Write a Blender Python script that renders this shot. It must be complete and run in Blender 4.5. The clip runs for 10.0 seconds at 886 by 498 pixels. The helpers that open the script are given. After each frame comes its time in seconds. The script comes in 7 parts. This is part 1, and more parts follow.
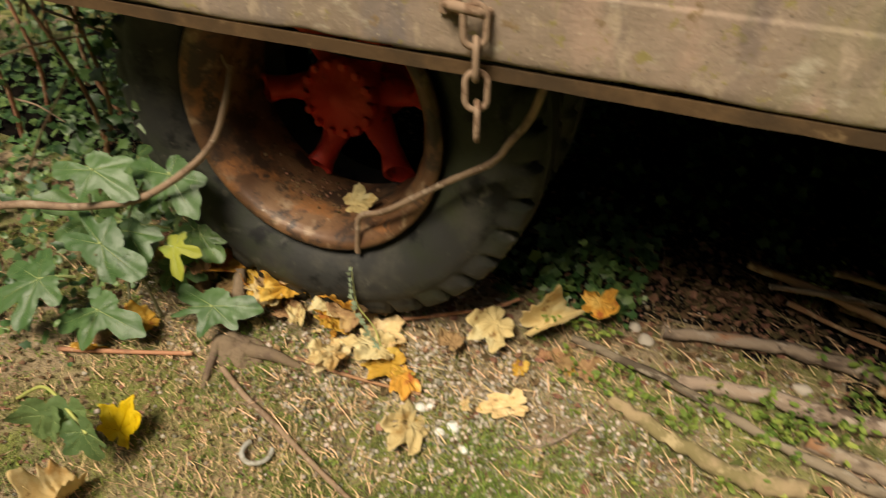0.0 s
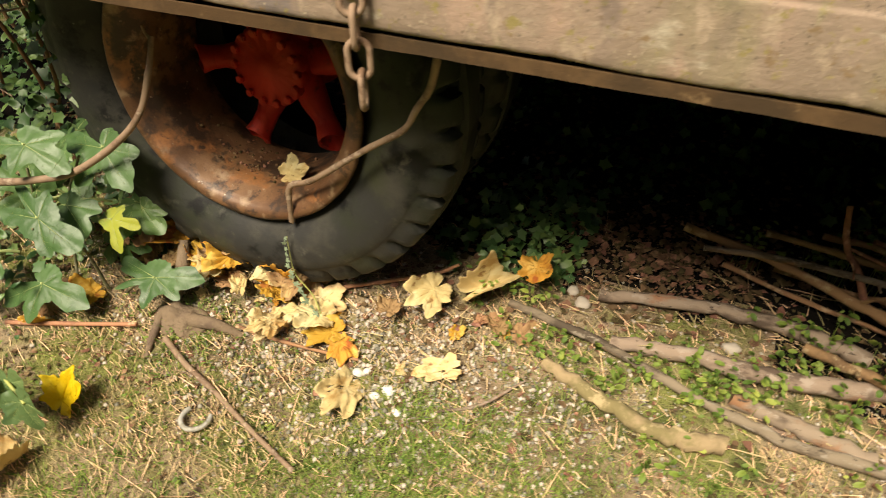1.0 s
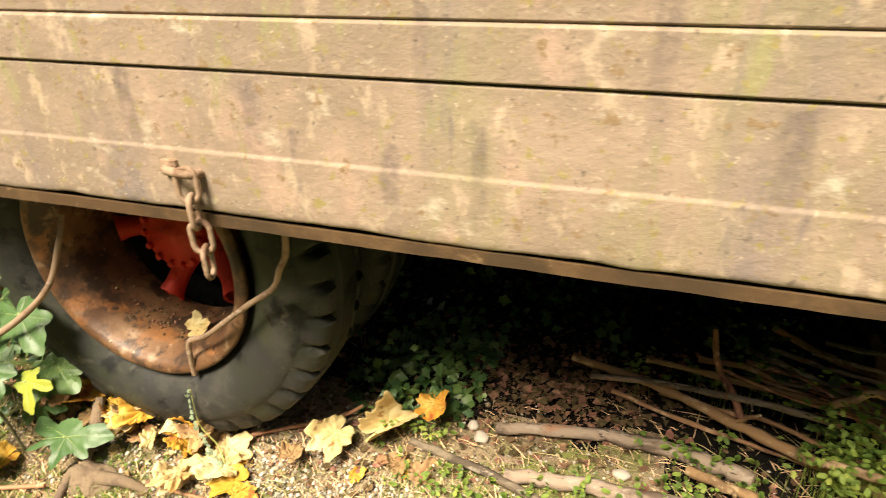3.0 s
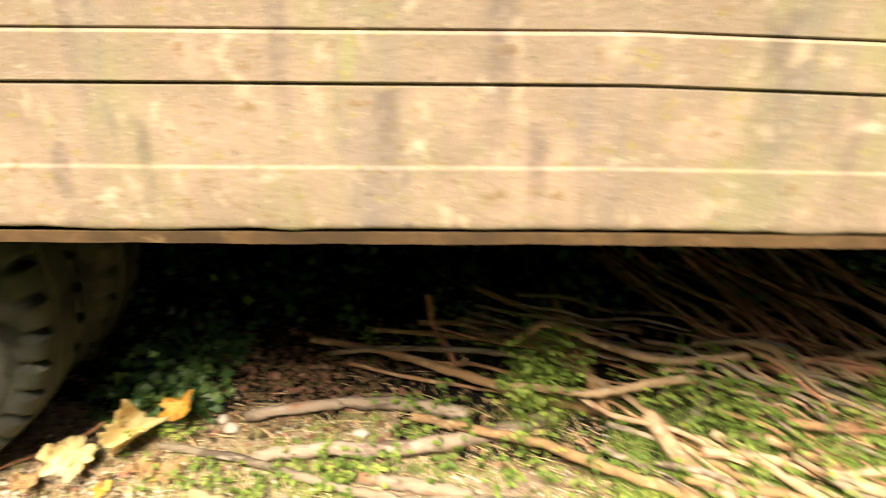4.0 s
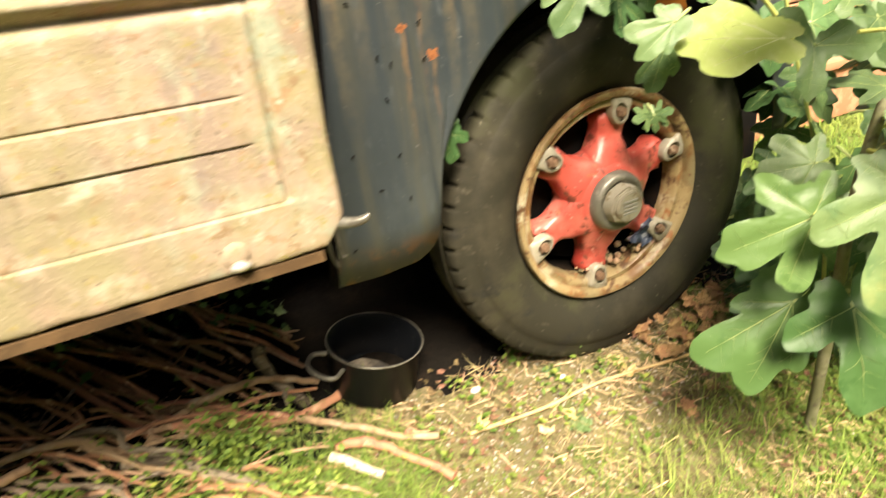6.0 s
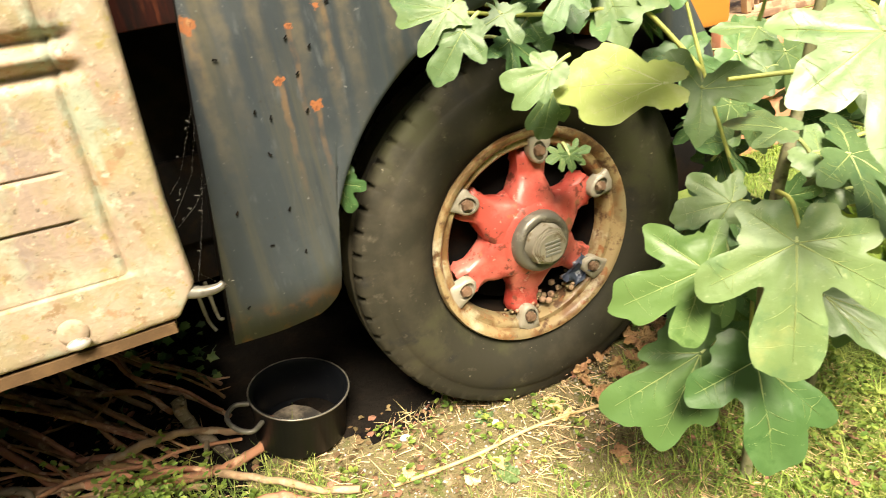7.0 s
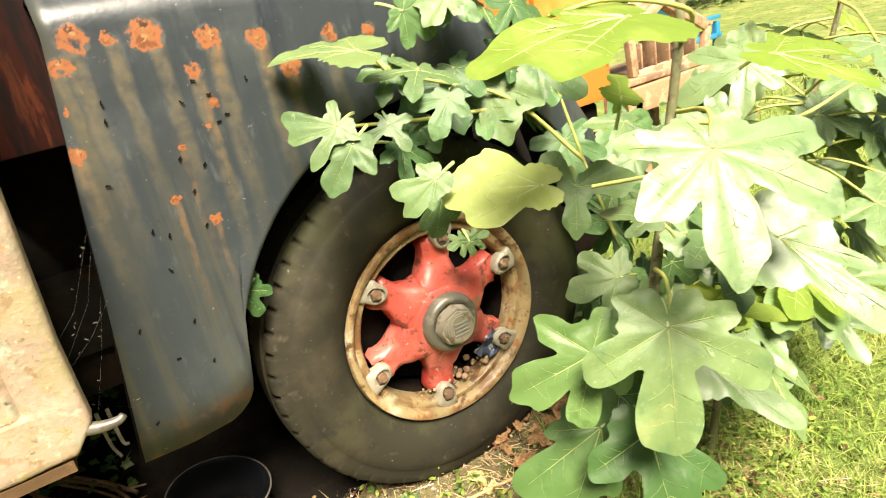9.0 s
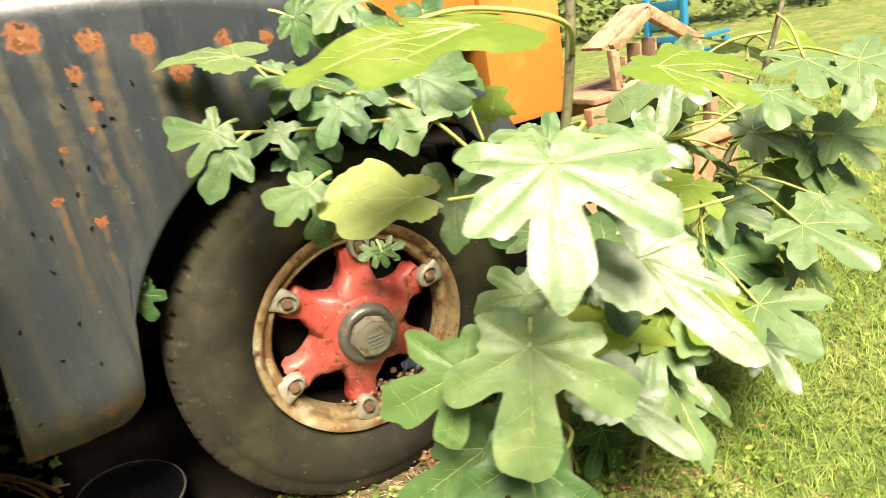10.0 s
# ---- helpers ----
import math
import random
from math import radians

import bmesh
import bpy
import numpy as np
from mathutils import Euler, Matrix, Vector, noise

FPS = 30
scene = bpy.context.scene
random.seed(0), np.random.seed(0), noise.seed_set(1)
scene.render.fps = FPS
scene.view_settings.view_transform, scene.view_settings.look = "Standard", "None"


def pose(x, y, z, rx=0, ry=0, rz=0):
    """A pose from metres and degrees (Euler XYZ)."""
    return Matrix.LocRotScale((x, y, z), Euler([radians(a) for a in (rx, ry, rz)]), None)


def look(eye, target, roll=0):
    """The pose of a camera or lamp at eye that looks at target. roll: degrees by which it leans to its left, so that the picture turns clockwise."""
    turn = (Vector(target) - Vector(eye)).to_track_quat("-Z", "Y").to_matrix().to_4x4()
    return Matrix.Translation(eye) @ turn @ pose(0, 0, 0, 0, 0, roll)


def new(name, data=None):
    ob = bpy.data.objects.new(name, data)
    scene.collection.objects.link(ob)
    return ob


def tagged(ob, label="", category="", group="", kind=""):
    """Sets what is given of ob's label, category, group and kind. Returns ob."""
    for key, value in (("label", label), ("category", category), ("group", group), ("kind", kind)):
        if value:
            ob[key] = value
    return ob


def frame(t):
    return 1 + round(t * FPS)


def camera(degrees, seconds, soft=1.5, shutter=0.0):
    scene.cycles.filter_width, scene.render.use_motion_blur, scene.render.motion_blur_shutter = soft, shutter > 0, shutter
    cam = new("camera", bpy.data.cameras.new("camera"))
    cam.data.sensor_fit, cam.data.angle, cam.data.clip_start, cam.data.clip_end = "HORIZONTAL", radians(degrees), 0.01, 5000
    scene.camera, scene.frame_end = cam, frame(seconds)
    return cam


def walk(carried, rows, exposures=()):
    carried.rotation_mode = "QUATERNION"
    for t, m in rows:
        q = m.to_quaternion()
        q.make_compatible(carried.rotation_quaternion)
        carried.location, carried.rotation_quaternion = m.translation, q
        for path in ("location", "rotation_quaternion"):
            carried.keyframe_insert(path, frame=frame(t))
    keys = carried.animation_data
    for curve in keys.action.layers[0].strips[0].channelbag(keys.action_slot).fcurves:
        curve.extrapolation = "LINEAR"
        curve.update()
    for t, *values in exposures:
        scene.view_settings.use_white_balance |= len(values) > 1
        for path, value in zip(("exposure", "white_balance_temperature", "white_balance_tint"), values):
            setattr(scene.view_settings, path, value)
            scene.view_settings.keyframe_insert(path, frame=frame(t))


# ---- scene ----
cam = camera(69.3, 10.0, soft=0.9, shutter=0.6)
PATH = [
    (0, (0.951, -0.787, 1.061), (0.386, 0.765, -0.067), 3.1),
    (0.5, (1.006, -0.773, 1.055), (0.537, 0.759, -0.142), 2.9),
    (1, (1.093, -0.742, 1.075), (0.548, 0.752, -0.137), 2.0),
    (1.5, (1.192, -0.721, 1.1), (0.623, 0.808, -0.057), 3.1),
    (2, (1.252, -0.719, 1.14), (0.669, 0.878, 0.086), 1.5),
    (2.1, (1.272, -0.717, 1.142), (0.663, 0.883, 0.108), 0.5),
    (2.2, (1.261, -0.72, 1.149), (0.641, 0.918, 0.183), 0.5),
    (3.3, (1.39, -0.737, 1.161), (0.811, 0.993, 0.343), -1.6),
    (3.5, (1.428, -0.771, 1.158), (0.939, 1.007, 0.383), -0.6),
    (3.8, (1.495, -0.804, 1.142), (1.326, 1.023, 0.347), 0.4),
    (4, (1.541, -0.879, 1.155), (1.557, 0.949, 0.343), 0.5),
    (4.3, (1.649, -0.954, 1.15), (1.829, 0.883, 0.379), -0.5),
    (4.5, (1.779, -1.015, 1.168), (2.028, 0.82, 0.412), -1.0),
    (4.6, (1.82, -1.014, 1.157), (2.152, 0.821, 0.433), -2.4),
    (4.8, (1.983, -1.04, 1.184), (2.301, 0.775, 0.405), -3.2),
    (5, (2.142, -1.045, 1.181), (2.436, 0.772, 0.399), -4.3),
    (5.5, (2.502, -1.009, 1.182), (2.992, 0.732, 0.329), -7.8),
    (6, (2.807, -0.929, 1.211), (3.491, 0.729, 0.327), -7.9),
    (6.2, (2.878, -0.923, 1.216), (3.566, 0.757, 0.377), -8.3),
    (7.3, (3.091, -0.978, 1.25), (3.755, 0.708, 0.404), -10.3),
    (7.5, (3.097, -0.979, 1.268), (3.793, 0.693, 0.42), -10.4),
    (8, (3.108, -0.975, 1.29), (3.849, 0.689, 0.465), -10.6),
    (8.5, (3.124, -0.985, 1.315), (3.911, 0.678, 0.529), -10.3),
    (9, (3.127, -1.011, 1.332), (4.014, 0.619, 0.587), -11.1),
    (9.5, (3.195, -1.079, 1.308), (4.1, 0.559, 0.601), -11.5),
    (10, (3.381, -1.133, 1.278), (4.2, 0.551, 0.575), -10.3),
]
walk(cam, [(t, look(eye, target, roll)) for t, eye, target, roll in PATH],
     exposures=[(0, -0.04, 7600, 10), (0.6, 0.29, 7600, 10), (1.5, 0.56, 7600, 10), (2.2, 0.8, 7600, 10), (3.4, 1.31, 7600, 10), (5.5, 1.54, 7600, 10), (7.5, 1.6, 7500, 10), (9.5, 1.63, 7400, 10), (10, 1.4, 7400, 10)])

# ---- world and light ----
world = bpy.data.worlds.new("sky")
scene.world = world
world.use_nodes = True
sky = world.node_tree.nodes.new("ShaderNodeTexSky")
sky.sky_type, sky.sun_disc = "NISHITA", False
SUN_UP, SUN_TURN = radians(55), radians(195)
sky.sun_elevation, sky.sun_rotation = SUN_UP, SUN_TURN
sky.air_density, sky.dust_density, sky.ozone_density = 1.0, 4.0, 0.6
wbg = world.node_tree.nodes["Background"]
wbg.inputs["Strength"].default_value = 0.05
world.node_tree.links.new(sky.outputs[0], wbg.inputs["Color"])
sun = new("sun", bpy.data.lights.new("sun", "SUN"))
sun.data.energy, sun.data.angle, sun.data.color = 5.0, radians(25), (1.0, 0.95, 0.86)
sun_from = Vector((math.sin(SUN_TURN) * math.cos(SUN_UP), math.cos(SUN_TURN) * math.cos(SUN_UP), math.sin(SUN_UP)))
sun.matrix_world = look(sun_from * 20, (0, 0, 0))


# ---- materials ----
def mk(name, base, layers=(), rough=0.75, metal=0.0, bumps=(), through_light=0.0, vary=0.0, islands=0.0, stretch=(1, 1, 1), spec=0.5):
    """layers: (colour, scale, low, high, (sx, sy, sz)) noise masks laid over the base. bumps: (scale, strength, distance)."""
    m = bpy.data.materials.new(name)
    m.use_nodes = True
    t = m.node_tree
    nd, ln = t.nodes, t.links.new
    b = nd["Principled BSDF"]
    b.inputs["Roughness"].default_value = rough
    b.inputs["Metallic"].default_value = metal
    b.inputs["Specular IOR Level"].default_value = spec
    tc = nd.new("ShaderNodeTexCoord")
    oi = nd.new("ShaderNodeObjectInfo")
    add = nd.new("ShaderNodeVectorMath")
    add.operation = "MULTIPLY_ADD"
    comb = nd.new("ShaderNodeCombineXYZ")
    for k in range(3):
        ln(oi.outputs["Random"], comb.inputs[k])
    ln(comb.outputs[0], add.inputs[0])
    add.inputs[1].default_value = (7.3, 5.1, 9.7) if vary else (0, 0, 0)
    ln(tc.outputs["Object"], add.inputs[2])
    coords = add.outputs[0]

    def noise_of(scale, detail, rate):
        mp = nd.new("ShaderNodeMapping")
        mp.inputs["Scale"].default_value = rate
        ln(coords, mp.inputs["Vector"])
        n = nd.new("ShaderNodeTexNoise")
        n.inputs["Scale"].default_value, n.inputs["Detail"].default_value = scale, detail
        n.inputs["Roughness"].default_value = 0.62
        ln(mp.outputs[0], n.inputs["Vector"])
        return n.outputs["Fac"]

    rgb = nd.new("ShaderNodeRGB")
    rgb.outputs[0].default_value = (*base, 1)
    colour = rgb.outputs[0]
    for layer in layers:
        col, scale, lo, hi = layer[:4]
        rate = layer[4] if len(layer) > 4 else stretch
        r = nd.new("ShaderNodeMapRange")
        r.inputs["From Min"].default_value, r.inputs["From Max"].default_value = lo, hi
        r.interpolation_type = "SMOOTHSTEP"
        ln(noise_of(scale, 6, rate), r.inputs["Value"])
        mx = nd.new("ShaderNodeMix")
        mx.data_type = "RGBA"
        factor = r.outputs[0]
        if len(layer) > 5:
            axis, z0, z1 = layer[5]
            sep = nd.new("ShaderNodeSeparateXYZ")
            ln(tc.outputs["Object"], sep.inputs[0])
            zr = nd.new("ShaderNodeMapRange")
            zr.interpolation_type = "SMOOTHSTEP"
            zr.inputs["From Min"].default_value, zr.inputs["From Max"].default_value = z0, z1
            ln(sep.outputs[axis], zr.inputs["Value"])
            mul = nd.new("ShaderNodeMath")
            mul.operation = "MULTIPLY"
            ln(factor, mul.inputs[0])
            ln(zr.outputs[0], mul.inputs[1])
            factor = mul.outputs[0]
        ln(factor, mx.inputs["Factor"])
        ln(colour, mx.inputs["A"])
        mx.inputs["B"].default_value = (*col, 1)
        colour = mx.outputs["Result"]
    for amount, sock in ((vary, oi.outputs["Random"]), (islands, nd.new("ShaderNodeNewGeometry").outputs["Random Per Island"])):
        if amount:
            hs = nd.new("ShaderNodeHueSaturation")
            r = nd.new("ShaderNodeMapRange")
            r.inputs["To Min"].default_value, r.inputs["To Max"].default_value = 1 - amount, 1 + amount
            ln(sock, r.inputs["Value"])
            ln(r.outputs[0], hs.inputs["Value"])
            r2 = nd.new("ShaderNodeMapRange")
            r2.inputs["To Min"].default_value, r2.inputs["To Max"].default_value = 0.5 + amount * 0.06, 0.5 - amount * 0.06
            ln(sock, r2.inputs["Value"])
            ln(r2.outputs[0], hs.inputs["Hue"])
            ln(colour, hs.inputs["Color"])
            colour = hs.outputs[0]
    ln(colour, b.inputs["Base Color"])
    normal = None
    for scale, strength, dist in bumps:
        bp = nd.new("ShaderNodeBump")
        bp.inputs["Strength"].default_value, bp.inputs["Distance"].default_value = strength, dist
        ln(noise_of(scale, 5, stretch), bp.inputs["Height"])
        if normal:
            ln(normal, bp.inputs["Normal"])
        normal = bp.outputs[0]
    if normal:
        ln(normal, b.inputs["Normal"])
    if through_light:
        tr = nd.new("ShaderNodeBsdfTranslucent")
        ln(colour, tr.inputs["Color"])
        ms = nd.new("ShaderNodeMixShader")
        ms.inputs[0].default_value = through_light
        ln(b.outputs[0], ms.inputs[1])
        ln(tr.outputs[0], ms.inputs[2])
        ln(ms.outputs[0], nd["Material Output"].inputs["Surface"])
    return m


ONE = (1, 1, 1)


def drip(m, runs, colour, strength, grain=(0.25, 0.6), rate=18, waver=(0.022, 0, 0.05)):
    """Lay stains with a wavering edge over a material: runs (x, upper z, length, half width) that fade downwards, or round spots (x, z, radius in mm)."""
    nd, ln = m.node_tree.nodes, m.node_tree.links.new
    b = nd["Principled BSDF"]
    tc = nd.new("ShaderNodeTexCoord")
    n = nd.new("ShaderNodeTexNoise")
    n.inputs["Scale"].default_value, n.inputs["Detail"].default_value = rate, 4
    ln(tc.outputs["Object"], n.inputs["Vector"])
    wav = nd.new("ShaderNodeVectorMath")
    wav.operation = "MULTIPLY_ADD"
    ln(n.outputs["Color"], wav.inputs[0])
    wav.inputs[1].default_value = waver
    ln(tc.outputs["Object"], wav.inputs[2])
    sep = nd.new("ShaderNodeSeparateXYZ")
    ln(wav.outputs[0], sep.inputs[0])

    def calc(op, a, c):
        k = nd.new("ShaderNodeMath")
        k.operation = op
        for i, v in enumerate((a, c)):
            if isinstance(v, (int, float)):
                k.inputs[i].default_value = v
            else:
                ln(v, k.inputs[i])
        return k.outputs[0]

    def ramp(v, a, c):
        k = nd.new("ShaderNodeMapRange")
        k.interpolation_type = "SMOOTHSTEP"
        k.inputs["From Min"].default_value, k.inputs["From Max"].default_value = a, c
        ln(v, k.inputs["Value"])
        return k.outputs[0]

    total = None
    for run_of in runs:
        x, z = run_of[:2]
        if len(run_of) == 3:
            dx = calc("SUBTRACT", sep.outputs[0], x + waver[0] / 2)
            dz = calc("SUBTRACT", sep.outputs[2], z + waver[2] / 2)
            d = calc("POWER", calc("ADD", calc("MULTIPLY", dx, dx), calc("MULTIPLY", dz, dz)), 0.5)
            f = calc("SUBTRACT", 1.0, ramp(d, run_of[2] * 0.00085, run_of[2] * 0.0011))
            total = f if total is None else calc("MAXIMUM", total, f)
            continue
        run, half = run_of[2:]
        off = calc("ABSOLUTE", calc("SUBTRACT", sep.outputs[0], x + waver[0] / 2), 0)
        f = calc("MULTIPLY", calc("SUBTRACT", 1.0, ramp(off, half * 0.3, half)), ramp(sep.outputs[2], z + 0.025 - run, z + waver[2] / 2))
        f = calc("MULTIPLY", f, calc("SUBTRACT", 1.0, ramp(sep.outputs[2], z + 0.02, z + 0.035)))
        total = f if total is None else calc("MAXIMUM", total, f)
    fine = nd.new("ShaderNodeTexNoise")
    fine.inputs["Scale"].default_value, fine.inputs["Detail"].default_value = 45, 5
    ln(tc.outputs["Object"], fine.inputs["Vector"])
    total = calc("MULTIPLY", calc("MULTIPLY", total, strength), ramp(fine.outputs["Fac"], *grain))
    mx = nd.new("ShaderNodeMix")
    mx.data_type = "RGBA"
    ln(total, mx.inputs["Factor"])
    ln(b.inputs["Base Color"].links[0].from_socket, mx.inputs["A"])
    mx.inputs["B"].default_value = (*colour, 1)
    ln(mx.outputs["Result"], b.inputs["Base Color"])


panel_paint = mk("weathered panel paint", (0.255, 0.192, 0.138), [
    ((0.32, 0.238, 0.175), 4, 0.42, 0.62), ((0.25, 0.22, 0.12), 2.0, 0.5, 0.66, (1.6, 1, 0.6)), ((0.19, 0.155, 0.14), 2.4, 0.52, 0.7, (2.4, 1, 0.35)),
    ((0.38, 0.265, 0.195), 5, 0.54, 0.68, (1.4, 1, 0.8)), ((0.46, 0.4, 0.3), 9, 0.58, 0.7, (1.0, 1, 1.8)), ((0.27, 0.245, 0.125), 7, 0.57, 0.69, (2.2, 1, 0.5)), ((0.17, 0.135, 0.125), 5, 0.62, 0.74, (2.6, 1, 0.5)), ((0.4, 0.31, 0.22), 16, 0.56, 0.66, (1.2, 1, 0.8)),
    ((0.27, 0.225, 0.125), 10, 0.42, 0.62, ONE, (0, 2.3, 3.0)), ((0.36, 0.275, 0.195), 9, 0.48, 0.66, ONE, (0, 2.2, 2.9)), ((0.285, 0.305, 0.22), 15, 0.52, 0.66, (1, 1, 0.7), (0, 2.6, 2.95)),
    ((0.3, 0.18, 0.1), 26, 0.57, 0.68, ONE, (0, 2.5, 3.0)), ((0.42, 0.36, 0.27), 34, 0.58, 0.68, ONE, (0, 2.5, 2.9)),
    ((0.27, 0.22, 0.085), 45, 0.58, 0.68), ((0.14, 0.11, 0.08), 80, 0.62, 0.72), ((0.23, 0.155, 0.085), 30, 0.6, 0.68), ((0.42, 0.34, 0.24), 140, 0.6, 0.7)],
    rough=0.8, bumps=[(140, 0.4, 0.002), (60, 0.4, 0.004), (9, 0.45, 0.009)], spec=0.35)
# dark run-off stains down the panel: x, upper z, length, half width
drip(panel_paint, [(1.01, 0.92, 0.16, 0.017), (0.87, 0.93, 0.15, 0.009), (1.13, 0.96, 0.2, 0.014), (0.81, 1.0, 0.2, 0.02), (1.62, 1.12, 0.3, 0.03), (1.68, 0.95, 0.2, 0.02), (1.99, 1.1, 0.3, 0.035), (1.06, 1.15, 0.3, 0.012),
                   (1.33, 1.2, 0.4, 0.02), (2.3, 1.1, 0.35, 0.04), (2.6, 1.15, 0.4, 0.03), (0.6, 1.0, 0.2, 0.02), (1.47, 1.0, 0.2, 0.025), (2.12, 1.0, 0.25, 0.02)], (0.12, 0.092, 0.088), 0.6)
rust_steel = mk("brown rusted steel", (0.085, 0.05, 0.024), [((0.115, 0.068, 0.032), 12, 0.45, 0.6), ((0.06, 0.038, 0.02), 7, 0.5, 0.65), ((0.17, 0.11, 0.055), 25, 0.6, 0.7)],
                rough=0.9, spec=0.2, bumps=[(90, 0.4, 0.003)])
# Near-black so the underbody's shade sits in the colour; specks borrow it.
shade_black = mk("near-black steel, shade painted in", (0.008, 0.007, 0.0065), [((0.015, 0.01, 0.007), 8, 0.5, 0.65)], rough=0.95, bumps=[(40, 0.3, 0.004)], spec=0.06)
fender_paint = mk("blue grey fender paint", (0.03, 0.038, 0.043), [
    ((0.045, 0.054, 0.058), 4, 0.45, 0.62), ((0.058, 0.058, 0.045), 5, 0.5, 0.68, (3.0, 1, 0.14)), ((0.02, 0.027, 0.034), 7, 0.5, 0.68, (2.6, 1, 0.22)),
    ((0.06, 0.07, 0.073), 22, 0.56, 0.72, (1.6, 1, 0.5)), ((0.15, 0.155, 0.145), 75, 0.66, 0.74), ((0.2, 0.08, 0.025), 16, 0.48, 0.6, ONE, (2, 0.64, 0.56)), ((0.03, 0.032, 0.032), 90, 0.66, 0.7), ((0.2, 0.07, 0.02), 30, 0.72, 0.75)],
    rough=0.4, spec=0.6, bumps=[(5, 0.2, 0.02), (120, 0.12, 0.001), (22, 0.05, 0.004)])
RUSTS = [(3.207, 1.362, 20), (3.262, 1.353, 11), (3.323, 1.347, 23), (3.427, 1.324, 18), (3.516, 1.306, 17), (3.566, 1.246, 19), (3.178, 1.322, 15), (3.384, 1.272, 12), (3.402, 1.213, 8), (3.148, 1.178, 14),
         (3.318, 1.143, 6), (3.381, 1.172, 5), (3.279, 1.052, 8), (3.336, 0.994, 9), (3.16, 1.25, 6), (3.664, 1.29, 13), (3.75, 1.28, 12)]
# ochre run-off below the rust spots
drip(fender_paint, [(3.2, 1.35, 0.5, 0.022), (3.265, 1.35, 0.4, 0.02), (3.335, 1.345, 0.5, 0.02), (3.43, 1.32, 0.5, 0.024), (3.52, 1.3, 0.45, 0.022), (3.565, 1.24, 0.26, 0.02), (3.385, 1.27, 0.5, 0.018),
                    (3.15, 1.18, 0.4, 0.02), (3.66, 1.29, 0.3, 0.022), (3.172, 1.32, 0.3, 0.014)], (0.145, 0.12, 0.072), 0.7, (0.1, 0.75))
drip(fender_paint, [(3.43, 1.315, 0.12, 0.014), (3.52, 1.295, 0.12, 0.012), (3.565, 1.235, 0.1, 0.012), (3.39, 1.26, 0.3, 0.008), (3.15, 1.17, 0.12, 0.012), (3.318, 1.15, 0.3, 0.008), (3.28, 1.06, 0.3, 0.008), (3.337, 1.0, 0.22, 0.008)], (0.19, 0.11, 0.05), 0.55, (0.15, 0.75))
WAVER = (0.022, 0, 0.022)
drip(fender_paint, [(x, z, r * 1.4) for x, z, r in RUSTS if r > 10], (0.11, 0.105, 0.095), 0.6, rate=50, waver=WAVER)
drip(fender_paint, [(x, z, r * 1.2) for x, z, r in RUSTS], (0.27, 0.1, 0.04), 1.0, (0.28, 0.42), 85, (0.034, 0, 0.034))
drip(fender_paint, [(x, z - 0.002, r * 0.85) for x, z, r in RUSTS], (0.13, 0.045, 0.02), 0.85, (0.45, 0.58), 85, (0.034, 0, 0.034))
drip(fender_paint, [(x + 0.002, z + 0.003, r * 0.5) for x, z, r in RUSTS if r > 10], (0.34, 0.2, 0.09), 0.8, (0.46, 0.6), 110, (0.05, 0, 0.03))
# dark lifted paint above the larger spots
drip(fender_paint, [(x, z + r * 0.0009, r * 0.3) for x, z, r in RUSTS if r > 10], (0.03, 0.022, 0.016), 0.85, (0.4, 0.5), 130, (0.05, 0, 0.014))
orange_paint = mk("orange cab paint", (0.55, 0.2, 0.035), [((0.62, 0.3, 0.07), 3, 0.5, 0.65), ((0.25, 0.1, 0.03), 14, 0.62, 0.7)], rough=0.5, bumps=[(30, 0.15, 0.002)])
red_brown = mk("dull red brown paint", (0.042, 0.009, 0.005), [((0.11, 0.028, 0.012), 9, 0.55, 0.62, (3, 1, 0.5)), ((0.012, 0.007, 0.006), 5, 0.42, 0.55, (3, 1, 0.3))], rough=0.8, spec=0.2, bumps=[(40, 0.3, 0.003)])
red_hub = mk("worn red hub paint", (0.52, 0.085, 0.065), [((0.6, 0.16, 0.125), 6, 0.44, 0.62), ((0.38, 0.045, 0.034), 9, 0.53, 0.66), ((0.18, 0.045, 0.03), 22, 0.57, 0.65), ((0.06, 0.04, 0.03), 40, 0.61, 0.66), ((0.3, 0.15, 0.08), 15, 0.6, 0.68), ((0.62, 0.3, 0.25), 36, 0.62, 0.68)],
             rough=0.36, bumps=[(18, 0.3, 0.006), (60, 0.3, 0.003)])
rear_red = mk("dark red hub paint", (0.6, 0.03, 0.014), [((0.68, 0.06, 0.025), 9, 0.5, 0.62), ((0.16, 0.025, 0.02), 16, 0.58, 0.7)], rough=0.6, bumps=[(45, 0.3, 0.004)])
rim_cream = mk("cream and rust rim", (0.29, 0.215, 0.11), [((0.17, 0.085, 0.035), 11, 0.46, 0.58), ((0.42, 0.37, 0.25), 9, 0.54, 0.67), ((0.2, 0.16, 0.085), 5, 0.52, 0.64), ((0.1, 0.05, 0.025), 26, 0.53, 0.63), ((0.24, 0.1, 0.038), 40, 0.57, 0.66)],
               rough=0.42, bumps=[(70, 0.4, 0.002)])
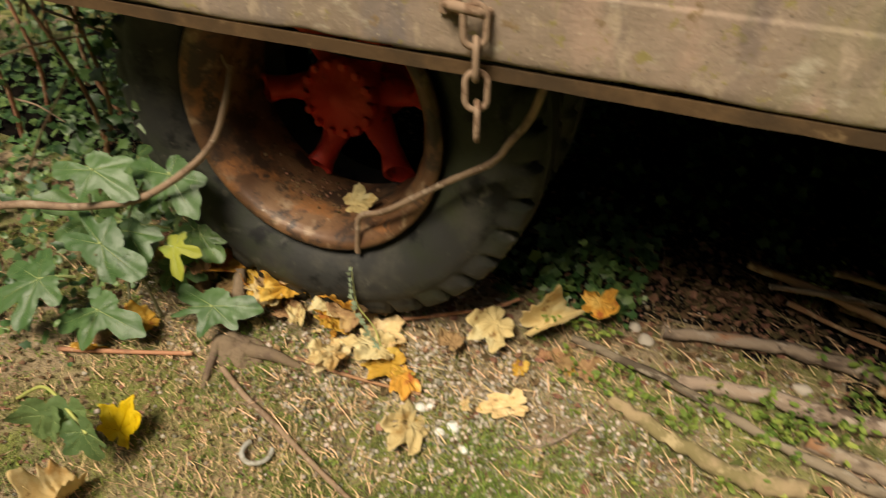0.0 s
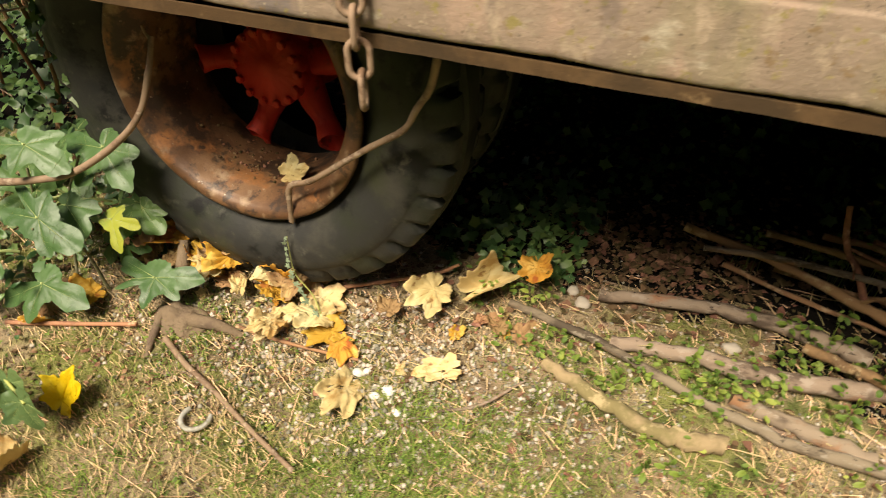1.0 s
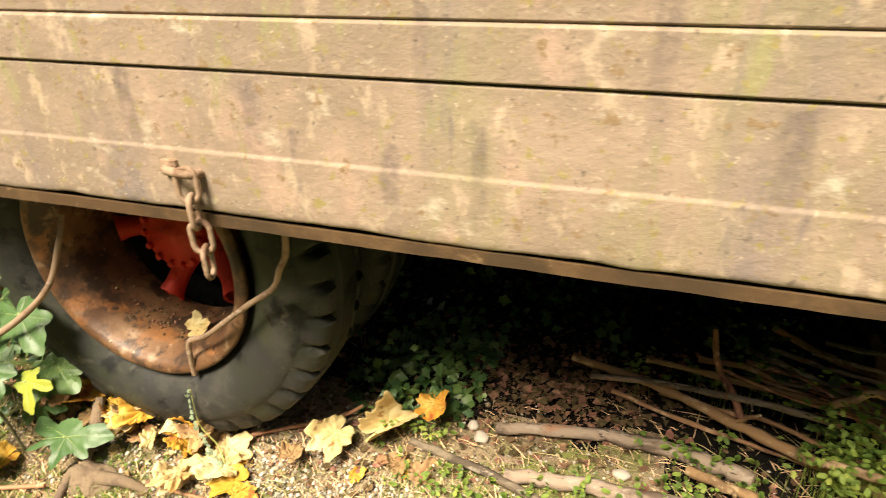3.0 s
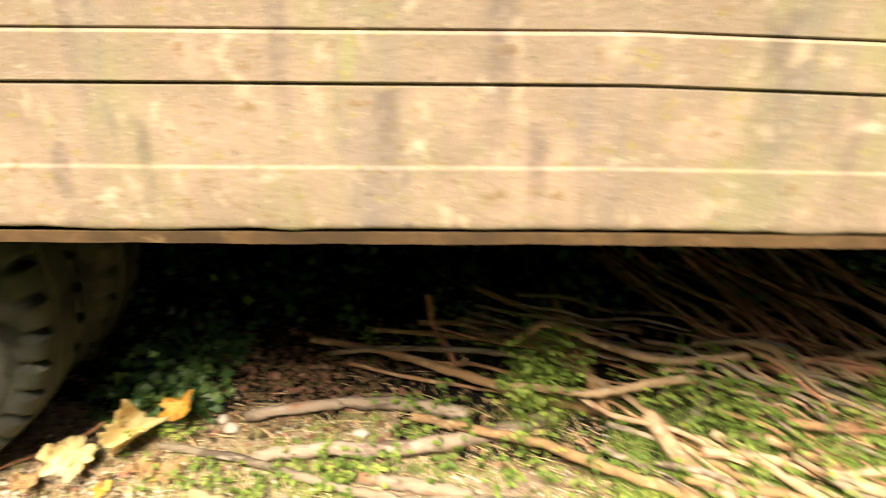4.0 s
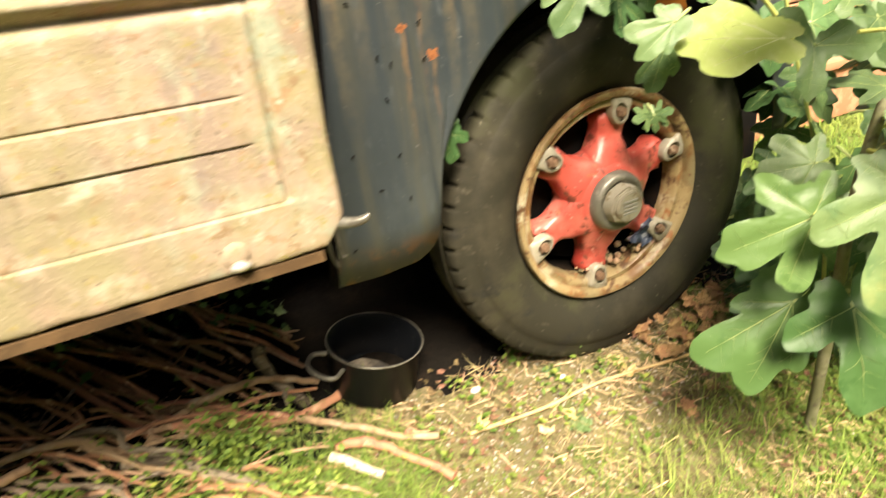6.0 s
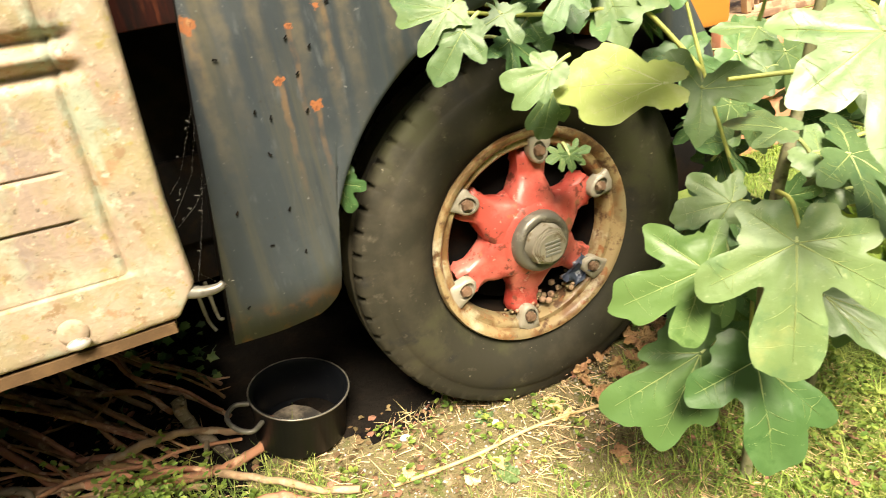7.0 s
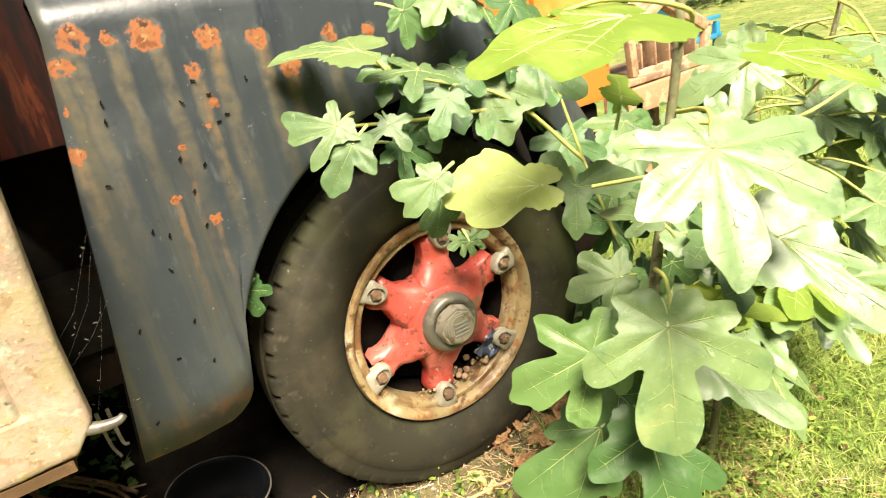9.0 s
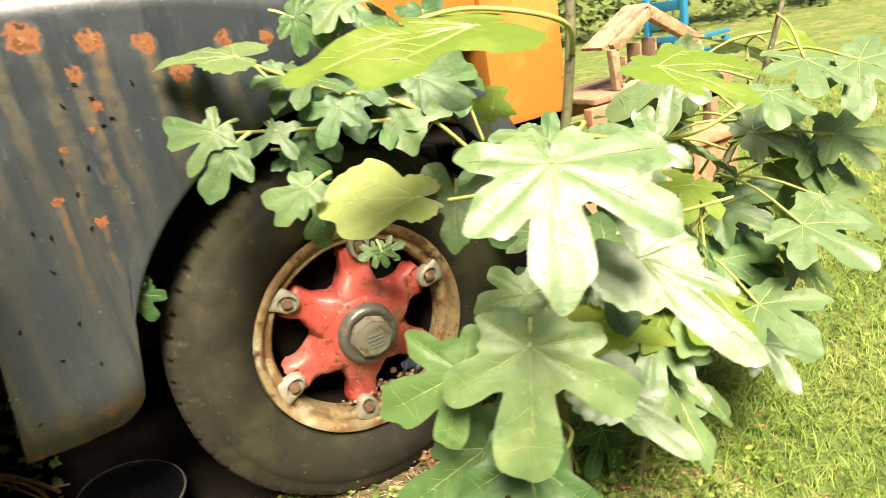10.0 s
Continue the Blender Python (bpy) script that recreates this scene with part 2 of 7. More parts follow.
rim_rust = mk("rusted rear rim", (0.12, 0.056, 0.026), [((0.2, 0.105, 0.05), 7, 0.42, 0.62), ((0.045, 0.025, 0.015), 11, 0.5, 0.6), ((0.3, 0.125, 0.045), 9, 0.55, 0.66), ((0.05, 0.028, 0.017), 24, 0.54, 0.62), ((0.3, 0.2, 0.12), 16, 0.56, 0.7), ((0.11, 0.05, 0.026), 40, 0.58, 0.68), ((0.4, 0.31, 0.22), 60, 0.66, 0.71)],
              rough=0.5, metal=0.08, bumps=[(60, 0.4, 0.003), (14, 0.3, 0.006)])
tyre_rubber = mk("aged tyre rubber", (0.023, 0.021, 0.013), [((0.042, 0.036, 0.023), 6, 0.45, 0.65), ((0.037, 0.04, 0.016), 3, 0.48, 0.66), ((0.018, 0.017, 0.013), 9, 0.56, 0.68), ((0.06, 0.052, 0.035), 26, 0.6, 0.72), ((0.16, 0.14, 0.1), 60, 0.66, 0.74)],
                 rough=0.75, bumps=[(50, 0.25, 0.002), (300, 0.2, 0.0006)], spec=0.28)
tyre_black = mk("black tyre rubber", (0.026, 0.026, 0.024), [((0.05, 0.047, 0.038), 7, 0.46, 0.64), ((0.036, 0.041, 0.02), 4, 0.5, 0.66), ((0.022, 0.027, 0.013), 2.5, 0.48, 0.64), ((0.085, 0.08, 0.066), 16, 0.6, 0.75), ((0.004, 0.004, 0.004), 11, 0.54, 0.66), ((0.06, 0.055, 0.042), 24, 0.6, 0.7), ((0.2, 0.19, 0.16), 50, 0.7, 0.75)],
                rough=0.66, bumps=[(11, 0.3, 0.012), (40, 0.3, 0.003), (300, 0.2, 0.0006)], spec=0.35)
grey_steel = mk("dull grey cast metal", (0.33, 0.3, 0.235), [((0.2, 0.15, 0.09), 30, 0.56, 0.68), ((0.44, 0.41, 0.34), 20, 0.54, 0.66)], rough=0.5, metal=0.2, bumps=[(90, 0.4, 0.002)])
dull_steel = mk("worn dark steel", (0.18, 0.17, 0.14), [((0.29, 0.27, 0.22), 24, 0.52, 0.66), ((0.09, 0.08, 0.06), 14, 0.52, 0.66)], rough=0.4, metal=0.4, bumps=[(90, 0.3, 0.001)])
nut_rust = mk("brown rusted nut", (0.17, 0.1, 0.06), [((0.3, 0.22, 0.15), 40, 0.54, 0.64)], rough=0.7, bumps=[(150, 0.5, 0.001)])
chain_steel = mk("tan rusted chain", (0.3, 0.2, 0.13), [((0.16, 0.09, 0.05), 40, 0.48, 0.6)], rough=0.8, bumps=[(150, 0.5, 0.001)])
pale_metal = mk("bare bright metal", (0.55, 0.52, 0.47), [((0.3, 0.22, 0.15), 40, 0.52, 0.64)], rough=0.4, metal=0.5)
black_enamel = mk("black enamel", (0.007, 0.008, 0.01), [((0.03, 0.03, 0.03), 30, 0.62, 0.74)], rough=0.36, bumps=[(60, 0.08, 0.002)], spec=0.18)
pale_enamel = mk("grey enamel with pale patches", (0.05, 0.045, 0.04), [((0.5, 0.42, 0.32), 9, 0.42, 0.66)], rough=0.5)
soil = mk("soil and moss", (0.31, 0.235, 0.145), [
    ((0.12, 0.085, 0.052), 5, 0.48, 0.62), ((0.19, 0.2, 0.06), 2.6, 0.46, 0.58), ((0.1, 0.07, 0.045), 14, 0.56, 0.66), ((0.36, 0.25, 0.18), 6, 0.56, 0.66), ((0.15, 0.125, 0.06), 3, 0.3, 0.5, ONE, (0, 2.7, 3.2)), ((0.2, 0.15, 0.09), 9, 0.5, 0.62, ONE, (0, 2.9, 3.3)), ((0.28, 0.21, 0.13), 30, 0.54, 0.66), ((0.1, 0.115, 0.035), 9, 0.54, 0.64),
    ((0.36, 0.32, 0.26), 120, 0.64, 0.7), ((0.06, 0.045, 0.03), 90, 0.6, 0.68)], rough=0.95, bumps=[(45, 0.8, 0.012), (180, 0.7, 0.005)], spec=0.2)
# Soil darkened under truck and pile: shade put into the colour.
shade_soil = mk("soil with truck shade painted in", (0.009, 0.0075, 0.006), [((0.015, 0.011, 0.008), 12, 0.5, 0.64), ((0.006, 0.005, 0.0045), 5, 0.5, 0.64)], rough=0.95, bumps=[(45, 0.8, 0.012)], spec=0.06)
lawn = mk("lawn turf", (0.13, 0.175, 0.045), [((0.2, 0.22, 0.07), 2.5, 0.46, 0.62), ((0.09, 0.1, 0.03), 9, 0.52, 0.64), ((0.28, 0.22, 0.1), 30, 0.6, 0.7)], rough=0.95, bumps=[(45, 0.8, 0.012)], spec=0.2)
grass_mat = mk("short grass", (0.22, 0.33, 0.07), [((0.32, 0.39, 0.11), 3, 0.46, 0.62)], rough=0.7, through_light=0.35, islands=0.4, spec=0.25)
straw_mat = mk("dry straw", (0.58, 0.43, 0.23), rough=0.8, islands=0.6, spec=0.2)
weed_mat = mk("fresh weed leaf", (0.17, 0.26, 0.05), [((0.29, 0.36, 0.08), 8, 0.5, 0.62)], rough=0.55, through_light=0.35, islands=0.35, spec=0.3)
ivy_mat = mk("dark ivy leaf", (0.075, 0.15, 0.042), [((0.14, 0.22, 0.07), 20, 0.58, 0.7)], rough=0.42, through_light=0.15, islands=0.6, spec=0.45)
pebble_mat = mk("pale gravel", (0.4, 0.355, 0.285), rough=0.85, islands=0.7, bumps=[(200, 0.4, 0.001)])
nut_brown = mk("brown grit", (0.3, 0.21, 0.12), rough=0.85, islands=0.7, bumps=[(200, 0.4, 0.001)])
litter_mat = mk("brown leaf litter", (0.14, 0.085, 0.045), [((0.26, 0.17, 0.09), 30, 0.5, 0.62)], rough=0.9, islands=0.65, spec=0.2)
fig_green = mk("fig leaf green", (0.115, 0.187, 0.068), [((0.14, 0.225, 0.09), 8, 0.48, 0.62), ((0.09, 0.165, 0.065), 18, 0.52, 0.66), ((0.2, 0.24, 0.09), 5, 0.62, 0.74), ((0.19, 0.26, 0.12), 90, 0.6, 0.7)],
               rough=0.45, through_light=0.25, vary=0.22, bumps=[(28, 0.2, 0.004), (95, 0.35, 0.002), (260, 0.3, 0.001)], spec=0.45)
# Shaded copy of the fig leaf; inner leaves carry their shade as colour.
fig_shaded = mk("fig leaf with shade in its colour", (0.07, 0.15, 0.05), [((0.1, 0.195, 0.07), 8, 0.48, 0.62), ((0.05, 0.105, 0.035), 16, 0.52, 0.66)],
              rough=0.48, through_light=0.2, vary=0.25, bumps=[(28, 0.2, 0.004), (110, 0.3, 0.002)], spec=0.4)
# Lit copy of the fig leaf, the sun's glow mixed into its colour.
fig_sunlit = mk("fig leaf with sun in its colour", (0.25, 0.36, 0.06), [((0.33, 0.42, 0.09), 8, 0.48, 0.62)], rough=0.55, through_light=0.5, vary=0.12, bumps=[(40, 0.35, 0.004)], spec=0.3)
fig_under = mk("pale fig leaf underside", (0.45, 0.54, 0.18), [((0.55, 0.62, 0.28), 10, 0.48, 0.62)], rough=0.6, through_light=0.45, bumps=[(45, 0.5, 0.004)], spec=0.2)
leaf_yellow_green = mk("yellowing fig leaf", (0.36, 0.39, 0.05), [((0.26, 0.33, 0.06), 10, 0.48, 0.62), ((0.4, 0.24, 0.08), 18, 0.6, 0.7)], rough=0.55, through_light=0.3, bumps=[(40, 0.3, 0.003)], spec=0.3)
fig_fresh_shade = mk("fresh green fig leaf, also shade colour", (0.082, 0.16, 0.047), [((0.11, 0.2, 0.065), 8, 0.48, 0.62), ((0.06, 0.13, 0.035), 16, 0.52, 0.66)], rough=0.42, through_light=0.2, vary=0.25, bumps=[(28, 0.25, 0.004), (110, 0.3, 0.002)], spec=0.45)
fig_vein = mk("pale leaf vein", (0.36, 0.42, 0.17), rough=0.45, spec=0.45)
fig_gloss = mk("glossy fig leaf", (0.14, 0.22, 0.09), [((0.18, 0.26, 0.12), 8, 0.48, 0.62), ((0.1, 0.17, 0.07), 18, 0.54, 0.66)], rough=0.4, through_light=0.22, bumps=[(28, 0.25, 0.004), (95, 0.4, 0.002)], spec=0.72)
fig_bark = mk("green grey fig bark", (0.13, 0.13, 0.06), [((0.2, 0.19, 0.11), 18, 0.48, 0.62), ((0.08, 0.07, 0.04), 30, 0.55, 0.66)], rough=0.8, bumps=[(60, 0.4, 0.002)])
fig_shoot = mk("pale green fig shoot", (0.38, 0.4, 0.11), [((0.26, 0.28, 0.09), 14, 0.54, 0.66)], rough=0.6)
bark_grey = mk("grey brown bark", (0.27, 0.205, 0.145), [((0.1, 0.07, 0.048), 10, 0.46, 0.6), ((0.32, 0.26, 0.2), 45, 0.54, 0.62), ((0.26, 0.13, 0.065), 7, 0.56, 0.64), ((0.05, 0.035, 0.025), 60, 0.6, 0.68)],
               rough=0.88, vary=0.25, bumps=[(45, 0.6, 0.004)], stretch=(0.6, 1.4, 1.4))
bark_red = mk("red brown bark", (0.36, 0.185, 0.095), [((0.2, 0.1, 0.055), 14, 0.5, 0.64), ((0.55, 0.37, 0.22), 24, 0.56, 0.66)], rough=0.85, vary=0.3, bumps=[(45, 0.5, 0.003)])
bark_tan = mk("bare tan wood", (0.43, 0.28, 0.165), [((0.25, 0.15, 0.085), 14, 0.46, 0.6), ((0.46, 0.36, 0.25), 30, 0.56, 0.66)], rough=0.8, vary=0.2, bumps=[(45, 0.4, 0.003)])
moss_wood = mk("moss covered wood", (0.34, 0.25, 0.14), [((0.21, 0.17, 0.075), 9, 0.48, 0.6), ((0.42, 0.33, 0.18), 26, 0.54, 0.64)], rough=0.95, bumps=[(60, 0.7, 0.005)])
stem_bark = mk("brown twig bark", (0.27, 0.18, 0.115), [((0.17, 0.105, 0.065), 20, 0.48, 0.6), ((0.36, 0.27, 0.19), 40, 0.56, 0.66)], rough=0.75, bumps=[(60, 0.3, 0.002)])
root_bark = mk("earthy root bark", (0.2, 0.145, 0.095), [((0.15, 0.105, 0.075), 14, 0.48, 0.62), ((0.24, 0.18, 0.12), 30, 0.56, 0.66)], rough=0.95, bumps=[(50, 0.8, 0.006), (160, 0.6, 0.003)], spec=0.2)
pale_vein = mk("pale underside vein", (0.72, 0.74, 0.46), rough=0.6, spec=0.2)
dull_white = mk("dirty white plastic", (0.4, 0.39, 0.34), [((0.27, 0.25, 0.2), 30, 0.5, 0.62)], rough=0.7)
strand_mat = mk("grey green strand leaf", (0.2, 0.26, 0.16), rough=0.6)
cut_wood = mk("fresh cut wood", (0.66, 0.54, 0.38), [((0.5, 0.38, 0.24), 40, 0.5, 0.62)], rough=0.8)
cane_mat = mk("dry yellow cane", (0.56, 0.4, 0.2), [((0.42, 0.27, 0.12), 12, 0.5, 0.64)], rough=0.6, bumps=[(60, 0.2, 0.002)])
leaf_cream = mk("cream dry leaf", (0.72, 0.54, 0.26), [((0.8, 0.67, 0.38), 12, 0.46, 0.62), ((0.55, 0.33, 0.12), 9, 0.54, 0.66), ((0.36, 0.2, 0.08), 30, 0.6, 0.68)], rough=0.7, through_light=0.2, vary=0.12, bumps=[(50, 0.5, 0.004)], spec=0.3)
leaf_yellow = mk("bright yellow leaf", (0.74, 0.52, 0.015), [((0.8, 0.62, 0.05), 14, 0.5, 0.62)], rough=0.6, through_light=0.3, bumps=[(50, 0.4, 0.003)], spec=0.3)
leaf_orange = mk("orange yellow leaf", (0.62, 0.34, 0.05), [((0.7, 0.48, 0.12), 12, 0.48, 0.6), ((0.42, 0.14, 0.03), 16, 0.55, 0.64)], rough=0.7, through_light=0.2, vary=0.15, bumps=[(50, 0.5, 0.004)], spec=0.3)
leaf_brown = mk("curled brown leaf", (0.34, 0.2, 0.1), [((0.48, 0.32, 0.15), 14, 0.5, 0.62), ((0.2, 0.1, 0.05), 20, 0.58, 0.66)], rough=0.85, vary=0.2, bumps=[(50, 0.6, 0.004)], spec=0.2)
terracotta = mk("terracotta", (0.45, 0.2, 0.11), [((0.55, 0.3, 0.18), 12, 0.5, 0.62)], rough=0.9)
blue_plastic = mk("blue plastic", (0.02, 0.2, 0.35), rough=0.4)
scrap_blue = mk("dull blue plastic scrap", (0.05, 0.065, 0.1), [((0.4, 0.42, 0.46), 30, 0.54, 0.62)], rough=0.35)
white_stuff = mk("pale painted wood", (0.75, 0.73, 0.68), [((0.5, 0.47, 0.4), 9, 0.55, 0.68)], rough=0.7)
old_wood = mk("old brown timber", (0.3, 0.19, 0.11), [((0.18, 0.11, 0.07), 8, 0.48, 0.62), ((0.4, 0.28, 0.17), 24, 0.55, 0.65)], rough=0.85, bumps=[(40, 0.5, 0.003)])
far_green = mk("far hedge", (0.12, 0.17, 0.05), [((0.2, 0.25, 0.08), 1.2, 0.48, 0.62), ((0.05, 0.08, 0.025), 2.5, 0.5, 0.64)], rough=0.9, through_light=0.2, islands=0.4, spec=0.2)
bar_mat = mk("faint raised mark", (0.33, 0.32, 0.29), rough=0.5, metal=0.4)


# ---- mesh helpers ----
def part(name, bm, mats, parent=None, label="", smooth=True):
    """Link a bmesh as one mesh object, under a thing or a part."""
    me = bpy.data.meshes.new(name)
    bmesh.ops.recalc_face_normals(bm, faces=bm.faces)
    bm.to_mesh(me)
    bm.free()
    for m in mats if isinstance(mats, (list, tuple)) else [mats]:
        me.materials.append(m)
    if smooth:
        me.polygons.foreach_set("use_smooth", [True] * len(me.polygons))
        me.set_sharp_from_angle(angle=radians(56))
    ob = new(name, me)
    if parent:
        ob.parent = parent
    if label:
        tagged(ob, label)
    return ob


def thing(name, label, category, at=(0, 0, 0), group="", kind=""):
    e = new(name)
    e.empty_display_size = 0.05
    e.location = at
    return tagged(e, label, category, group, kind)


def spline(pts, n=6):
    """Points along a smooth line through pts."""
    p = [Vector(q) for q in pts]
    if len(p) < 3:
        return [p[0].lerp(p[-1], k / n) for k in range(n + 1)]
    p = [p[0] * 2 - p[1]] + p + [p[-1] * 2 - p[-2]]
    out = []
    for a, b, c, d in zip(p, p[1:], p[2:], p[3:]):
        for k in range(n):
            t = k / n
            out.append(0.5 * (2 * b + (c - a) * t + (2 * a - 5 * b + 4 * c - d) * t * t + (3 * b - a - 3 * c + d) * t ** 3))
    return out + [p[-2]]


def tube(bm, pts, r0, r1=None, sides=8, rough=0.0, cut=0, seed=0.0):
    """Sweep a ring along pts; cut: material index of the end faces."""
    r1 = r0 if r1 is None else r1
    rings = []
    side = None
    for i, p in enumerate(pts):
        a, b = pts[max(i - 1, 0)], pts[min(i + 1, len(pts) - 1)]
        d = (b - a).normalized()
        if side is None:
            side = d.orthogonal().normalized()
        side = (side - d * side.dot(d)).normalized()
        other = d.cross(side)
        r = r0 + (r1 - r0) * i / (len(pts) - 1)
        ring = []
        for k in range(sides):
            w = 2 * math.pi * k / sides
            rr = r * (1 + rough * noise.noise(Vector((p.x * 14 + math.cos(w) * 1.3 + seed, p.y * 14 + math.sin(w) * 1.3, p.z * 14 + seed))))
            ring.append(bm.verts.new(p + (side * math.cos(w) + other * math.sin(w)) * rr))
        rings.append(ring)
    for a, b in zip(rings, rings[1:]):
        for k in range(sides):
            bm.faces.new((a[k], a[(k + 1) % sides], b[(k + 1) % sides], b[k]))
    for ring in (rings[0], rings[-1]):
        f = bm.faces.new(ring)
        f.material_index = cut
    return bm


def revolve(bm, profile, seg=64, wobble=None, closed=False):
    """Turn a profile of (radius, y) round the y axis."""
    rings = []
    for i in range(seg):
        w = 2 * math.pi * i / seg
        ring = []
        for j, (r, y) in enumerate(profile):
            rr = r + (wobble(i, j, w) if wobble else 0)
            ring.append(bm.verts.new((rr * math.cos(w), y, rr * math.sin(w))))
        rings.append(ring)
    n = len(profile)
    for i in range(seg):
        a, b = rings[i], rings[(i + 1) % seg]
        for j in range(n if closed else n - 1):
            bm.faces.new((a[j], a[(j + 1) % n], b[(j + 1) % n], b[j]))
    return bm


def box(bm, lo, hi, bevel=0.004, m=None, mat=0):
    made = bmesh.ops.create_cube(bm, size=1)["verts"]
    lo, hi = Vector(lo), Vector(hi)
    for v in made:
        v.co = Vector([(lo[k] + hi[k]) / 2 + v.co[k] * (hi[k] - lo[k]) for k in range(3)])
    faces = list({f for v in made for f in v.link_faces})
    for f in faces:
        f.material_index = mat
    if bevel:
        res = bmesh.ops.bevel(bm, geom=list({e for v in made for e in v.link_edges}), offset=bevel, segments=2, affect="EDGES", profile=0.6)
        made = list({v for f in res["faces"] for v in f.verts} | {v for v in made if v.is_valid})
    if m is not None:
        bmesh.ops.transform(bm, matrix=m, verts=made)
    return made


def cyl(bm, a, b, r0, r1=None, sides=16, bevel=0.0):
    a, b = Vector(a), Vector(b)
    r1 = r0 if r1 is None else r1
    d = b - a
    m = Matrix.Translation((a + b) / 2) @ d.to_track_quat("Z", "Y").to_matrix().to_4x4()
    made = bmesh.ops.create_cone(bm, cap_ends=True, segments=sides, radius1=r0, radius2=r1, depth=d.length, matrix=m)["verts"]
    if bevel:
        caps = {e for v in made for e in v.link_edges if any(len(f.verts) > 4 for f in e.link_faces)}
        bmesh.ops.bevel(bm, geom=list(caps), offset=bevel, segments=2, affect="EDGES")
    return made


def height(x, y):
    """The lie of the land: it rises gently towards the truck."""
    s = 0.2 * max(-0.85, min(1.1, y)) - 0.02
    if y < -0.85:
        s -= 0.04 * min(1.0, (-0.85 - y) / 2)
    k = max(0.0, min(1.0, (x - 4.3) / 2.0))
    s = s * (1 - 0.5 * k)
    near = max(0.0, 1 - max(0, abs(x - 2) - 4) / 3) * max(0.0, 1 - max(0, abs(y) - 2) / 3)
    s += near * (0.014 * noise.noise(Vector((x * 3, y * 3, 0))) + 0.006 * noise.noise(Vector((x * 11, y * 11, 4))))
    s += 0.02 * math.exp(-((x - 0.3) ** 2) / 0.12 - ((y - 0.33) ** 2) / 0.02)
    return s + 0.05 * noise.noise(Vector((x * 0.25, y * 0.25, 9))) * (1 - near)


# ---- the setting ----
def steps(lo, hi, fine_lo, fine_hi, fine, grow=1.22):
    out = list(np.arange(fine_lo, fine_hi, fine))
    a, d = fine_lo, fine
    while a > lo:
        d *= grow
        a -= d
        out.insert(0, a)
    a, d = out[-1], fine
    while a < hi:
        d *= grow
        a += d
        out.append(a)
    return out


def make_ground():
    xs, ys = steps(-300, 300, -1.2, 6.2, 0.03), steps(-300, 300, -1.1, 1.6, 0.03)
    verts = [(x, y, height(x, y)) for y in ys for x in xs]
    n = len(xs)
    faces = [(j * n + i, j * n + i + 1, (j + 1) * n + i + 1, (j + 1) * n + i) for j in range(len(ys) - 1) for i in range(n - 1)]
    me = bpy.data.meshes.new("ground")
    me.from_pydata(verts, [], faces)
    me.polygons.foreach_set("use_smooth", [True] * len(me.polygons))
    me.materials.append(soil)
    me.materials.append(lawn)
    me.materials.append(shade_soil)
    mid = [(xs[k % (n - 1)], ys[k // (n - 1)]) for k in range(len(faces))]
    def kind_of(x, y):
        """0 bare soil, 1 lawn, 2 soil painted dark for shade under the truck."""
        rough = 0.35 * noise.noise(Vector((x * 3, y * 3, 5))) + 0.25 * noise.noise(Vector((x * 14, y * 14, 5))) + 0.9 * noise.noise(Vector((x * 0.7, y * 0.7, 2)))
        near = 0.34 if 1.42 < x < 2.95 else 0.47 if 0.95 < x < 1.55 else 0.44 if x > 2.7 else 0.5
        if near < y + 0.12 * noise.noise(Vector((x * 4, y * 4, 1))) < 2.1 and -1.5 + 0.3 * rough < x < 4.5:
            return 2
        fine = 0.35 * noise.noise(Vector((x * 3, y * 3, 5))) + 0.25 * noise.noise(Vector((x * 14, y * 14, 5)))
        return int(x + fine > 4.15 or y < -1.7 + rough or x < -2.2 + rough or y > 2.6 + rough)

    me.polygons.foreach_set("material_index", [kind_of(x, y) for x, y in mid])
    tagged(new("ground", me), "mossy brown soil with thin grass, rising to the truck", "ground", kind="structure")


make_ground()


def sheet(bm, profile, x0, x1, n=60, wave=0.0, wave_low=0.0, seed=0.0, mat=0):
    """A board along x whose cross-section is a closed profile of (y, z)."""
    rings = []
    low = min(z for _, z in profile)
    for i in range(n + 1):
        x = x0 + (x1 - x0) * i / n
        dy = wave * noise.noise(Vector((x * 2.1 + seed, seed, 0)))
        dz = wave_low * (noise.noise(Vector((x * 5 + seed, 3, 0))) + 0.6 * noise.noise(Vector((x * 17, seed, 8))))
        sink = max(0.0, (x - 1.8) / 1.15)
        rings.append([bm.verts.new((x, y + dy, z + (dz if z < low + 0.012 else 0) - 0.010 * sink - 0.026 * sink * min(1.0, max(0.0, (z - 0.86) / 0.13)))) for y, z in profile])
    m = len(profile)
    for a, b in zip(rings, rings[1:]):
        for k in range(m):
            bm.faces.new((a[k], a[(k + 1) % m], b[(k + 1) % m], b[k])).material_index = mat
    bm.faces.new(rings[0])
    bm.faces.new(rings[-1])
    return bm


# ---- the truck ----
truck = thing("old_truck", "derelict old truck with weathered dropside and orange cab", "truck", (1.9, 1.1, 0.1))


def tpart(name, bm, mats, label="", parent=None, smooth=True):
    ob = part(name, bm, mats, None, label, smooth)
    up = parent or truck
    ob.parent = up
    ob.matrix_parent_inverse = (Matrix.Translation(truck.location) if up == truck else up.matrix_world).inverted()
    return ob


X0, X1 = -0.85, 3.03


def soft(v, edge, w):
    """0 below edge, 1 above it, eased over w."""
    t = max(0.0, min(1.0, (v - edge) / w + 0.5))
    return t * t * (3 - 2 * t)


def dip(v, at, w):
    return math.exp(-((v - at) / w) ** 2)


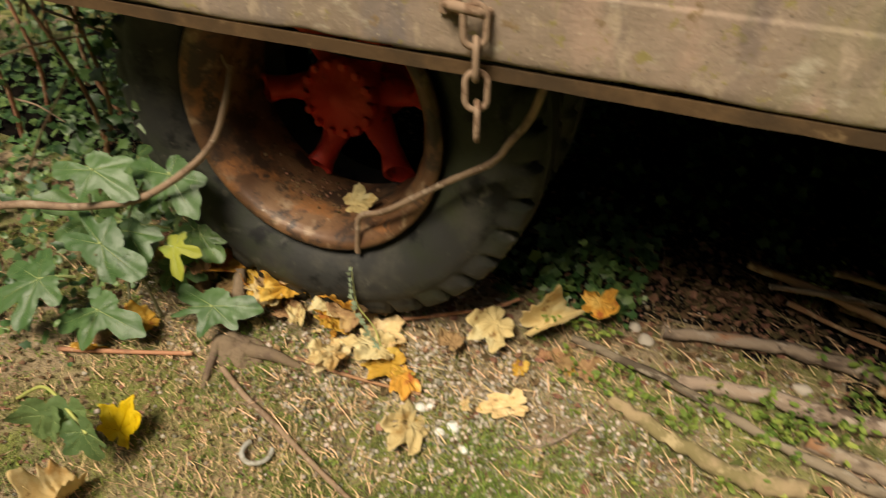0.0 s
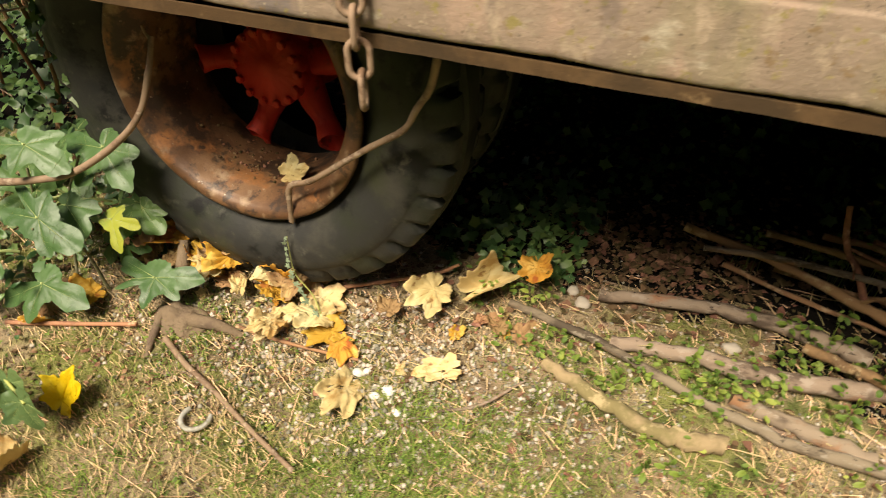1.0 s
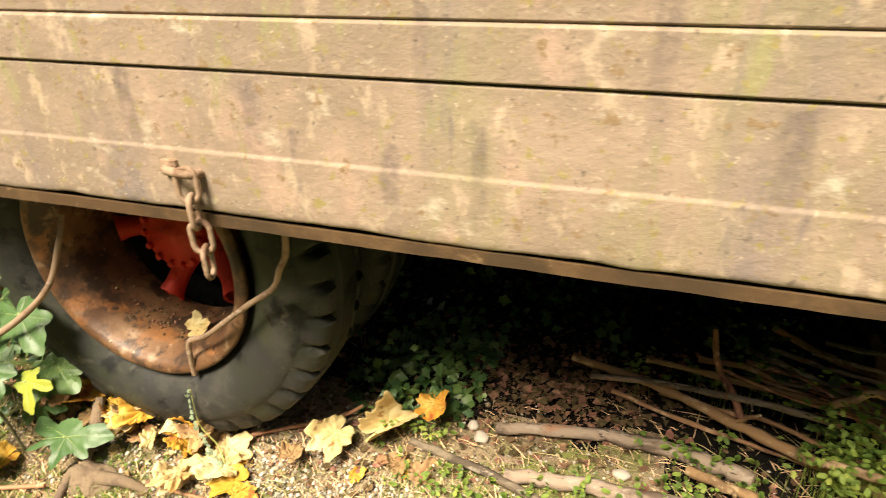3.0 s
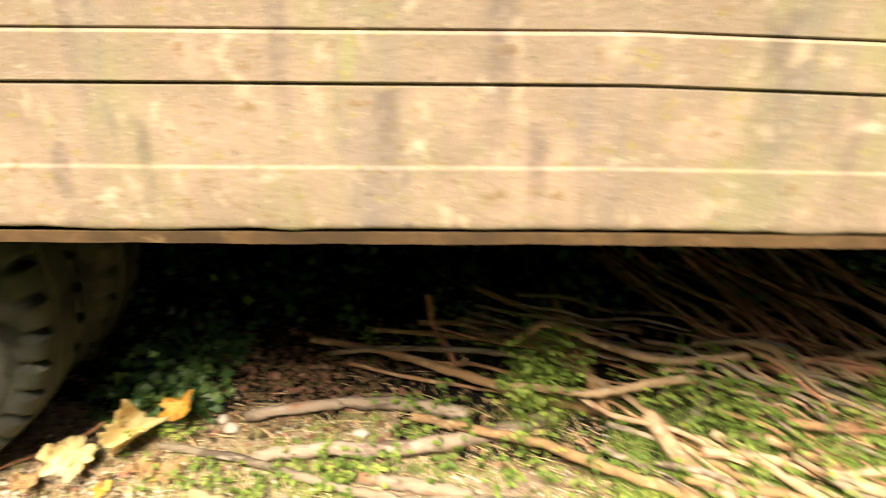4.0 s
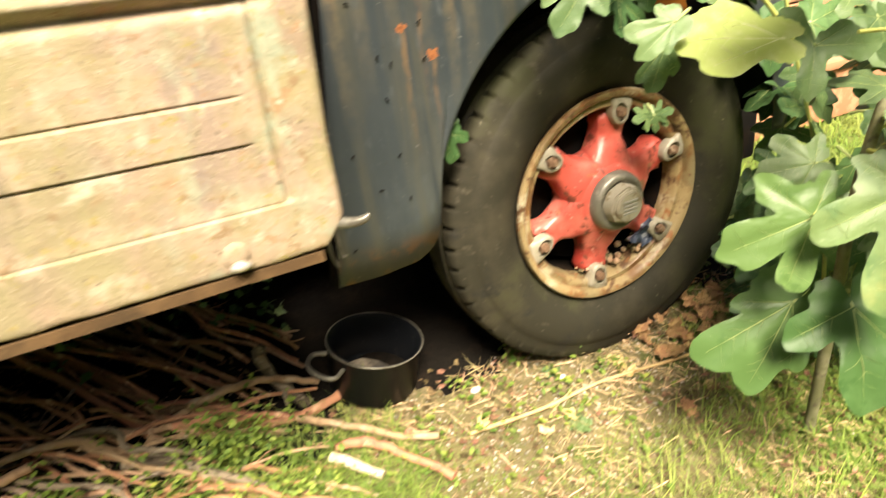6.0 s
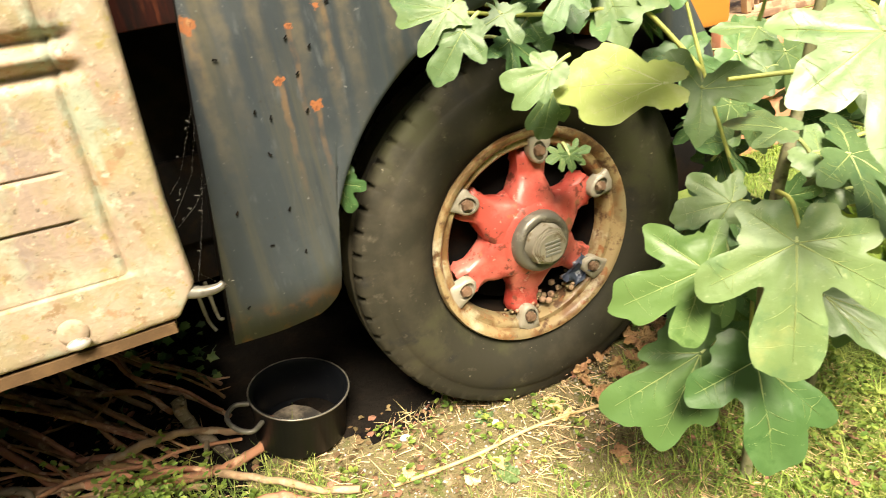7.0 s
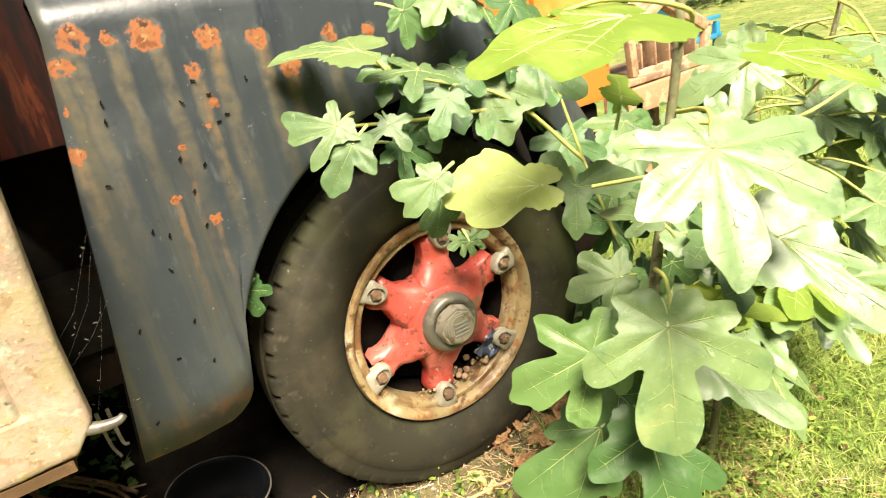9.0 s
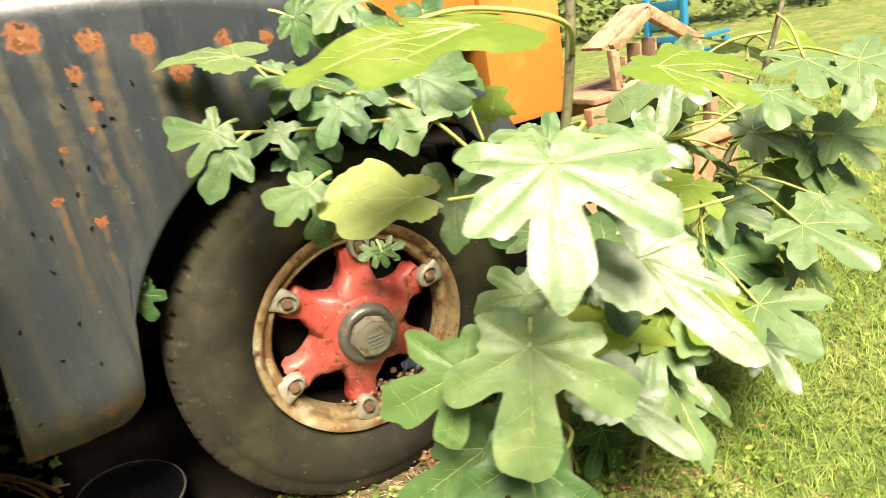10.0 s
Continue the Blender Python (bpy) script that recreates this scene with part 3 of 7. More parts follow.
def panel_face(x, z):
    """How far the pressed steel of the dropside stands back from its plane."""
    ends = 1 - soft(x, 2.915, 0.02)
    inside = (1 - soft(x, X1 - 0.07, 0.012)) * soft(z, 0.892, 0.007)
    late = soft(x, 2.35, 0.9)
    y = -0.006 + 0.0024 * inside * (1 - 0.6 * late)
    worn = (0.55 + 0.45 * noise.noise(Vector((x * 4, z * 9, 3)))) * (1 - 0.45 * late)
    y += 0.002 * late * dip(z, 0.894, 0.003) * (x < X1 - 0.074)
    y += 0.01 * dip(x, X1 - 0.078, 0.005) * soft(z, 0.895, 0.01) + 0.004 * soft(X1 - 0.084 - x, 0.0, 0.02) * late * soft(z, 0.9, 0.02)
    y += 0.009 * ends * worn * (dip(z, 1.007, 0.0016) + dip(z, 1.0765, 0.0016))
    y -= 0.0035 * ends * soft(z, 1.0095, 0.004) * (1 - soft(z, 1.0735, 0.004))
    y += 0.019 * (1 - soft(x, X1 - 0.055, 0.035)) * (dip(z, 1.199, 0.0095) + dip(z, 1.24, 0.0095))
    y -= 0.004 * (1 - soft(x, X1 - 0.085, 0.05)) * (dip(z, 1.219, 0.008))
    y += 0.0035 * noise.noise(Vector((x * 1.7, z * 3, 2))) + 0.0016 * noise.noise(Vector((x * 6, z * 8, 5)))
    return y


zs = [0.797, 0.799, 0.803, 0.81]
zs += list(np.arange(0.82, 0.886, 0.013)) + list(np.arange(0.886, 0.899, 0.0012)) + list(np.arange(0.905, 0.998, 0.013))
zs += list(np.arange(1.0, 1.015, 0.001)) + list(np.arange(1.02, 1.067, 0.01)) + list(np.arange(1.068, 1.085, 0.001))
zs += list(np.arange(1.09, 1.17, 0.012)) + list(np.arange(1.17, 1.255, 0.003)) + list(np.arange(1.26, 1.53, 0.02))
px = list(np.arange(X0, 2.86, 0.022)) + list(np.arange(2.86, X1 - 0.001, 0.004)) + [X1]
bm = bmesh.new()
cols = []
for x in px:
    low = 0.797 + 0.006 * (noise.noise(Vector((x * 5, 3, 0))) + 0.6 * noise.noise(Vector((x * 17, 5, 8)))) * (x < 2.95)
    low += 0.045 * max(0.0, (x - (X1 - 0.036)) / 0.036)
    sink = max(0.0, (x - 1.8) / 1.15)
    col = []
    for z in zs:
        q = z if z > 0.9 else low + (z - 0.797) * (0.9 - low) / 0.103
        q -= 0.010 * sink + 0.026 * sink * min(1.0, max(0.0, (z - 0.86) / 0.13))
        edge = 0.008 * math.exp(-(X1 - x) / 0.004) + 0.004 * math.exp(-(z - 0.797) / 0.003)
        col.append(bm.verts.new((x + 0.06 * max(0.0, z - 1.0) * soft(x, 2.9, 0.3), panel_face(x, z) + edge, q)))
    cols.append(col)
cols.append([bm.verts.new((v.co.x + 0.001, v.co.y + 0.03, v.co.z)) for v in cols[-1]])
for a, b in zip(cols, cols[1:]):
    for k in range(len(a) - 1):
        bm.faces.new((a[k], a[k + 1], b[k + 1], b[k]))
low_back = [bm.verts.new((c[0].co.x, 0.03, c[0].co.z)) for c in cols]
for k in range(len(cols) - 1):
    bm.faces.new((cols[k][0], cols[k + 1][0], low_back[k + 1], low_back[k]))
dropside = tpart("dropside", bm, panel_paint, "weathered tan pressed steel dropside along the truck bed")
bm = bmesh.new()
sheet(bm, [(0.038, 0.803), (0.038, 1.52), (0.046, 1.52), (0.046, 0.803)], X0, X1 - 0.01, 40)
tpart("inner_skin", bm, shade_black, parent=dropside)
bm = bmesh.new()
sheet(bm, [(-0.003, 0.7735), (0.001, 0.772), (0.05, 0.772), (0.05, 0.777), (0.003, 0.777), (0.003, 0.7915), (-0.003, 0.7915)], X0, 2.985, 150, 0.0025, 0.0022, seed=4)
tpart("edge_angle", bm, rust_steel, "brown rusted steel angle", parent=dropside)
# teardrop hinge bolt and latch tongue
bm = bmesh.new()
bmesh.ops.create_uvsphere(bm, u_segments=16, v_segments=10, radius=0.011, matrix=Matrix.Translation((2.858, -0.014, 0.802)) @ Matrix.Diagonal((1.5, 0.9, 0.8, 1)))
tpart("hinge_bolt", bm, pale_metal, "worn bright bolt head", parent=dropside)
bm = bmesh.new()
bmesh.ops.create_uvsphere(bm, u_segments=20, v_segments=12, radius=0.022, matrix=Matrix.Translation((2.856, -0.004, 0.818)) @ Matrix.Diagonal((1.0, 0.45, 1.0, 1)))
tpart("hinge_boss", bm, panel_paint, parent=dropside)
bm = bmesh.new()
tube(bm, spline([(3.0, 0.008, 0.826), (3.025, 0.004, 0.816), (3.045, 0.002, 0.812), (3.062, 0.0, 0.813), (3.07, 0.0, 0.818)], 4), 0.012, 0.006, 8)
tpart("latch_tongue", bm, dull_steel, "pale bent latch tongue", parent=dropside)
for dx in (0.0, 0.018):
    bm = bmesh.new()
    tube(bm, spline([(3.024 + dx, 0.14, 0.77), (3.026 + dx, 0.14, 0.7), (3.034 + dx, 0.135, 0.675 + dx)], 4), 0.0036, 0.0026, 6)
    tpart("latch_pin", bm, dull_steel)

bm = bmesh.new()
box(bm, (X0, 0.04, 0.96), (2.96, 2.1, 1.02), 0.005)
tpart("bed_floor", bm, shade_black)
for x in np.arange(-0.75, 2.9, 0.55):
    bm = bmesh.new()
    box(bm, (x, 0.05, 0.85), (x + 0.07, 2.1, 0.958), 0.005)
    tpart("crossmember", bm, shade_black)
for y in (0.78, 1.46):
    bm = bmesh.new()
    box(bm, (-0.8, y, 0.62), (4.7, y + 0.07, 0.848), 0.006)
    tpart("chassis_rail", bm, shade_black)
# Unseen dark wall added to stop light from the far side.
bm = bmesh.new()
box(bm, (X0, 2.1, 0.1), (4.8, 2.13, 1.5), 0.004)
tpart("far_dropside", bm, shade_black)
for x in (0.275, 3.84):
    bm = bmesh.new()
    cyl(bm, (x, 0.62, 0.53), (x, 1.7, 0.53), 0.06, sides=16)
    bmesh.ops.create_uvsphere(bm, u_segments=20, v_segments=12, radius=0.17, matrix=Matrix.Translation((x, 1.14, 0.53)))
    tpart("axle", bm, shade_black)
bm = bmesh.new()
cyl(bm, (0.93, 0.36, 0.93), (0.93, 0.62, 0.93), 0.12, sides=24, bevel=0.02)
tpart("air_tank", bm, shade_black)


def tyre_mesh(R, half, bead, lug, seg, deep):
    """A tyre round the y axis, 2 * half wide. lug: segments to a tread block."""
    top = R - 0.05
    prof = [(bead + (top - bead) * t, -half * k) for t, k in ((0, 0.5), (0.1, 0.62), (0.22, 0.78), (0.4, 0.93), (0.58, 1.0), (0.8, 0.985), (0.93, 0.945), (0.96, 0.925), (1.0, 0.9))]
    prof += [(R - 0.034, -half * 0.86), (R - 0.012, -half * 0.80), (R - 0.002, -half * 0.66), (R, -half * 0.45), (R - 0.011, -half * 0.40), (R - 0.011, -half * 0.34), (R + 0.002, -half * 0.28), (R + 0.003, 0.0)]
    full = prof + [(r, -y) for r, y in reversed(prof[:-1])]
    n = len(full)

    def wob(i, j, w):
        jj = min(j, n - 1 - j)
        side = 0 if j < n / 2 else lug // 2
        d = 0.0
        if jj in ((11, 12) if lug == 11 else (9, 10, 11, 12)) and (i + side + (int(1.6 * noise.noise(Vector((i // lug * 0.7, j, 2)))) if lug == 8 else 0)) % lug < (2 if lug == 11 else lug // 3):
            d -= deep * (0.5 if jj == 9 else 1) * (0.8 + 0.5 * noise.noise(Vector((i // lug * 1.3, 5, 2))))
        if jj == 6:
            d += 0.0025
        if jj in (3, 4, 5):
            d += 0.0015 * noise.noise(Vector((math.cos(w) * 4, math.sin(w) * 4, j)))
        return d

    bm = bmesh.new()
    revolve(bm, full, seg, wob)
    return bm


def wheel(name, at, spin, front):
    """A spider wheel: rim with its tyre, hub arms, clamps and nuts."""
    bm = bmesh.new()
    if front:
        prof = [(0.236, 0.05), (0.241, 0.004), (0.247, -0.003), (0.262, -0.001), (0.267, -0.014), (0.276, -0.024), (0.286, -0.024), (0.291, -0.014), (0.287, -0.002), (0.276, 0.012), (0.266, 0.16), (0.234, 0.17), (0.234, 0.06)]
    else:
        prof = [(0.235, 0.2), (0.238, 0.06), (0.243, 0.03), (0.258, 0.012), (0.262, -0.006), (0.277, -0.016), (0.287, -0.018), (0.295, -0.013), (0.296, -0.004), (0.288, 0.004), (0.276, 0.016), (0.26, 0.2)]
    revolve(bm, prof, 96, lambda i, j, w: 0.0012 * noise.noise(Vector((math.cos(w) * 6, math.sin(w) * 6, j * 0.4))), closed=True)
    # Inner front rim faces go near-black, the shade there given by colour.
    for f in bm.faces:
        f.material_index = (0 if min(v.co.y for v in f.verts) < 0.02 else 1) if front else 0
    w = tpart(name, bm, [rim_cream, shade_black] if front else rim_rust, "cream rim with red spider hub on an aged tyre" if front else "rusted deep rim with red spider hub on a worn black tyre")
    w.matrix_parent_inverse = Matrix.Translation(truck.location).inverted()
    w.location = at
    bpy.context.view_layer.update()

    def sub(nm, b, m, label=""):
        ob = part(nm, b, m, w, label)
        return ob

    sub("tyre", tyre_mesh(0.483 if front else 0.482, 0.112, 0.278 if front else 0.283, 11 if front else 8, 594 if front else 304, 0.012 if front else 0.03), tyre_rubber if front else tyre_black).location.y = 0.068 if front else 0.085
    red = red_hub if front else rear_red
    if front:
        b = bmesh.new()
        revolve(b, [(0.0, -0.036), (0.07, -0.034), (0.094, -0.024), (0.114, -0.004), (0.126, 0.024), (0.13, 0.06), (0.11, 0.1), (0.09, 0.14), (0.0, 0.14)], 60)
        sub("hub", b, red, "red cast hub")
        # Dark disc added so the gaps between the arms fall into painted shade.
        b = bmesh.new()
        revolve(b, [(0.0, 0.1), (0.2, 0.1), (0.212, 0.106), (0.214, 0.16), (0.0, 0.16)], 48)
        sub("brake_drum", b, shade_black, "sooty dark brake drum")
        for k in range(6):
            a = radians(spin + 60 * k)
            u, v = Vector((math.cos(a), 0, math.sin(a))), Vector((-math.sin(a), 0, math.cos(a)))
            b = bmesh.new()
            rings = []
            for r, hw, y0, y1 in ((0.05, 0.072, -0.03, 0.09), (0.08, 0.07, -0.026, 0.088), (0.1, 0.066, -0.02, 0.086), (0.12, 0.057, -0.01, 0.084), (0.14, 0.048, -0.001, 0.082), (0.156, 0.041, 0.006, 0.08), (0.172, 0.04, 0.008, 0.08), (0.186, 0.041, 0.008, 0.08), (0.198, 0.043, 0.008, 0.08), (0.21, 0.044, 0.01, 0.08), (0.222, 0.04, 0.018, 0.078)):
                rings.append([b.verts.new(u * r + v * (hw * c) + Vector((0, (y0 + y1) / 2 + (y1 - y0) / 2 * s, 0))) for c, s in
                              [(math.copysign(abs(math.cos(q)) ** 0.6, math.cos(q)), math.copysign(abs(math.sin(q)) ** 0.6, math.sin(q))) for q in [2 * math.pi * i / 28 for i in range(28)]]])
            for p, q in zip(rings, rings[1:]):
                for i in range(28):
                    b.faces.new((p[i], p[(i + 1) % 28], q[(i + 1) % 28], q[i]))
            b.faces.new(rings[0]), b.faces.new(rings[-1])
            for vv in b.verts:
                worn = max(0.0, (vv.co.dot(u) - 0.12) / 0.1)
                shift = 0.004 * noise.noise_vector(vv.co * 22 + Vector((k * 7, 0, 0))) + (0.0012 + 0.006 * worn) * noise.noise_vector(vv.co * 62 + Vector((0, k * 5, 0)))
                pit = max(0.0, noise.noise(vv.co * 44 + Vector((k * 3, 1, 0))) - 0.3) * worn
                vv.co += shift + Vector((0, 0.07 * pit, 0))
            sub("arm", b, red)
            b = bmesh.new()
            c = u * 0.228
            mm = Matrix.Translation(c) @ Matrix((u.to_4d(), (0, 1, 0, 0), v.to_4d(), (0, 0, 0, 1))).transposed()
            mm[0][3], mm[1][3], mm[2][3], mm[3] = c.x, c.y, c.z, (0, 0, 0, 1)
            loops = []
            for grow, y in ((0.0, 0.016), (0.0, -0.008), (-0.003, -0.012), (None, -0.013), (None, -0.004)):
                ring = []
                for i in range(32):
                    q = 2 * math.pi * i / 32
                    cx, cz = math.cos(q), math.sin(q)
                    r = 0.0275 * (1 + 0.3 * max(0.0, cx) ** 2 + 0.42 * math.exp(-((abs(q - math.pi * (2 if q > math.pi else 0)) - 0.85) / 0.3) ** 2)) + grow if grow is not None else 0.0195
                    ring.append(b.verts.new(mm @ Vector((r * cx, y, r * cz))))
                loops.append(ring)
            for p, q in zip(loops, loops[1:]):
                for i in range(32):
                    b.faces.new((p[i], p[(i + 1) % 32], q[(i + 1) % 32], q[i]))
            b.faces.new(loops[0]), b.faces.new(loops[-1])
            sub("rim_clamp", b, grey_steel, "pale metal rim clamp round a recessed nut")
            b = bmesh.new()
            cyl(b, c + Vector((0, -0.02, 0)), c + Vector((0, -0.003, 0)), 0.0145, 0.0155, 6, 0.002)
            cyl(b, c + Vector((0, -0.025, 0)), c + Vector((0, -0.018, 0)), 0.009, sides=12, bevel=0.002)
            sub("wheel_nut", b, nut_rust)
        b = bmesh.new()
        revolve(b, [(0.0, -0.05), (0.058, -0.05), (0.063, -0.057), (0.07, -0.057), (0.078, -0.05), (0.082, -0.03), (0.083, 0.02), (0.0, 0.02)], 48)
        sub("grease_cap", b, dull_steel, "dull grey cap ring")
        b = bmesh.new()
        cyl(b, (0, -0.084, 0), (0, -0.04, 0), 0.051, 0.058, 8, 0.005)
        cyl(b, (0, -0.093, 0), (0, -0.08, 0), 0.04, 0.042, 32, 0.003)
        sub("hub_cap", b, grey_steel, "grey faceted hub cap with a worn mark")
        for i in range(4):
            b = bmesh.new()
            box(b, (-0.022, -0.0955, -0.0185 + 0.0105 * i), (0.022, -0.092, -0.0125 + 0.0105 * i), 0.001)
            sub("cap_mark", b, bar_mat)
        b = bmesh.new()
        for _ in range(46):
            a = radians(random.choice((-58, -66, -84, -112)) + random.gauss(0, 7))
            rr = random.uniform(0.195, 0.234)
            bmesh.ops.create_icosphere(b, subdivisions=1, radius=random.choice((0.003, 0.004, 0.006, 0.009, 0.011)), matrix=Matrix.Translation((rr * math.cos(a), random.uniform(0.0, 0.05), rr * math.sin(a))))
        tagged(sub("gravel", b, nut_brown), kind="stuff")
    else:
        b = bmesh.new()
        revolve(b, [(0.0, 0.118), (0.025, 0.118), (0.028, 0.122), (0.082, 0.124), (0.088, 0.13), (0.088, 0.15), (0.075, 0.155), (0.075, 0.19), (0.1, 0.3), (0.0, 0.3)], 56,
                lambda i, j, w: (-0.008 if i % 4 < 1 and j in (3, 4, 5) else 0))
        sub("hub", b, red, "red hub with a scalloped flange")
        for k in range(14):
            a = 2 * math.pi * k / 14
            b = bmesh.new()
            c = Vector((0.077 * math.cos(a), 0.114, 0.077 * math.sin(a)))
            cyl(b, c, c + Vector((0, 0.016, 0)), 0.0095, sides=6, bevel=0.002)
            sub("flange_bolt", b, red)
        for k in range(6):
            a = radians(spin + 60 * k)
            u, v = Vector((math.cos(a), 0, math.sin(a))), Vector((-math.sin(a), 0, math.cos(a)))
            b = bmesh.new()
            rings = []
            for r, hw, hy, y in ((0.06, 0.042, 0.036, 0.215), (0.11, 0.036, 0.032, 0.2), (0.155, 0.026, 0.024, 0.19), (0.19, 0.027, 0.024, 0.178), (0.214, 0.034, 0.028, 0.168), (0.214, 0.026, 0.021, 0.168), (0.17, 0.02, 0.016, 0.178)):
                rings.append([b.verts.new(u * (r + (0.03 * math.sin(q) if r > 0.16 else 0)) + v * (hw * math.cos(q)) + Vector((0, y + hy * math.sin(q), 0))) for q in [2 * math.pi * i / 16 for i in range(16)]])
            for p, q in zip(rings, rings[1:]):
                for i in range(16):
                    b.faces.new((p[i], p[(i + 1) % 16], q[(i + 1) % 16], q[i]))
            b.faces.new(rings[0]), b.faces.new(rings[-1])
            for vv in b.verts:
                vv.co += 0.003 * noise.noise_vector(vv.co * 25 + Vector((k * 7, 0, 0)))
            sub("arm", b, red, "red hollow hub arm")
        b = bmesh.new()
        for _ in range(70):
            a = radians(-100 + random.gauss(0, 17))
            bmesh.ops.create_icosphere(b, subdivisions=1, radius=random.uniform(0.0015, 0.005), matrix=Matrix.Translation((0.236 * math.cos(a), random.uniform(0.05, 0.17), 0.236 * math.sin(a))))
        tagged(sub("dirt", b, litter_mat), kind="stuff")
        ob = sub("inner_tyre", tyre_mesh(0.482, 0.112, 0.262, 8, 304, 0.018), tyre_black)
        ob.location.y = 0.378
    return w


wheel("rear_wheel", (0.275, 0.235, 0.54), 7, False)
wheel("front_wheel", (3.83, 0.355, 0.521), 20.5, True)
# crumpled scrap caught in the front rim
bm = bmesh.new()
bmesh.ops.create_grid(bm, x_segments=10, y_segments=8, size=0.5)
for v in bm.verts:
    k = noise.noise_vector(Vector((v.co.x * 4, v.co.y * 4, 3)))
    v.co = Vector((v.co.x * 0.085, v.co.y * 0.045, 0.02 * math.sin(v.co.y * 6))) + 0.016 * k
bmesh.ops.solidify(bm, geom=bm.faces[:], thickness=0.0012)
scrap = part("plastic_scrap", bm, [scrap_blue])
scrap.matrix_basis = Matrix.Translation((3.968, 0.36, 0.37)) @ Matrix.Rotation(radians(-42), 4, "Y") @ Matrix.Rotation(radians(40), 4, "X")
tagged(scrap, "crumpled scrap of blue plastic caught in the rim", "plastic scrap")


# fender over the front wheel
def chain_of(pts, n):
    """n + 1 evenly spaced points along a bent line."""
    p = [Vector((x, 0, z)) for x, z in pts]
    run = [0.0]
    for a, b in zip(p, p[1:]):
        run.append(run[-1] + (b - a).length)
    out = []
    for i in range(n + 1):
        s = run[-1] * i / n
        k = max(j for j in range(len(run)) if run[j] <= s + 1e-9)
        k = min(k, len(p) - 2)
        out.append(p[k].lerp(p[k + 1], (s - run[k]) / (run[k + 1] - run[k])))
    return out


FY = 0.275
arch = [(3.055, 0.56), (3.15, 0.555), (3.25, 0.562), (3.295, 0.595), (3.31, 0.65)]
for a in range(164, 8, -6):
    r = 0.56 - 0.07 * max(0, 70 - a) / 60
    arch.append((3.85 + r * math.cos(radians(a)), 0.565 + r * math.sin(radians(a))))
arch += [(4.34, 0.64), (4.34, 0.6)]
top = [(3.165, 1.375), (3.35, 1.375), (3.6, 1.36), (3.83, 1.31), (4.03, 1.22), (4.17, 1.11), (4.26, 1.0), (4.33, 0.88), (4.37, 0.74), (4.37, 0.6)]
bm = bmesh.new()
N = 72
low, high = chain_of(arch, N), chain_of(top, N)
cols = []
for i in range(N + 1):
    col = []
    for j in range(9):
        q = low[i].lerp(high[i], j / 8)
        col.append(bm.verts.new((q.x, FY + 0.004 * noise.noise(q * 3), q.z)))
    out = Vector((0, 0, 1)) if i < N * 0.45 else (high[i] - Vector((3.85, 0, 0.57))).normalized()
    if N * 0.3 < i < N * 0.45:
        out = Vector((0, 0, 1))
    for k in range(1, 9):
        a = math.pi / 2 * k / 8
        col.append(bm.verts.new(Vector((high[i].x, FY + 0.065 * (1 - math.cos(a)), high[i].z)) + out * 0.065 * math.sin(a)))
    for y in (0.45, 0.66):
        col.append(bm.verts.new(Vector((high[i].x, y, high[i].z)) + out * (0.065 + 0.01 * (y - 0.3))))
    cols.append(col)
for a, b in zip(cols, cols[1:]):
    for j in range(len(a) - 1):
        bm.faces.new((a[j], a[j + 1], b[j + 1], b[j]))
fender = tpart("fender", bm, fender_paint, "blue grey steel fender with rust streaks")
sol = fender.modifiers.new("sheet", "SOLIDIFY")
sol.thickness, sol.offset = 0.004, 0
# inner edge flange of the fender
bm = bmesh.new()
a, b = Vector((3.05, 0, 0.555)), Vector((3.168, 0, 1.385))
box(bm, (0, FY + 0.003, 0), (0.004, FY + 0.06, (b - a).length), 0.001, m=Matrix.Translation(a) @ Matrix.Rotation(math.atan2(b.x - a.x, b.z - a.z), 4, "Y"))
tpart("fender_flange", bm, shade_black)
bm = bmesh.new()
rng = random.Random(5)
for k in range(34):
    x, z = rng.uniform(3.1, 3.5), rng.uniform(0.6, 1.28)
    if math.hypot(x - 3.85, z - 0.57) < 0.62 or x < 3.07 + 0.14 * (z - 0.56):
        continue
    a = rng.gauss(0.3, 0.7)
    turn = Matrix.Translation((x, FY - 0.005, z)) @ Matrix.Rotation(a, 4, "Y")
    box(bm, (-0.0013, -0.001, -0.0042), (0.0013, 0.001, 0.0042), 0, m=turn)
    box(bm, (0.0008, -0.001, -0.0044), (0.003, 0.001, -0.0026), 0, m=turn)
tagged(new("specks", bpy.data.meshes.new("specks")), "tiny dark seed specks stuck on the fender", "specks", kind="stuff")
bm.to_mesh(bpy.data.meshes["specks"])
bm.free()
bpy.data.meshes["specks"].materials.append(shade_black)

# cab body behind the fender
bm = bmesh.new()
box(bm, (3.2, 0.66, 1.2), (4.52, 2.0, 1.95), 0.03)
tpart("cab_body", bm, orange_paint, "faded orange cab body")
bm = bmesh.new()
box(bm, (3.0, 0.5, 1.175), (3.2, 0.56, 1.9), 0.01)
box(bm, (3.0, 0.5, 1.175), (3.04, 0.6, 1.9), 0.01)
tpart("cab_corner", bm, red_brown, "dull red brown cab corner")
# Unseen back wall added to keep sky light out of the gap.
bm = bmesh.new()
box(bm, (3.05, 0.61, 1.2), (3.19, 2.0, 2.3), 0.01)
tpart("cab_back", bm, red_brown)
# Board added to block sun through the gap; its black paints the shade.
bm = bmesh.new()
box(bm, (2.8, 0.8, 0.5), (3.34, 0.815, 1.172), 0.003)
tpart("splash_board", bm, shade_black, "sooty dark board behind the fender edge")
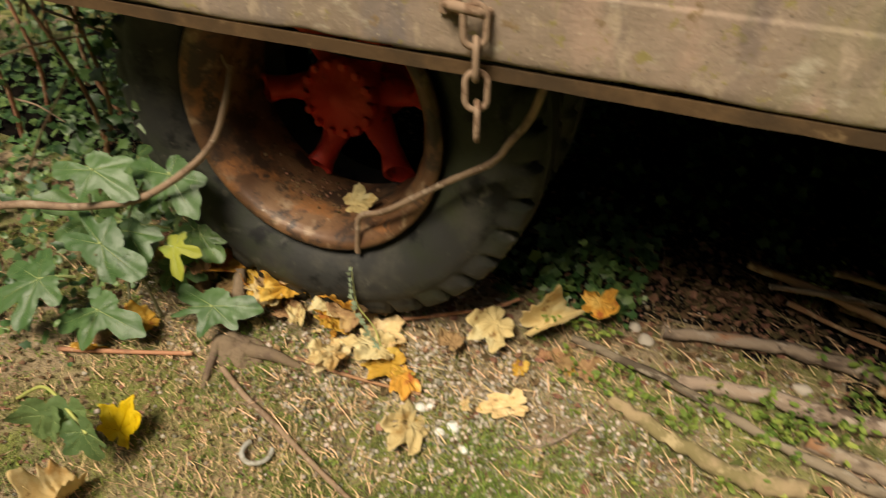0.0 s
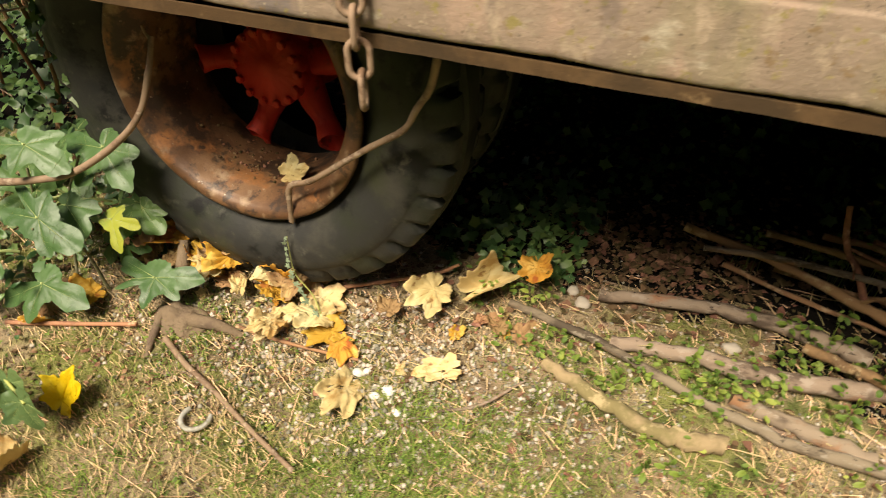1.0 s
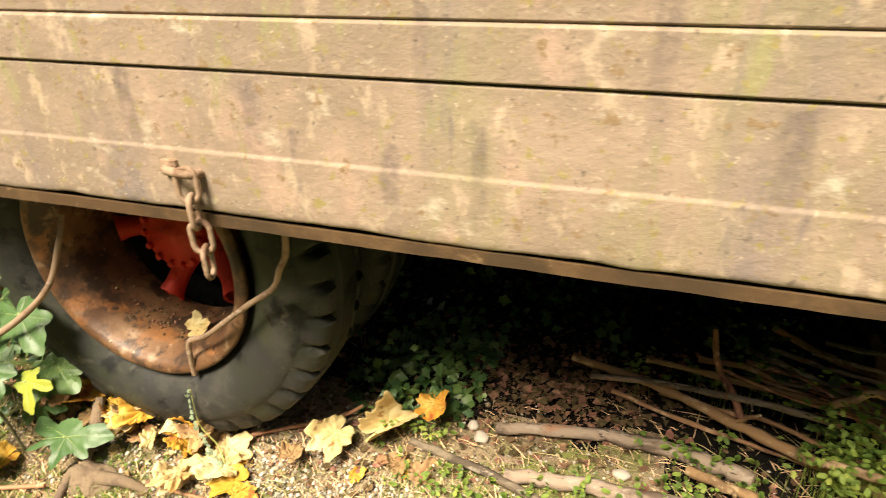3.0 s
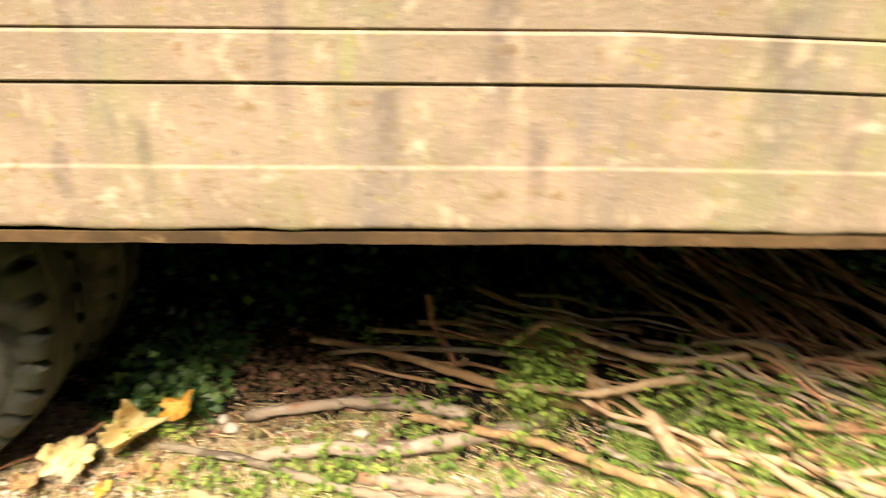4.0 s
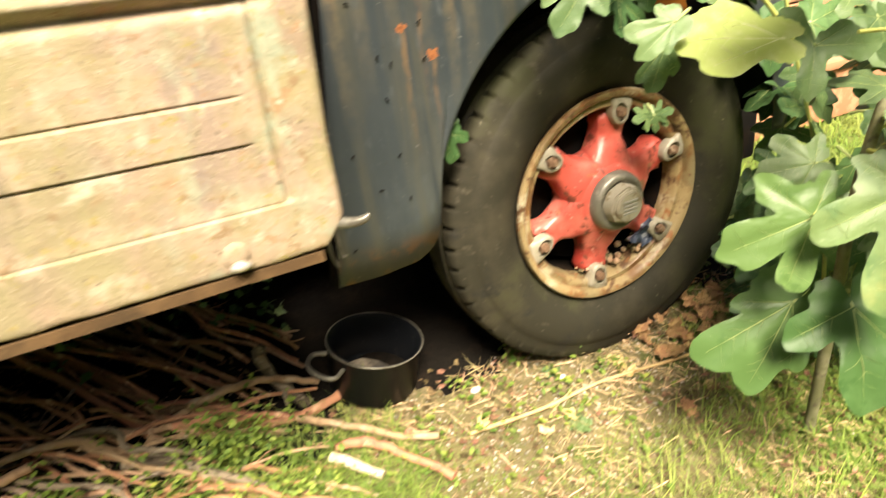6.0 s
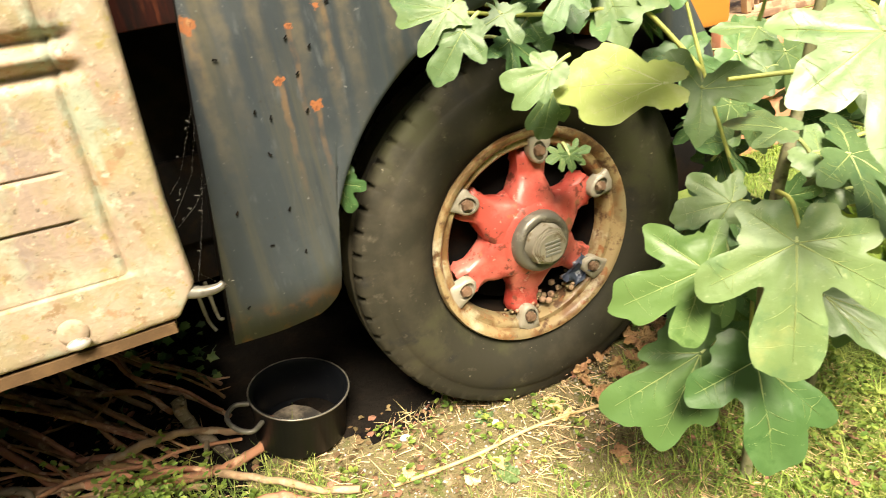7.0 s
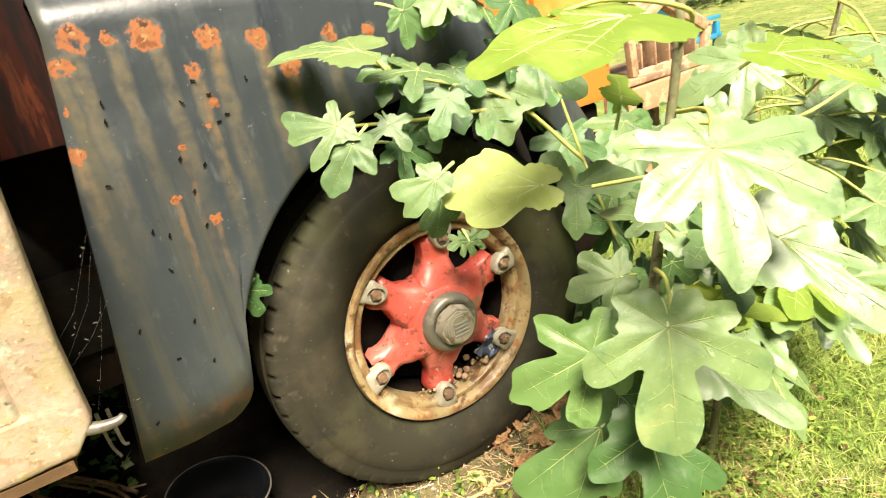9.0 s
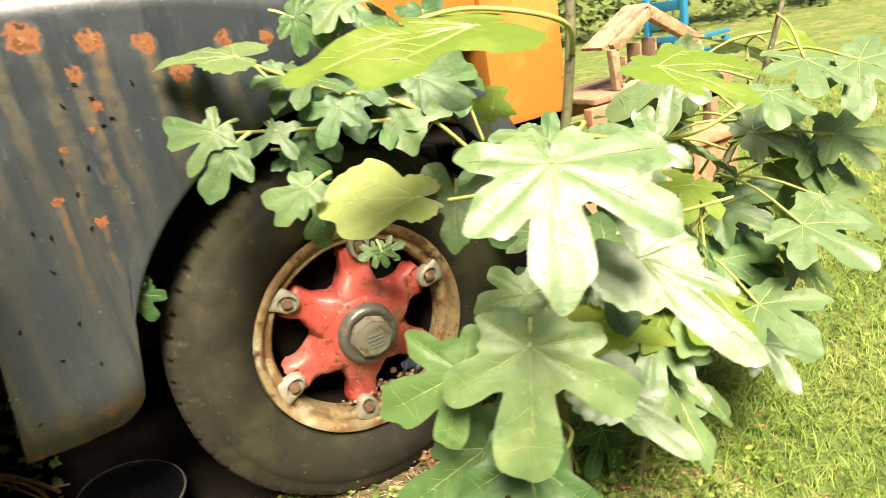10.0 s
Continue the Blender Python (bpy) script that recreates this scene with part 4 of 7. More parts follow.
# Unseen upright board and roof added to block sky light from above.
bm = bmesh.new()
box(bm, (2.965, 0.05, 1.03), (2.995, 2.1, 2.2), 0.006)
tpart("headboard", bm, shade_black)
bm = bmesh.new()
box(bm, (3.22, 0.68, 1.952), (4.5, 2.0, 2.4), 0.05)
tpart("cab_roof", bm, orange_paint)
# Made-up black box that keeps the gap dark.
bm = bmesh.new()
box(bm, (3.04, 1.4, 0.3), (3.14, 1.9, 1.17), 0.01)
tpart("cab_step", bm, shade_black)
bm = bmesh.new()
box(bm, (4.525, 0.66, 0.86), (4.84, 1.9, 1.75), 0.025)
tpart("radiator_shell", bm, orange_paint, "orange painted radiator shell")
# Unseen block added to shut out light from the front end.
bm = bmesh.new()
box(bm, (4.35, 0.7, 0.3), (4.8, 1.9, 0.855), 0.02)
tpart("front_valance", bm, shade_black)
# Dark sheet added behind the wheel where only shade shows.
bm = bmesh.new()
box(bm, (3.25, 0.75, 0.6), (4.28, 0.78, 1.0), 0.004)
tpart("inner_wing", bm, shade_black)
bm = bmesh.new()
tube(bm, spline([(0.05, 0.33, 0.78), (0.22, 0.3, 0.69), (0.3, 0.3, 0.665), (0.42, 0.3, 0.665), (0.54, 0.3, 0.70), (0.66, 0.33, 0.78)], 6), 0.004, 0.004, 6)
tpart("brake_cable", bm, shade_black)

# chain that hangs from a staple on the dropside
chain = thing("hanging_chain", "tan rusted chain hanging from a staple on the dropside", "chain", (0.69, -0.02, 0.86))


def cpart(name, bm, mats):
    ob = part(name, bm, mats, chain)
    ob.matrix_parent_inverse = Matrix.Translation(chain.location).inverted()
    return ob


bm = bmesh.new()
tube(bm, spline([(0.66, -0.004, 0.862), (0.66, -0.02, 0.865), (0.68, -0.03, 0.866), (0.7, -0.03, 0.864), (0.71, -0.018, 0.86), (0.71, -0.002, 0.858)], 4), 0.007, 0.007, 8)
box(bm, (0.645, -0.012, 0.85), (0.672, -0.002, 0.876), 0.003)
cpart("staple", bm, chain_steel)
zc = 0.846
for k in range(4):
    bm = bmesh.new()
    ln, wd, r = 0.0255, 0.0145, 0.0045
    pts = []
    for i in range(25):
        w = 2 * math.pi * (i + 0.5) / 24
        z = (ln - wd) * (1 if math.sin(w) >= 0 else -1) + wd * math.sin(w)
        pts.append(Vector((wd * math.cos(w), 0, z)))
    m = Matrix.Translation((0.7 + 0.004 * k, -0.027, zc)) @ Matrix.Rotation(-0.05, 4, "Y") @ Matrix.Rotation(radians(20 + 90 * (k % 2)), 4, "Z")
    tube(bm, [m @ p for p in pts], r, r, 8)
    cpart("link", bm, chain_steel)
    zc -= 0.0405


# dead leaves caught between the fender and the cab
bm = bmesh.new()
rng = random.Random(17)
for k in range(170):
    x, y = rng.uniform(3.2, 4.0), rng.uniform(0.56, 0.65)
    c = Vector((x, y, 1.444 - max(0.0, x - 3.35) * 0.09 + rng.uniform(0.0, 0.015)))
    r = rng.uniform(0.006, 0.016)
    a = rng.uniform(0, 6.28)
    bm.faces.new([bm.verts.new(c + Vector((r * math.cos(a + q) * rng.uniform(0.5, 1.1), r * math.sin(a + q) * rng.uniform(0.5, 1.1), rng.uniform(-0.3, 0.8) * r))) for q in (0, 1.3, 2.5, 3.8, 5.0)])
tagged(part("leaf_debris", bm, litter_mat, smooth=False), "dead leaf debris lying on the fender beside the cab", "leaf debris", kind="stuff")

# cobweb threads across the gap between dropside and fender
bm = bmesh.new()
for k in range(5):
    z = rng.uniform(0.74, 1.2)
    a = Vector((X1 + 0.001, 0.034, z))
    b = Vector((3.062 + 0.142 * (z - 0.555), FY + rng.uniform(0.0, 0.05), z + rng.gauss(0, 0.06)))
    mid = a.lerp(b, rng.uniform(0.3, 0.7)) + Vector((0, 0, -rng.uniform(0.005, 0.03)))
    tube(bm, [a, mid, b], 0.00007, 0.00007, 4)
    for _ in range(3):
        c = a.lerp(b, rng.uniform(0.1, 0.9))
        d = Vector((rng.gauss(0, 1), 0, rng.gauss(0, 1))).normalized() * rng.uniform(0.001, 0.004)
        tube(bm, [c - d, c + d], 0.0006, 0.0005, 4)
tagged(part("cobweb", bm, dull_white), "fine pale cobweb threads across the gap by the fender", "cobweb", kind="stuff")


# ---- leaves ----
def fig_leaf(size, rng, deep=0.5, droop=0.25, cup=0.15, curl=0.0, stalk=0.0, crumple=0.02, holes=0, vein=True, ragged=0.03, lobes=None, point=0.08):
    """A lobed leaf with its stalk end at the origin, midrib along +y, face up. Slot 0 blade, slot 1 veins and stalk.
    lobes: (angle, length, roundness) of each; without them five of a common shape."""
    if lobes is None:
        loose = 1 + ragged * 8
        lobes = [(a + rng.gauss(0, 0.04) * loose, l * rng.uniform(1 - 0.08 * loose, 1.06), k * rng.uniform(0.9, 1.06)) for a, l, k in
                 ((0.0, 1.05, 0.28), (0.93, 0.9, 0.26), (-0.93, 0.9, 0.26), (1.88, 0.68, 0.26), (-1.88, 0.68, 0.26))]
    floor = 0.7 - deep * 0.55
    ph = rng.uniform(0, 50)
    n = 150

    def outline(a):
        r = floor * (1 - 0.35 * math.exp(-((abs(a) - math.pi) / 0.4) ** 2))
        for la, ln, k in lobes:
            d = (a - la + math.pi) % (2 * math.pi) - math.pi
            rho = ln * k
            off = (ln - rho) * math.sin(abs(d))
            if abs(d) < 1.2 and off < rho:
                r = max(r, (ln - rho) * math.cos(d) + math.sqrt(rho * rho - off * off) + point * ln * math.exp(-(d / 0.13) ** 2))
        if abs(abs(a) - math.pi) < 0.25:
            r *= 0.3 + 0.7 * abs(abs(a) - math.pi) / 0.25
        return r * (1 + 0.03 * math.sin(a * 37 + ph + 2 * math.sin(a * 5)) + 0.042 * math.sin(a * 17 + ph * 3 + 1.5 * math.sin(a * 3 + ph)) + ragged * noise.noise(Vector((a * 5, ph, 0))) + ragged * 0.8 * noise.noise(Vector((a * 13, ph, 3))))

    raw = [outline(-math.pi + 2 * math.pi * i / n) for i in range(n)]
    edge = [sum(w * raw[(i + k) % n] for k, w in ((-2, 0.08), (-1, 0.22), (0, 0.4), (1, 0.22), (2, 0.08))) for i in range(n)]

    def reach(a):
        return edge[int(round((a + math.pi) / (2 * math.pi) * n)) % n]

    def lift(x, y):
        r2 = x * x + y * y
        z = -droop * 0.6 * max(0.0, y) ** 2 - cup * x * x * 0.7 + curl * (abs(x) ** 2.2 if x else 0)
        z += crumple * 3.0 * noise.noise(Vector((x * 2.4 + ph, y * 2.4, ph))) * min(1, r2 * 3) + crumple * noise.noise(Vector((x * 7 + ph, y * 7, 1)))
        a = math.atan2(x, y)
        near = min(abs((a - la + math.pi) % (2 * math.pi) - math.pi) for la, _, _ in lobes)
        r = math.sqrt(r2)
        z += 0.012 * math.sin(r * 17 + ph) * min(1.0, near * 4) * min(1.0, r * 2)
        return z - 0.036 * math.exp(-(near / 0.13) ** 2) * r

    bm = bmesh.new()
    rings = (0.14, 0.3, 0.47, 0.64, 0.79, 0.91, 1.0)
    c = bm.verts.new((0, 0, lift(0, 0) * size))
    prev = None
    for q in rings:
        ring = []
        for i in range(n):
            a = -math.pi + 2 * math.pi * i / n
            x, y = q * edge[i] * math.sin(a), q * edge[i] * math.cos(a)
            ring.append(bm.verts.new((x * size, y * size, lift(x, y) * size)))
        for i in range(n):
            j = (i + 1) % n
            if prev is None:
                bm.faces.new((c, ring[i], ring[j]))
            else:
                bm.faces.new((prev[i], ring[i], ring[j], prev[j]))
        prev = ring
    if holes:
        bm.faces.ensure_lookup_table()
        gone = set()
        for _ in range(holes):
            p = Vector((rng.uniform(-0.5, 0.5) * size, rng.uniform(0.1, 0.7) * size, 0))
            gone |= {f for f in bm.faces if (f.calc_center_median().xy - p.xy).length < rng.uniform(0.05, 0.09) * size}
        bmesh.ops.delete(bm, geom=list(gone), context="FACES")
    if vein:
        def rib(a0, r0, a1, r1, w, m, up, bow=0.0):
            rows = []
            p0, p1 = Vector((r0 * math.sin(a0), r0 * math.cos(a0))), Vector((r1 * math.sin(a1), r1 * math.cos(a1)))
            d = (p1 - p0).normalized()
            s = Vector((d.y, -d.x))
            for k in range(m + 1):
                t = k / m
                p = p0.lerp(p1, t) + s * (bow * t * (1 - t) * (p1 - p0).length)
                ww = w * (1 - 0.8 * t)
                u, v = p + s * ww, p - s * ww
                rows.append([bm.verts.new((e.x * size, e.y * size, (lift(e.x, e.y) + h) * size)) for e, h in ((u, -0.002), (p, up), (v, -0.002))])
            for r, t in zip(rows, rows[1:]):
                for k in range(2):
                    bm.faces.new((r[k], r[k + 1], t[k + 1], t[k])).material_index = 1
        for la, ln, k in lobes:
            wide = math.asin(min(0.9, k / (1 - k)))
            rib(la, 0.02, la + rng.gauss(0, 0.03), ln * 0.9, 0.0085 * (0.6 + 0.4 * ln), 12, 0.007)
            for f in (0.3, 0.46, 0.62, 0.76):
                for s in (-1, 1):
                    a1 = la + s * wide * 0.75 * rng.uniform(0.85, 1.1)
                    rib(la, ln * f, a1, min(ln * (f + 0.16), reach((a1 + math.pi) % (2 * math.pi) - math.pi) * 0.93), 0.0024, 6, 0.0028, -0.25 * s)
    if stalk:
        pts = spline([(0, 0, 0.004 * size), (0, -0.3 * stalk, -0.12 * stalk), (0, -0.7 * stalk, -0.4 * stalk), (0, -stalk, -0.75 * stalk)], 4)
        before = len(bm.faces)
        tube(bm, pts, 0.0028, 0.004, 6, cut=1)
        bm.faces.ensure_lookup_table()
        for f in bm.faces[before:]:
            f.material_index = 1
    return bm


def turn_to(at, tip, face):
    """A matrix that lays a leaf at a place with its tip towards tip and its face towards face."""
    y = Vector(tip).normalized()
    z = Vector(face)
    z = (z - y * z.dot(y)).normalized()
    x = y.cross(z)
    m = Matrix((x, y, z)).transposed().to_4x4()
    m.translation = at
    return m


def leaf_on(parent, at, tip, face, size, mats, rng, name="leaf", **kw):
    ob = part(name, fig_leaf(size, rng, **kw), mats)
    ob.parent = parent
    ob.matrix_parent_inverse = Matrix.Translation(parent.location).inverted()
    ob.matrix_basis = turn_to(at, tip, face)
    return ob


def stem_on(parent, pts, r0, r1, mat, name="stem", label="", n=6):
    bm = bmesh.new()
    tube(bm, spline(pts, n), r0, r1, 10, rough=0.12)
    ob = part(name, bm, mat, parent, label)
    ob.matrix_parent_inverse = Matrix.Translation(parent.location).inverted()
    return ob


# ---- fig tree beside the front wheel ----
rng = random.Random(11)
tree = thing("fig_tree", "young fig tree with broad lobed green leaves beside the wheel", "fig tree", (4.1, -0.14, height(4.1, -0.14)))
stem_on(tree, [(4.06, -0.14, -0.08), (4.08, -0.14, 0.3), (4.09, -0.14, 0.62), (4.14, -0.14, 0.84), (4.17, -0.14, 1.0), (4.2, -0.15, 1.2), (4.22, -0.16, 1.6)], 0.014, 0.009, fig_bark, "trunk", "green grey trunk", 8)


def hero(at, tip, face, size, mat, lobes, deep=0.55, droop=0.22, plant=None):
    """One of the tree's large leaves, with its own lobes."""
    return leaf_on(plant or tree, at, tip, face, size, [mat, pale_vein if mat == fig_under else fig_vein], rng, droop=droop, cup=0.12, stalk=0.05, deep=deep, crumple=0.014, ragged=0.025, lobes=lobes)


hero((3.882, -0.356, 0.736), (-0.405, -0.337, -0.85), (-0.457, -0.731, 0.507), 0.208, fig_green, [(0.0, 1.0, 0.29), (-1.13, 0.89, 0.23), (1.02, 0.76, 0.25), (-1.79, 0.58, 0.22), (2.08, 0.45, 0.25)])
# These three low leaves take a darker green in place of their shade.
hero((3.802, -0.25, 0.676), (-0.855, 0.384, -0.349), (-0.507, -0.761, 0.406), 0.160, fig_fresh_shade, [(0.0, 1.0, 0.3), (-0.88, 0.83, 0.25), (1.08, 0.7, 0.27), (2.35, 0.53, 0.22)])
hero((3.849, -0.2, 0.456), (-0.839, 0.257, -0.48), (-0.503, -0.704, 0.503), 0.215, fig_fresh_shade, [(0.0, 1.0, 0.23), (-0.51, 0.95, 0.17), (-0.95, 0.63, 0.24), (0.59, 0.51, 0.17)])
hero((3.879, -0.3, 0.483), (-0.177, -0.527, -0.831), (-0.352, -0.755, 0.553), 0.196, fig_fresh_shade, [(0.0, 1.0, 0.3), (1.23, 0.69, 0.29), (-0.66, 0.83, 0.22)])
hero((3.911, -0.43, 1.049), (-0.438, -0.608, -0.662), (-0.298, -0.596, 0.745), 0.191, fig_gloss, [(-0.0, 1.0, 0.25), (-1.02, 0.97, 0.23), (0.89, 0.75, 0.3), (-1.69, 0.84, 0.25), (1.78, 0.68, 0.22), (2.8, 0.35, 0.25)])
hero((3.912, -0.13, 0.942), (-0.387, -0.359, -0.849), (-0.406, -0.761, 0.507), 0.090, fig_green, [(0.0, 1.0, 0.32), (-1.71, 1.27, 0.29), (2.46, 0.96, 0.29), (-2.19, 0.88, 0.25)])
hero((3.572, 0.12, 1.13), (-0.775, -0.096, -0.625), (-0.352, -0.755, 0.553), 0.086, fig_green, [(0.0, 1.0, 0.22), (1.25, 1.23, 0.2), (0.79, 1.07, 0.17), (-1.56, 0.53, 0.22), (2.38, 0.62, 0.22)])
hero((3.689, 0.14, 1.101), (0.203, -0.639, -0.742), (-0.352, -0.755, 0.553), 0.062, fig_green, [(0.0, 1.0, 0.25), (1.64, 1.25, 0.25), (3.13, 0.73, 0.24), (-1.34, 0.76, 0.25)])
hero((3.586, 0.1, 1.093), (-0.692, -0.015, -0.722), (-0.408, -0.816, 0.408), 0.099, fig_green, [(0.0, 1.0, 0.3), (-1.13, 0.64, 0.29), (0.7, 0.53, 0.22)])
hero((3.675, -0.03, 1.017), (-0.82, 0.092, -0.565), (-0.4, -0.799, 0.449), 0.082, fig_green, [(0.0, 1.0, 0.25), (0.59, 1.02, 0.25), (-0.53, 0.65, 0.22), (1.52, 0.53, 0.25)])
hero((3.727, 0.05, 0.957), (-0.469, -0.139, -0.872), (-0.399, -0.848, 0.349), 0.084, fig_green, [(0.0, 1.0, 0.29), (-0.7, 0.65, 0.29), (0.36, 0.9, 0.22)])
hero((3.963, 0.2, 1.125), (-0.003, -0.554, -0.833), (-0.406, -0.761, 0.507), 0.142, fig_green, [(0.0, 1.0, 0.34), (-0.83, 0.96, 0.35), (-1.71, 0.44, 0.35)])
hero((3.779, 0.148, 1.189), (-0.627, -0.637, -0.449), (-0.101, -0.504, 0.858), 0.080, fig_green, [(0.0, 1.0, 0.27), (1.26, 1.3, 0.2), (-1.42, 1.03, 0.24), (2.12, 0.89, 0.21)])
hero((3.809, 0.1, 1.127), (-0.649, -0.229, -0.725), (-0.352, -0.755, 0.553), 0.084, fig_shaded, [(0.0, 1.0, 0.3), (1.1, 0.91, 0.29), (-1.2, 0.65, 0.29)])
hero((3.927, -0.045, 1.163), (0.548, -0.648, -0.529), (-0.205, -0.717, 0.666), 0.101, fig_green, [(0.0, 1.0, 0.34), (0.99, 0.64, 0.25), (-1.17, 0.96, 0.34)])
hero((4.134, -0.2, 0.778), (0.276, -0.855, -0.438), (-0.199, -0.497, 0.845), 0.145, fig_gloss, [(0.0, 1.0, 0.2), (-0.55, 1.0, 0.18), (0.68, 0.74, 0.2), (-2.3, 0.52, 0.22), (-1.32, 0.78, 0.18)])
hero((4.114, -0.02, 0.637), (-0.897, 0.431, -0.095), (-0.398, -0.697, 0.597), 0.123, fig_green, [(-0.0, 1.0, 0.29), (-0.86, 0.64, 0.25), (0.86, 0.83, 0.27), (2.05, 0.58, 0.24)])
hero((4.032, -0.2, 0.853), (-0.485, 0.848, 0.215), (-0.197, -0.345, 0.918), 0.092, fig_gloss, [(-0.0, 1.0, 0.25), (-1.11, 0.71, 0.25), (0.58, 0.81, 0.25)])
hero((3.91, -0.287, 1.241), (-0.994, -0.082, 0.079), (0.1, -0.3, 0.949), 0.273, fig_sunlit, [(-0.0, 1.0, 0.24), (0.21, 0.75, 0.17), (-0.36, 0.82, 0.22), (0.81, 0.41, 0.25)])
hero((4.239, -0.316, 1.119), (0.433, -0.86, -0.271), (0, -0.301, 0.954), 0.167, fig_sunlit, [(0.0, 1.0, 0.24), (-0.96, 1.4, 0.22), (-1.54, 1.08, 0.22), (0.59, 0.62, 0.22)])
hero((4.044, -0.45, 0.866), (0.225, -0.771, -0.596), (-0.41, -0.63, 0.66), 0.219, fig_gloss, [(-0.0, 1.0, 0.14), (-1.26, 0.24, 0.17), (0.13, 0.68, 0.13), (-0.41, 0.64, 0.13)], droop=-0.05)
hero((4.117, -0.25, 0.503), (0.32, -0.828, -0.461), (-0.3, -0.55, 0.78), 0.207, fig_gloss, [(0.0, 1.0, 0.17), (0.22, 0.57, 0.17), (-0.37, 0.56, 0.17)])
hero((3.644, 0.12, 1.254), (-0.733, 0.659, 0.169), (-0.1, -0.35, 0.931), 0.163, fig_green, [(-0.0, 1.0, 0.22), (0.39, 0.79, 0.17), (-0.47, 0.41, 0.18), (-2.69, 0.34, 0.22), (0.99, 0.49, 0.2)])
hero((3.878, 0.15, 1.321), (-0.808, -0.176, -0.562), (-0.3, -0.699, 0.649), 0.079, fig_green, [(-0.0, 1.0, 0.34), (-1.05, 0.71, 0.3), (0.82, 0.94, 0.3)])
hero((3.86, 0.2, 1.14), (-0.9, 0.236, -0.366), (-0.406, -0.761, 0.507), 0.109, fig_shaded, [(0.0, 1.0, 0.3), (0.72, 0.57, 0.25), (-1.4, 0.99, 0.3), (-2.22, 0.59, 0.3)])
hero((3.792, 0.22, 1.075), (-0.745, 0.039, -0.666), (-0.408, -0.816, 0.408), 0.087, fig_shaded, [(0.0, 1.0, 0.3), (-1.26, 0.9, 0.3), (2.56, 0.57, 0.3)])
hero((4.19, 0, 0.988), (-0.83, 0.525, 0.186), (-0.196, -0.588, 0.784), 0.081, fig_green, [(-0.0, 1.0, 0.25), (-1.13, 0.85, 0.25), (-2.39, 0.53, 0.25)])
hero((4.159, -0.05, 0.918), (-0.95, 0.202, -0.239), (-0.309, -0.722, 0.619), 0.089, fig_green, [(-0.0, 1.0, 0.29), (1.21, 0.56, 0.25), (-1.17, 0.63, 0.25)])
hero((3.975, -0.2, 1.103), (0.655, 0.651, 0.383), (0, -0.507, 0.862), 0.089, fig_sunlit, [(-0.0, 1.0, 0.25), (-1.24, 0.43, 0.22), (1.62, 0.46, 0.25), (-3.09, 0.74, 0.25)])
hero((4.055, -0.3, 0.682), (0.789, -0.589, -0.174), (-0.101, -0.404, 0.909), 0.148, fig_sunlit, [(-0.0, 1.0, 0.18), (0.48, 0.49, 0.22), (-0.71, 0.47, 0.17)])
# the curled leaf that shows its pale underside
hero((3.842, -0.114, 0.966), (-0.826, 0.541, 0.158), (-0.252, -0.605, 0.756), 0.18, fig_under, [(0.0, 1.0, 0.33), (0.5, 0.78, 0.3), (-0.46, 0.8, 0.29)], deep=0.75, droop=0.08).name = "curled_leaf"
filler = [
    ((4.16, -0.24, 0.78), (0.4, -0.5, -0.35), (0.0, -0.5, 0.85), 0.17, fig_green), ((4.3, -0.25, 0.42), (0.75, -0.35, -0.55), (0.1, -0.5, 0.8), 0.2, fig_green),
    ((4.32, 0.2, 0.5), (-0.55, -0.4, -0.5), (-0.3, -0.75, 0.5), 0.14, fig_shaded), ((4.22, 0.1, 0.72), (-0.5, -0.3, 0.2), (-0.2, -0.7, 0.7), 0.13, fig_shaded),
    ((4.22, 0.12, 0.36), (-0.4, -0.5, -0.6), (-0.2, -0.7, 0.6), 0.16, fig_shaded), ((4.45, -0.12, 0.6), (0.5, -0.3, -0.3), (0.2, -0.5, 0.8), 0.17, fig_green),
    ((4.1, 0.0, 0.3), (-0.5, -0.3, -0.5), (-0.3, -0.7, 0.6), 0.15, fig_shaded), ((4.08, -0.05, 0.5), (-0.3, -0.2, -0.8), (-0.4, -0.8, 0.4), 0.14, fig_shaded),
]
for at, tip, face, size, mat in filler:
    leaf_on(tree, at, tip, face, size, [mat, fig_vein], rng, droop=0.3, cup=0.18, stalk=0.08, deep=0.6, ragged=0.04)
for k in range(13):
    at = (rng.uniform(3.72, 4.2), rng.uniform(0.16, 0.25), rng.uniform(1.03, 1.34))
    if math.hypot(at[0] - 3.83, at[2] - 0.52) < 0.44:
        continue
    leaf_on(tree, at, (rng.gauss(-0.2, 0.5), -0.3, rng.gauss(-0.5, 0.4)), (-0.25 + rng.gauss(0, 0.25), -0.75, 0.5), rng.uniform(0.07, 0.11), [fig_shaded, fig_vein], rng, droop=0.25, cup=0.15, stalk=0.05, deep=0.5)
for k in range(34):
    at = (rng.uniform(4.2, 4.75), rng.uniform(-0.05, 0.4), rng.uniform(0.08, 0.95))
    leaf_on(tree, at, (rng.gauss(0, 0.5), -0.4, rng.gauss(-0.4, 0.4)), (-0.25 + rng.gauss(0, 0.3), -0.7, 0.6), rng.uniform(0.09, 0.16), [fig_shaded if k % 3 else fig_green, fig_vein], rng, droop=0.25, cup=0.15, stalk=0.05)
